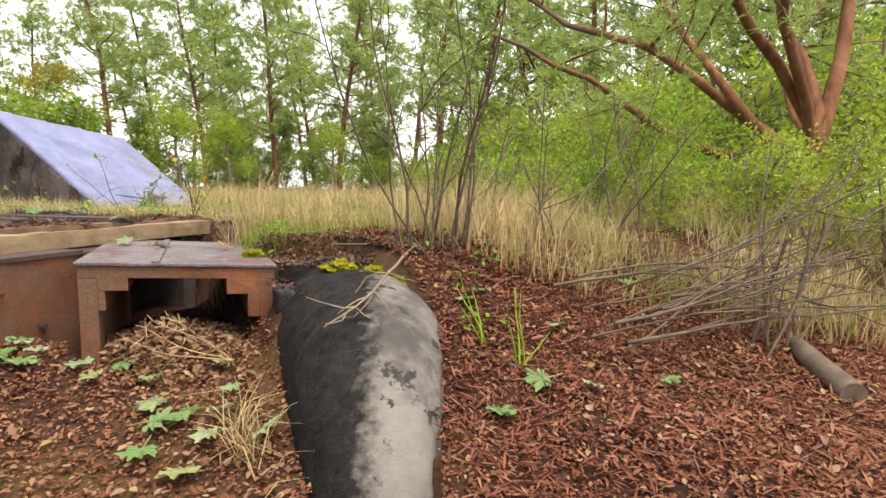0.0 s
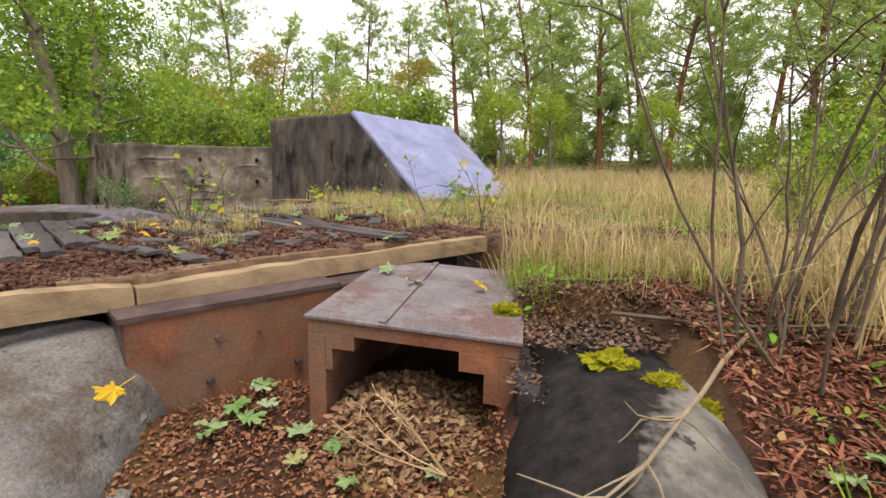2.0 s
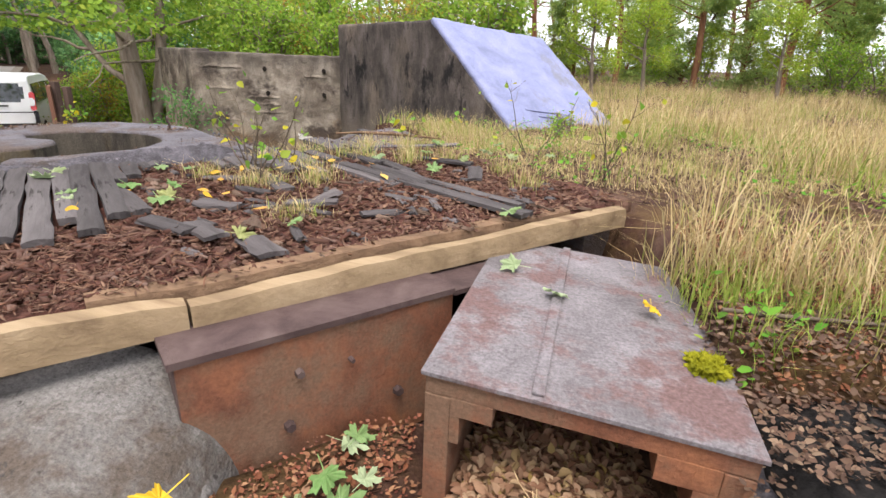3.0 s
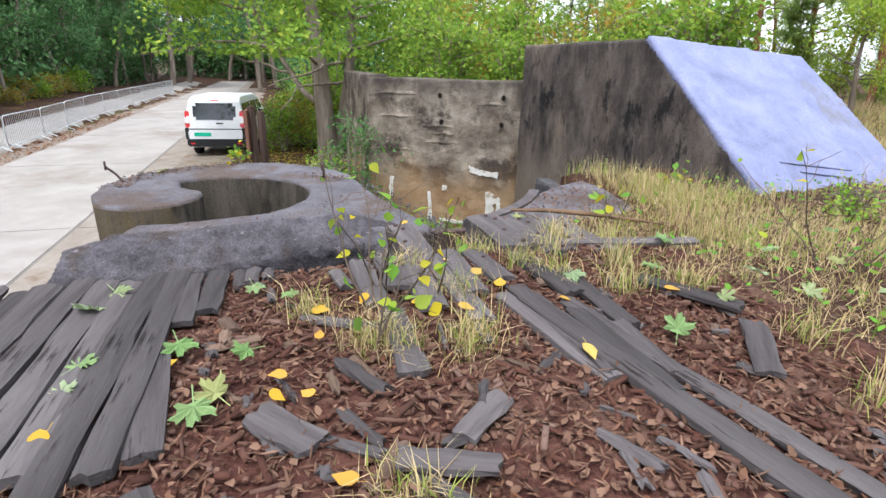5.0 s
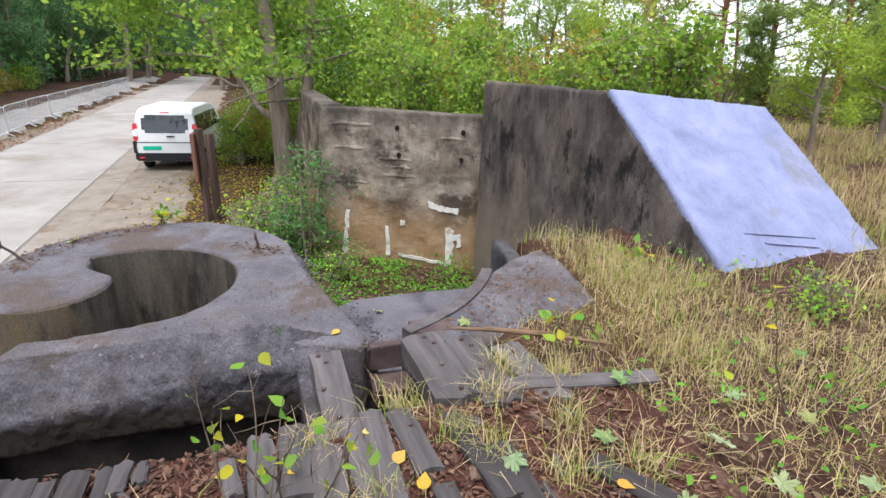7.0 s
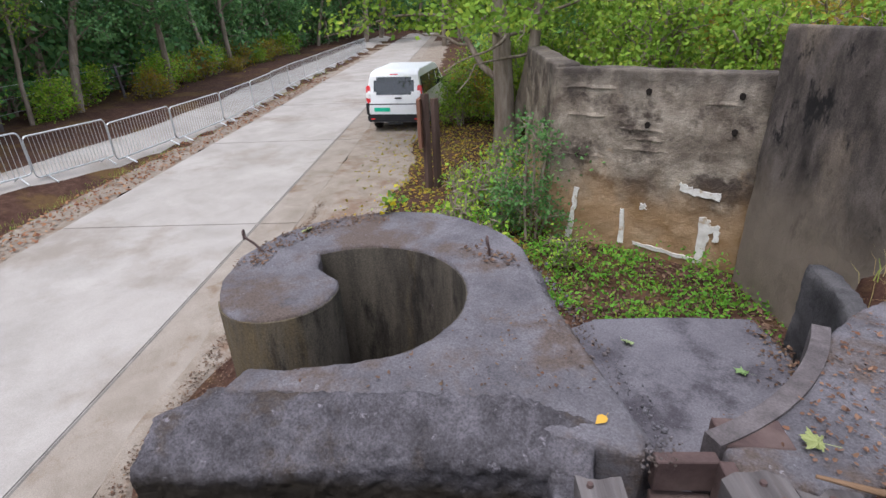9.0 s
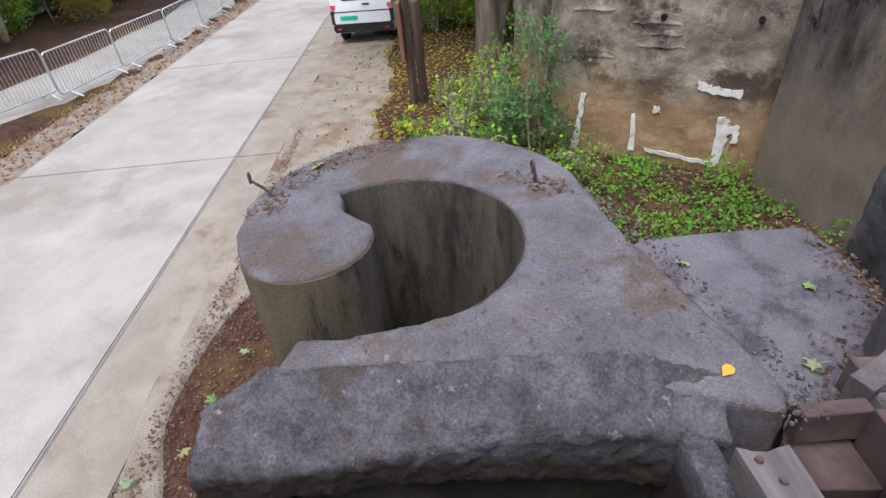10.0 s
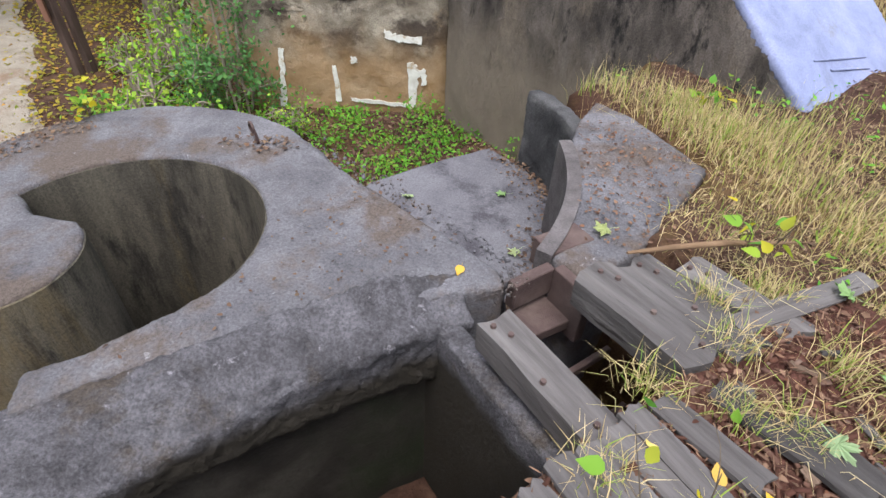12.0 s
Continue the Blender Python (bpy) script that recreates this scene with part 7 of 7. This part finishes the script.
sapling(0.89, 0.13, 1.98, 81, 4, 0.62, 18, 0.06)
sapling(0.76, 0.3, 1.98, 82, 3, 0.6, 12, 0.058)
sapling(0.98, 0.42, 1.98, 86, 2, 0.42, 8, 0.058)
sapling(1.49, 1.83, 1.97, 83, 3, 0.32, 18, 0.07, "green sapling beside the hatch timbers")
sapling(2.63, 1.75, 1.93, 84, 4, 0.75, 16, 0.055, "dark twiggy sapling with few leaves", (0.15, 0))
sapling(3.1, 0.9, 1.93, 85, 4, 0.6, 18, 0.055, "green sapling in the dry grass")
sapling(1.02, -0.1, 1.98, 87, 2, 0.4, 10, 0.06)
sapling(1.75, 3.75, 1.8, 88, 4, 0.3, 26, 0.07, "leafy green shoot before the sloped wing")
sapling(-2.55, 2.55, 1.86, 89, 6, 0.14, 46, 0.055, "blue-green herb growing on the concrete block")


# ---------------------------------------------------------------- fallen maple leaves
def maple_mesh():
    pts = []
    lobes = ((90, 1.0), (40, 0.92), (140, 0.92), (-15, 0.62), (195, 0.62))
    for a, l in sorted(lobes):
        for da, k_ in ((-20, 0.6), (-12, 0.84), (-6, 0.8), (0, 1.0), (6, 0.8), (12, 0.84), (20, 0.6)):
            pts.append((a + da, l * k_))
        pts.append((a + 25, 0.46))
    pts = [p for p in pts if p[0] < 228]
    verts = [(0, 0, 0.02)]
    for a, l in pts:
        verts.append((0.5 * l * math.cos(radians(a)), 0.5 * l * math.sin(radians(a)), 0.05 * l * l + 0.05 * math.sin(a * 0.21)))
    faces = [(0, i, i + 1) for i in range(1, len(verts) - 1)] + [(0, len(verts) - 1, 1)]
    n0 = len(verts)
    verts += [(-0.012, 0, 0.02), (0.012, 0, 0.02), (0.03, -0.5, 0.06), (0.05, -0.5, 0.06)]
    faces += [(n0, n0 + 1, n0 + 3, n0 + 2)]
    return verts, faces


mv, mf = maple_mesh()
birch = [(0, 0, 0.02)] + [(0.5 * w_ * (1 + 0.12 * (k_ % 2)), l_, 0.03 + 0.05 * w_) for k_, (w_, l_) in enumerate(((0.0, -0.5), (0.45, -0.42), (0.7, -0.22), (0.68, 0.0), (0.5, 0.2), (0.24, 0.4), (0.0, 0.62)))]
birch += [(-x, y, z * 0.8) for x, y, z in birch[6:1:-1]]
birch_faces = [(0, k_, k_ + 1) for k_ in range(1, len(birch) - 1)] + [(0, len(birch) - 1, 1)]
birch += [(-0.012, -0.5, 0.03), (0.012, -0.5, 0.03), (0.05, -0.85, 0.07), (0.03, -0.85, 0.07)]
birch_faces += [(len(birch) - 4, len(birch) - 3, len(birch) - 2, len(birch) - 1)]
leaf_meshes = []
for nm, mt in (("green", FALLEN_GREEN), ("yellow", FALLEN_YELLOW)):
    me = bpy.data.meshes.new("maple_leaf")
    me.from_pydata(mv, [], mf)
    me.materials.append(mt)
    leaf_meshes.append(me)
me = bpy.data.meshes.new("birch_leaf")
me.from_pydata(birch, [], birch_faces)
me.materials.append(FALLEN_YELLOW)
leaf_meshes.append(me)
r = np.random.default_rng(70)


def fallen(x, y, z, size, kind):
    ob = new("fallen_leaf", leaf_meshes[kind])
    ob.matrix_world = pose(x, y, z, r.normal(0, 13), r.normal(0, 13), r.uniform(0, 360)) @ Matrix.Diagonal((size, size, size, 1))
    lab = "pale green fallen maple leaf on the ground" if kind == 0 else "yellow fallen leaf on the ground"
    return tagged(ob, lab, "leaf", "fallen leaves")


for x, y in ((2.03, -1.46), (1.92, -1.74), (2.44, -1.75), (2.53, -1.99), (2.27, -1.71), (2.82, -1.93), (1.9, -1.37), (4.09, -2.25), (4.84, -2.13), (4.6, -1.95), (4.09, -3.02), (3.62, -2.95), (2.67, -2.45), (2.52, -2.18), (2.81, -2.16), (1.92, -1.79), (2.01, -1.5), (4.95, -2.67), (2.56, -2.6), (2.3, -1.9), (2.1, -1.62), (1.98, -1.62), (2.05, -1.7), (2.5, -2.3), (2.62, -2.3), (2.72, -2.32), (2.45, -2.45), (3.95, -2.3), (4.3, -2.6), (4.5, -3.1), (3.9, -2.9), (5.2, -2.3), (2.85, -2.5)):
    fallen(x, y, float(height(x, y)) + 0.05, r.uniform(0.13, 0.2), 0)
fallen(1.73, -1.98, 1.72, 0.15, 1)
for x, y in ((1.43, -1.01), (0.35, -0.66), (1.56, -0.81), (0.82, -0.56), (0.5, -0.43), (2.46, -0.39), (0.36, 0.03), (0.55, 0.05), (0.72, -0.35), (0.45, -0.76), (0.01, -0.41), (-0.06, -0.28), (0.82, -0.63), (2.25, 1.31), (1.49, 0.84), (1.81, 1.12), (2.43, 1.16), (1.82, 1.59), (2.61, 1.66), (2.68, 2.3), (2.3, 1.7), (2.1, 0.9), (2.75, 1.3), (1.95, 0.5)):
    fallen(x, y, max(2.02, float(height(x, y)) + 0.06), r.uniform(0.11, 0.17), 0)
for x, y in ((1.33, -0.64), (0.56, -0.52), (0.85, -0.15), (0.9, -0.4), (0.97, -0.48), (1.04, -0.43), (0.78, 0.42), (0.73, 0.0), (1.09, 0.66), (1.23, 0.59), (1.52, 0.57), (1.01, 0.25), (0.9, 0.73), (0.81, 0.17), (1.2, 0.3), (1.7, 0.2), (0.6, -0.9), (1.9, 0.9)):
    fallen(x, y, 2.015, r.uniform(0.045, 0.075), 2)
for x, y, z, k_ in ((-2.72, 1.83, 1.875, 0), (-0.46, 3.1, 1.17, 0), (0.17, 1.55, 1.875, 2), (0.86, 1.98, 1.91, 0), (2.65, -0.95, 1.87, 0), (3.0, -1.0, 1.87, 1), (2.5, -0.75, 1.89, 0), (0.3, 3.3, 1.17, 0), (0.45, 2.6, 1.17, 0), (-3.2, 0.6, 0.1, 0), (-3.5, 1.1, 0.08, 0), (-2.9, 0.2, 0.12, 0), (-3.0, -0.2, 0.1, 0), (-3.1, 1.0, 0.1, 1), (-2.6, -0.3, 0.14, 0), (-3.7, 1.6, 0.08, 0)):
    fallen(x, y, z, (0.15, 0.12, 0.06)[k_], k_)
n = 420
a_ = r.uniform(135, 222, n)
d_ = r.uniform(0.82, 1.06, n)
litter("block_debris", -1.76 + d_ * np.cos(np.radians(a_)), 1.81 + d_ * np.sin(np.radians(a_)), np.full(n, 1.868), 0.026, DARK_LITTER, "dark plant crumbs on the concrete block", 71)
litter("eye_debris", r.normal(-1.25, 0.13, 70), r.normal(2.47, 0.06, 70), np.full(70, 1.868), 0.034, DARK_LITTER, "dry plant remains round the iron eye", 72)

r = np.random.default_rng(99)
n = 420
line_ = np.array([(-0.95, 2.6), (-0.6, 2.35), (-0.2, 2.06), (0.2, 1.8), (0.42, 1.62), (0.42, 1.5)])
t_ = r.uniform(0, 5, n)
k_ = np.minimum(t_.astype(int), 4)
p_ = line_[k_] + (line_[k_ + 1] - line_[k_]) * (t_ - k_)[:, None] + r.normal(0, 0.035, (n, 2))
w_ = r.uniform(0.004, 0.016, n) * (0.5 + r.random(n) ** 3)
c_ = np.column_stack([p_, np.full(n, 1.858)])
d1, d2 = unit(n, r), unit(n, r)
d2 = np.cross(d1, d2)
d3 = np.cross(d1, d2)
w_ = w_[:, None]
v = np.stack([c_ + w_ * d1, c_ + w_ * d2, c_ - w_ * d1 * 0.8, c_ - w_ * d2, c_ + w_ * d3 * 0.8, c_ - w_ * d3 * 0.8], 1).reshape(-1, 3)
k_ = np.arange(n)[:, None] * 6
f = np.concatenate([k_ + np.array(q) for q in ((0, 1, 4), (1, 2, 4), (2, 3, 4), (3, 0, 4), (1, 0, 5), (2, 1, 5), (3, 2, 5), (0, 3, 5))], 0)
tagged(np_mesh("concrete_crumbs", v, f, CONCRETE), "crumbs of grey concrete along the broken edge", "rubble", kind="stuff")

# stones, a dry weed stalk and grass lying in front of the tunnel
def stone(x, y, sx, sy, sz, turn, mat, label):
    bm = bmesh.new()
    bmesh.ops.create_icosphere(bm, subdivisions=3, radius=1.0)
    for q in bm.verts:
        k_ = 1 + 0.3 * noise.noise(q.co * 1.6 + Vector((x * 9, y * 7, 0))) + 0.08 * noise.noise(q.co * 6)
        q.co = Vector((q.co.x * sx, q.co.y * sy, q.co.z * sz)) * k_
    ob = part("stone", bm, mat, None, "", smooth=True)
    ob.matrix_world = pose(x, y, float(height(x, y)) + sz * 0.5, 4, -5, turn)
    return tagged(ob, label, "stone", "stones before the tunnel")


PALE_STONE = material("pale_stone", [(0.3, 0.28, 0.25), (0.42, 0.4, 0.36), (0.5, 0.48, 0.44)], 9, 0.9, 0.6, 50, speckle=0.3)
stone(2.18, -2.62, 0.085, 0.045, 0.022, -20, PALE_STONE, "flat pale grey stone lying among dead leaves")
stone(2.5, -2.12, 0.06, 0.035, 0.018, 15, CHEEK_WEST, "small grey stone lying among dead leaves")
stone(1.62, -1.75, 0.06, 0.045, 0.03, 40, CHEEK_WEST, "rough grey concrete lump beside the steel sill")
stone(1.75, -2.05, 0.05, 0.04, 0.025, 80, CHEEK_WEST, "rough grey concrete lump beside the cheek")
r = np.random.default_rng(95)
STRAW = material("dry_straw", [(0.3, 0.2, 0.11), (0.48, 0.35, 0.2)], 9, 0.85, 0.2, 40, per=("island", 0.3))
for base_, dirs in (((2.85, -1.95), ((-0.6, 0.35, 0.5), (-0.8, 0.3, 0.3), (-0.5, 0.5, 0.75), (-0.9, 0.1, 0.25))),):
    s = Soup()
    for d_ in dirs:
        st = bent((base_[0], base_[1], 1.42), d_, r.uniform(0.35, 0.55), r, 7, 0.08, 0.02)
        s.tube(st, np.linspace(0.004, 0.0018, 8), 5)
        for k_ in range(12):
            j = r.integers(4, 8)
            tw = bent(st[j], (st[j] - st[j - 1]) * 8 + r.normal(0, 0.5, 3), 0.05, r, 3, 0.1)
            s.tube(tw, [0.002, 0.002, 0.0025, 0.001], 4)
    tagged(s.make("dry_weed", STRAW), "dry weed stalk leaning into the tunnel mouth", "weed")
xy_ = np.array((2.78, -2.5)) + r.normal(0, 0.035, (70, 2)) * (1.0, 3.0)
blades("dry_tuft", xy_, 0.3, 0.003, DRY_GRASS, "flattened dry grass tuft among the leaves", 1.3, seed=96)
for base_, n_ in (((3.86, -2.55), 5), ((3.9, -2.75), 4)):
    s = Soup()
    for k_ in range(n_):
        st = bent((base_[0] + r.normal(0, 0.03), base_[1] + r.normal(0, 0.03), float(height(*base_)) - 0.02), (r.normal(-0.15, 0.2), r.normal(0, 0.2), 1), r.uniform(0.22, 0.4), r, 6, 0.12)
        s.tube(st, np.linspace(0.006, 0.002, 7), 5)
    tagged(s.make("green_shoot", HERB), "leafless bright green broom shoots beside the cheek", "shoot", "green shoots")



# ---------------------------------------------------------------- van
def van(place, forward):
    thing = empty("van", (0, 0, 0))
    prof = [(0.05, 0.42), (0.0, 0.6), (0.0, 1.02), (0.05, 1.3), (0.2, 1.8), (0.34, 1.9), (0.7, 1.945), (2.6, 1.945), (3.1, 1.86), (3.75, 1.3), (3.95, 1.2), (4.65, 1.02), (4.82, 0.85), (4.85, 0.45), (4.7, 0.3), (0.3, 0.3)]

    def half(z):
        return 0.93 - 0.17 * max(0.0, (z - 1.0) / 0.95) ** 1.5 - (0.03 if z < 0.5 else 0)

    bm = bmesh.new()
    left = [bm.verts.new((-half(z), y, z)) for y, z in prof]
    right = [bm.verts.new((half(z), y, z)) for y, z in prof]
    n = len(prof)
    bm.faces.new(left)
    bm.faces.new(right[::-1])
    for i in range(n):
        j = (i + 1) % n
        bm.faces.new((left[i], left[j], right[j], right[i]))
    bmesh.ops.recalc_face_normals(bm, faces=bm.faces[:])
    bmesh.ops.bevel(bm, geom=[e for e in bm.edges if e.calc_face_angle(0) > 0.5], offset=0.05, segments=3, affect='EDGES', profile=0.6)
    part("body", bm, VAN_WHITE, thing, smooth=True)

    def slab(name, y, z0, z1, x0, x1, mat, thick=0.02, slope=0.0, label="", bevel=0.05, parent=thing):
        own = bmesh.new()
        pts = [(x0, z0), (x1, z0), (x1, z1), (x0, z1)]
        lo_ = [own.verts.new((x, y + slope * (z - z0), z)) for x, z in pts]
        hi_ = [own.verts.new((x, y + slope * (z - z0) - thick, z)) for x, z in pts]
        own.faces.new(lo_)
        own.faces.new(hi_[::-1])
        for i in range(4):
            j = (i + 1) % 4
            own.faces.new((lo_[i], hi_[i], hi_[j], lo_[j]))
        bmesh.ops.recalc_face_normals(own, faces=own.faces[:])
        ed = [e for e in own.edges if abs(e.verts[0].co.x - e.verts[1].co.x) < 1e-6 and abs(e.verts[0].co.z - e.verts[1].co.z) < 1e-6]
        if bevel:
            bmesh.ops.bevel(own, geom=ed, offset=bevel, segments=4, affect='EDGES')
        return part(name, own, mat, parent, label)

    slab("rear_window", 0.045, 1.22, 1.74, -0.66, 0.66, GLASS_DARK, 0.02, 0.29, "dark tinted rear window", 0.09)
    slab("bumper", 0.03, 0.38, 0.62, -0.9, 0.9, VAN_BLACK, 0.07, 0, "black plastic bumper", 0.04)
    slab("bumper_top", 0.02, 0.62, 0.9, -0.84, 0.84, VAN_WHITE, 0.045, 0, "", 0.03)
    slab("bumper_corner", 0.035, 0.6, 0.98, -0.93, -0.82, VAN_BLACK, 0.06, 0, "black plastic bumper corner", 0.02)
    slab("bumper_corner", 0.035, 0.6, 0.98, 0.82, 0.93, VAN_BLACK, 0.06, 0, "black plastic bumper corner", 0.02)
    slab("door_gap", 0.01, 0.92, 0.95, -0.82, 0.82, VAN_BLACK, 0.018, 0, "", 0)
    slab("number_plate", -0.02, 0.71, 0.83, -0.66, -0.14, PLATE_GREEN, 0.02, 0, "green number plate with unreadable dark marks", 0.01)
    slab("door_handle", 0.01, 1.1, 1.14, 0.04, 0.26, VAN_BLACK, 0.04, 0.1, "black door handle", 0.01)
    for sx in (-1, 1):
        lamp = slab("tail_light", 0.05, 0.98, 1.5, sx * 0.84 - 0.07, sx * 0.84 + 0.07, RED_LENS, 0.06, 0.2, "tall red tail light", 0.03)
        slab("clear_section", -0.005, 1.14, 1.3, sx * 0.84 - 0.06, sx * 0.84 + 0.06, CLEAR_LENS, 0.02, 0.2, "clear lamp section", 0.01, lamp)
        slab("reflector", -0.05, 0.46, 0.5, sx * 0.72 - 0.07, sx * 0.72 + 0.07, RED_LENS, 0.02, 0, "", 0.01)
        side = []
        for y0, y1 in ((0.4, 1.5), (1.6, 2.5), (2.6, 3.3)):
            own = bmesh.new()
            zt = 1.72 if y1 < 3 else 1.7
            a = [own.verts.new((sx * (half(z) + 0.006), y, z)) for y, z in ((y0, 1.2), (y1 + (0.25 if y1 > 3 else 0), 1.2), (y1 - (0.15 if y1 > 3 else 0), zt), (y0, zt))]
            b = [own.verts.new((q.co.x - sx * 0.03, q.co.y, q.co.z)) for q in a]
            own.faces.new(a)
            own.faces.new(b[::-1])
            for i in range(4):
                own.faces.new((a[i], b[i], b[(i + 1) % 4], a[(i + 1) % 4]))
            bmesh.ops.recalc_face_normals(own, faces=own.faces[:])
            part("side_window", own, GLASS_DARK, thing, "dark tinted side window")
        part("mirror", box_bm(0.2, 0.14, 0.22, (sx * 1.03, 3.25, 1.22), 0.04), VAN_BLACK, thing, "black door mirror")
        for y in (0.85, 3.85):
            own = bmesh.new()
            bmesh.ops.create_cone(own, cap_ends=True, segments=28, radius1=0.33, radius2=0.33, depth=0.2)
            bmesh.ops.bevel(own, geom=[e for e in own.edges if len(e.link_faces) == 2 and e.calc_face_angle(0) > 1], offset=0.04, segments=2, affect='EDGES')
            bmesh.ops.rotate(own, verts=own.verts, matrix=Matrix.Rotation(radians(90), 3, 'Y'))
            bmesh.ops.translate(own, verts=own.verts, vec=(sx * 0.82, y, 0.33))
            wheel = part("wheel", own, TYRE, thing, "black tyre")
            own = bmesh.new()
            bmesh.ops.create_cone(own, cap_ends=True, segments=20, radius1=0.2, radius2=0.18, depth=0.02)
            bmesh.ops.rotate(own, verts=own.verts, matrix=Matrix.Rotation(radians(90), 3, 'Y'))
            bmesh.ops.translate(own, verts=own.verts, vec=(sx * 0.925, y, 0.33))
            part("rim", own, GALV, wheel, "grey wheel rim")
    slab("brake_light", 0.235, 1.8, 1.83, -0.13, 0.13, RED_LENS, 0.03, 0.3, "red brake light over the window", 0.005)
    part("tow_bar", box_bm(0.5, 0.08, 0.06, (0, 0.0, 0.33), 0.01), VAN_BLACK, thing)
    thing.matrix_world = pose(*place, 0, 0, forward) @ Matrix.Scale(0.945, 4)
    return tagged(thing, "white delivery van parked at the road side", "van")


van((-11.6, 9.92, 0.0), math.degrees(math.atan2(0.82, -0.58)) - 90)


# ---------------------------------------------------------------- crowd barriers
def barrier():
    L_, H = 2.8, 1.08
    thing = empty("crowd_barrier")
    s = Soup()
    loop = []
    for cx, cz, a0 in ((0.12, H - 0.12, 180), (L_ - 0.12, H - 0.12, 90), (L_ - 0.12, 0.27, 0), (0.12, 0.27, -90)):
        for k_ in range(5):
            w = radians(a0 - 22.5 * k_)
            loop.append((cx + 0.12 * math.cos(w), 0, cz + 0.12 * math.sin(w)))
    loop.append(loop[0])
    s.tube(loop, [0.019] * len(loop), 8)
    s.make("frame", GALV, thing, smooth=True)
    vt, ft = tube_arrays([(0, 0, 0.16), (0, 0, 0.6), (0, 0, H - 0.01)], [0.007] * 3, 6)
    first = np_mesh("bar", vt, ft, GALV, thing, smooth=True)
    n = 20
    for k_ in range(n):
        x = 0.12 + (L_ - 0.24) * (k_ + 0.5) / n
        if k_ == 0:
            ob = first
        else:
            ob = new("bar", first.data)
            ob.parent = thing
        ob.location = (x, 0, 0)
    for x in (0.35, L_ - 0.35):
        s = Soup()
        s.tube([(x, -0.3, 0.01), (x, -0.12, 0.1), (x, 0, 0.16), (x, 0.12, 0.1), (x, 0.3, 0.01)], [0.02, 0.018, 0.018, 0.018, 0.02], 6)
        s.make("foot", GALV, thing)
    return tagged(thing, "galvanised steel crowd barrier standing beside the road", "barrier", "row of crowd barriers")


nodes_ = BARRIER_LINE
proto = barrier()
for k_ in range(len(nodes_) - 1):
    a, b = uv(*nodes_[k_]), uv(*nodes_[k_ + 1])
    d = b - a
    m = pose(a.x, a.y, float(height((a.x + b.x) / 2, (a.y + b.y) / 2)) + 0.01, 0, 0, math.degrees(math.atan2(d.y, d.x)))
    ob = proto if k_ == 0 else copy_thing(proto, m)
    ob.matrix_world = m
    ob.scale = (d.length / 2.84, 1, 1)

# old wire fence beyond the path
fence = empty("wire_fence")
tagged(fence, "old wire fence with pale posts before the wood", "fence")
for k_ in range(12):
    p = uv(-14.6, -1 + 3.4 * k_)
    h0 = float(height(p.x, p.y))
    bm = box_bm(0.1, 0.1, 1.5, (p.x, p.y, h0 + 0.72), 0.012, rot=Matrix.Rotation(0.03 * ((k_ * 7) % 5 - 2), 4, 'X'))
    part("post", bm, CONCRETE, fence)
for z_ in (0.5, 0.95, 1.35):
    s = Soup()
    s.tube([uv(-14.6, -1 + 3.4 * k_, float(height(*uv(-14.6, -1 + 3.4 * k_)[:2])) + z_) for k_ in range(12)], [0.006] * 12, 4)
    s.make("wire", GALV, fence)

# ---------------------------------------------------------------- signboard seen edge-on
sign = empty("signboard")
tagged(sign, "dark tarred wooden signboard on two posts beside the road", "signboard")
SP = Vector((-6.69, 6.77, 0.05))
ax = Vector((0.63, 0.78, 0))
for k_, (off, top_) in enumerate(((Vector((0, 0, 0)), 1.95), (Vector((0.1, 0.16, 0)), 1.85))):
    part("post", box_bm(0.11, 0.13, top_, (SP.x + off.x, SP.y + off.y, SP.z + top_ / 2), 0.012, rot=None), DARK_WOOD, sign)
BROWN_BOARD = material("brown_board", [(0.12, 0.06, 0.04), (0.2, 0.1, 0.07)], 6, 0.85, 0.4, 30, stretch=(1, 1, 0.2))
part("board", box_bm(0.07, 0.5, 0.95, (SP.x - 0.09, SP.y - 0.04, SP.z + 1.4), 0.01, rot=Matrix.Rotation(radians(38), 4, 'Z')), BROWN_BOARD, sign, "brown weathered board")
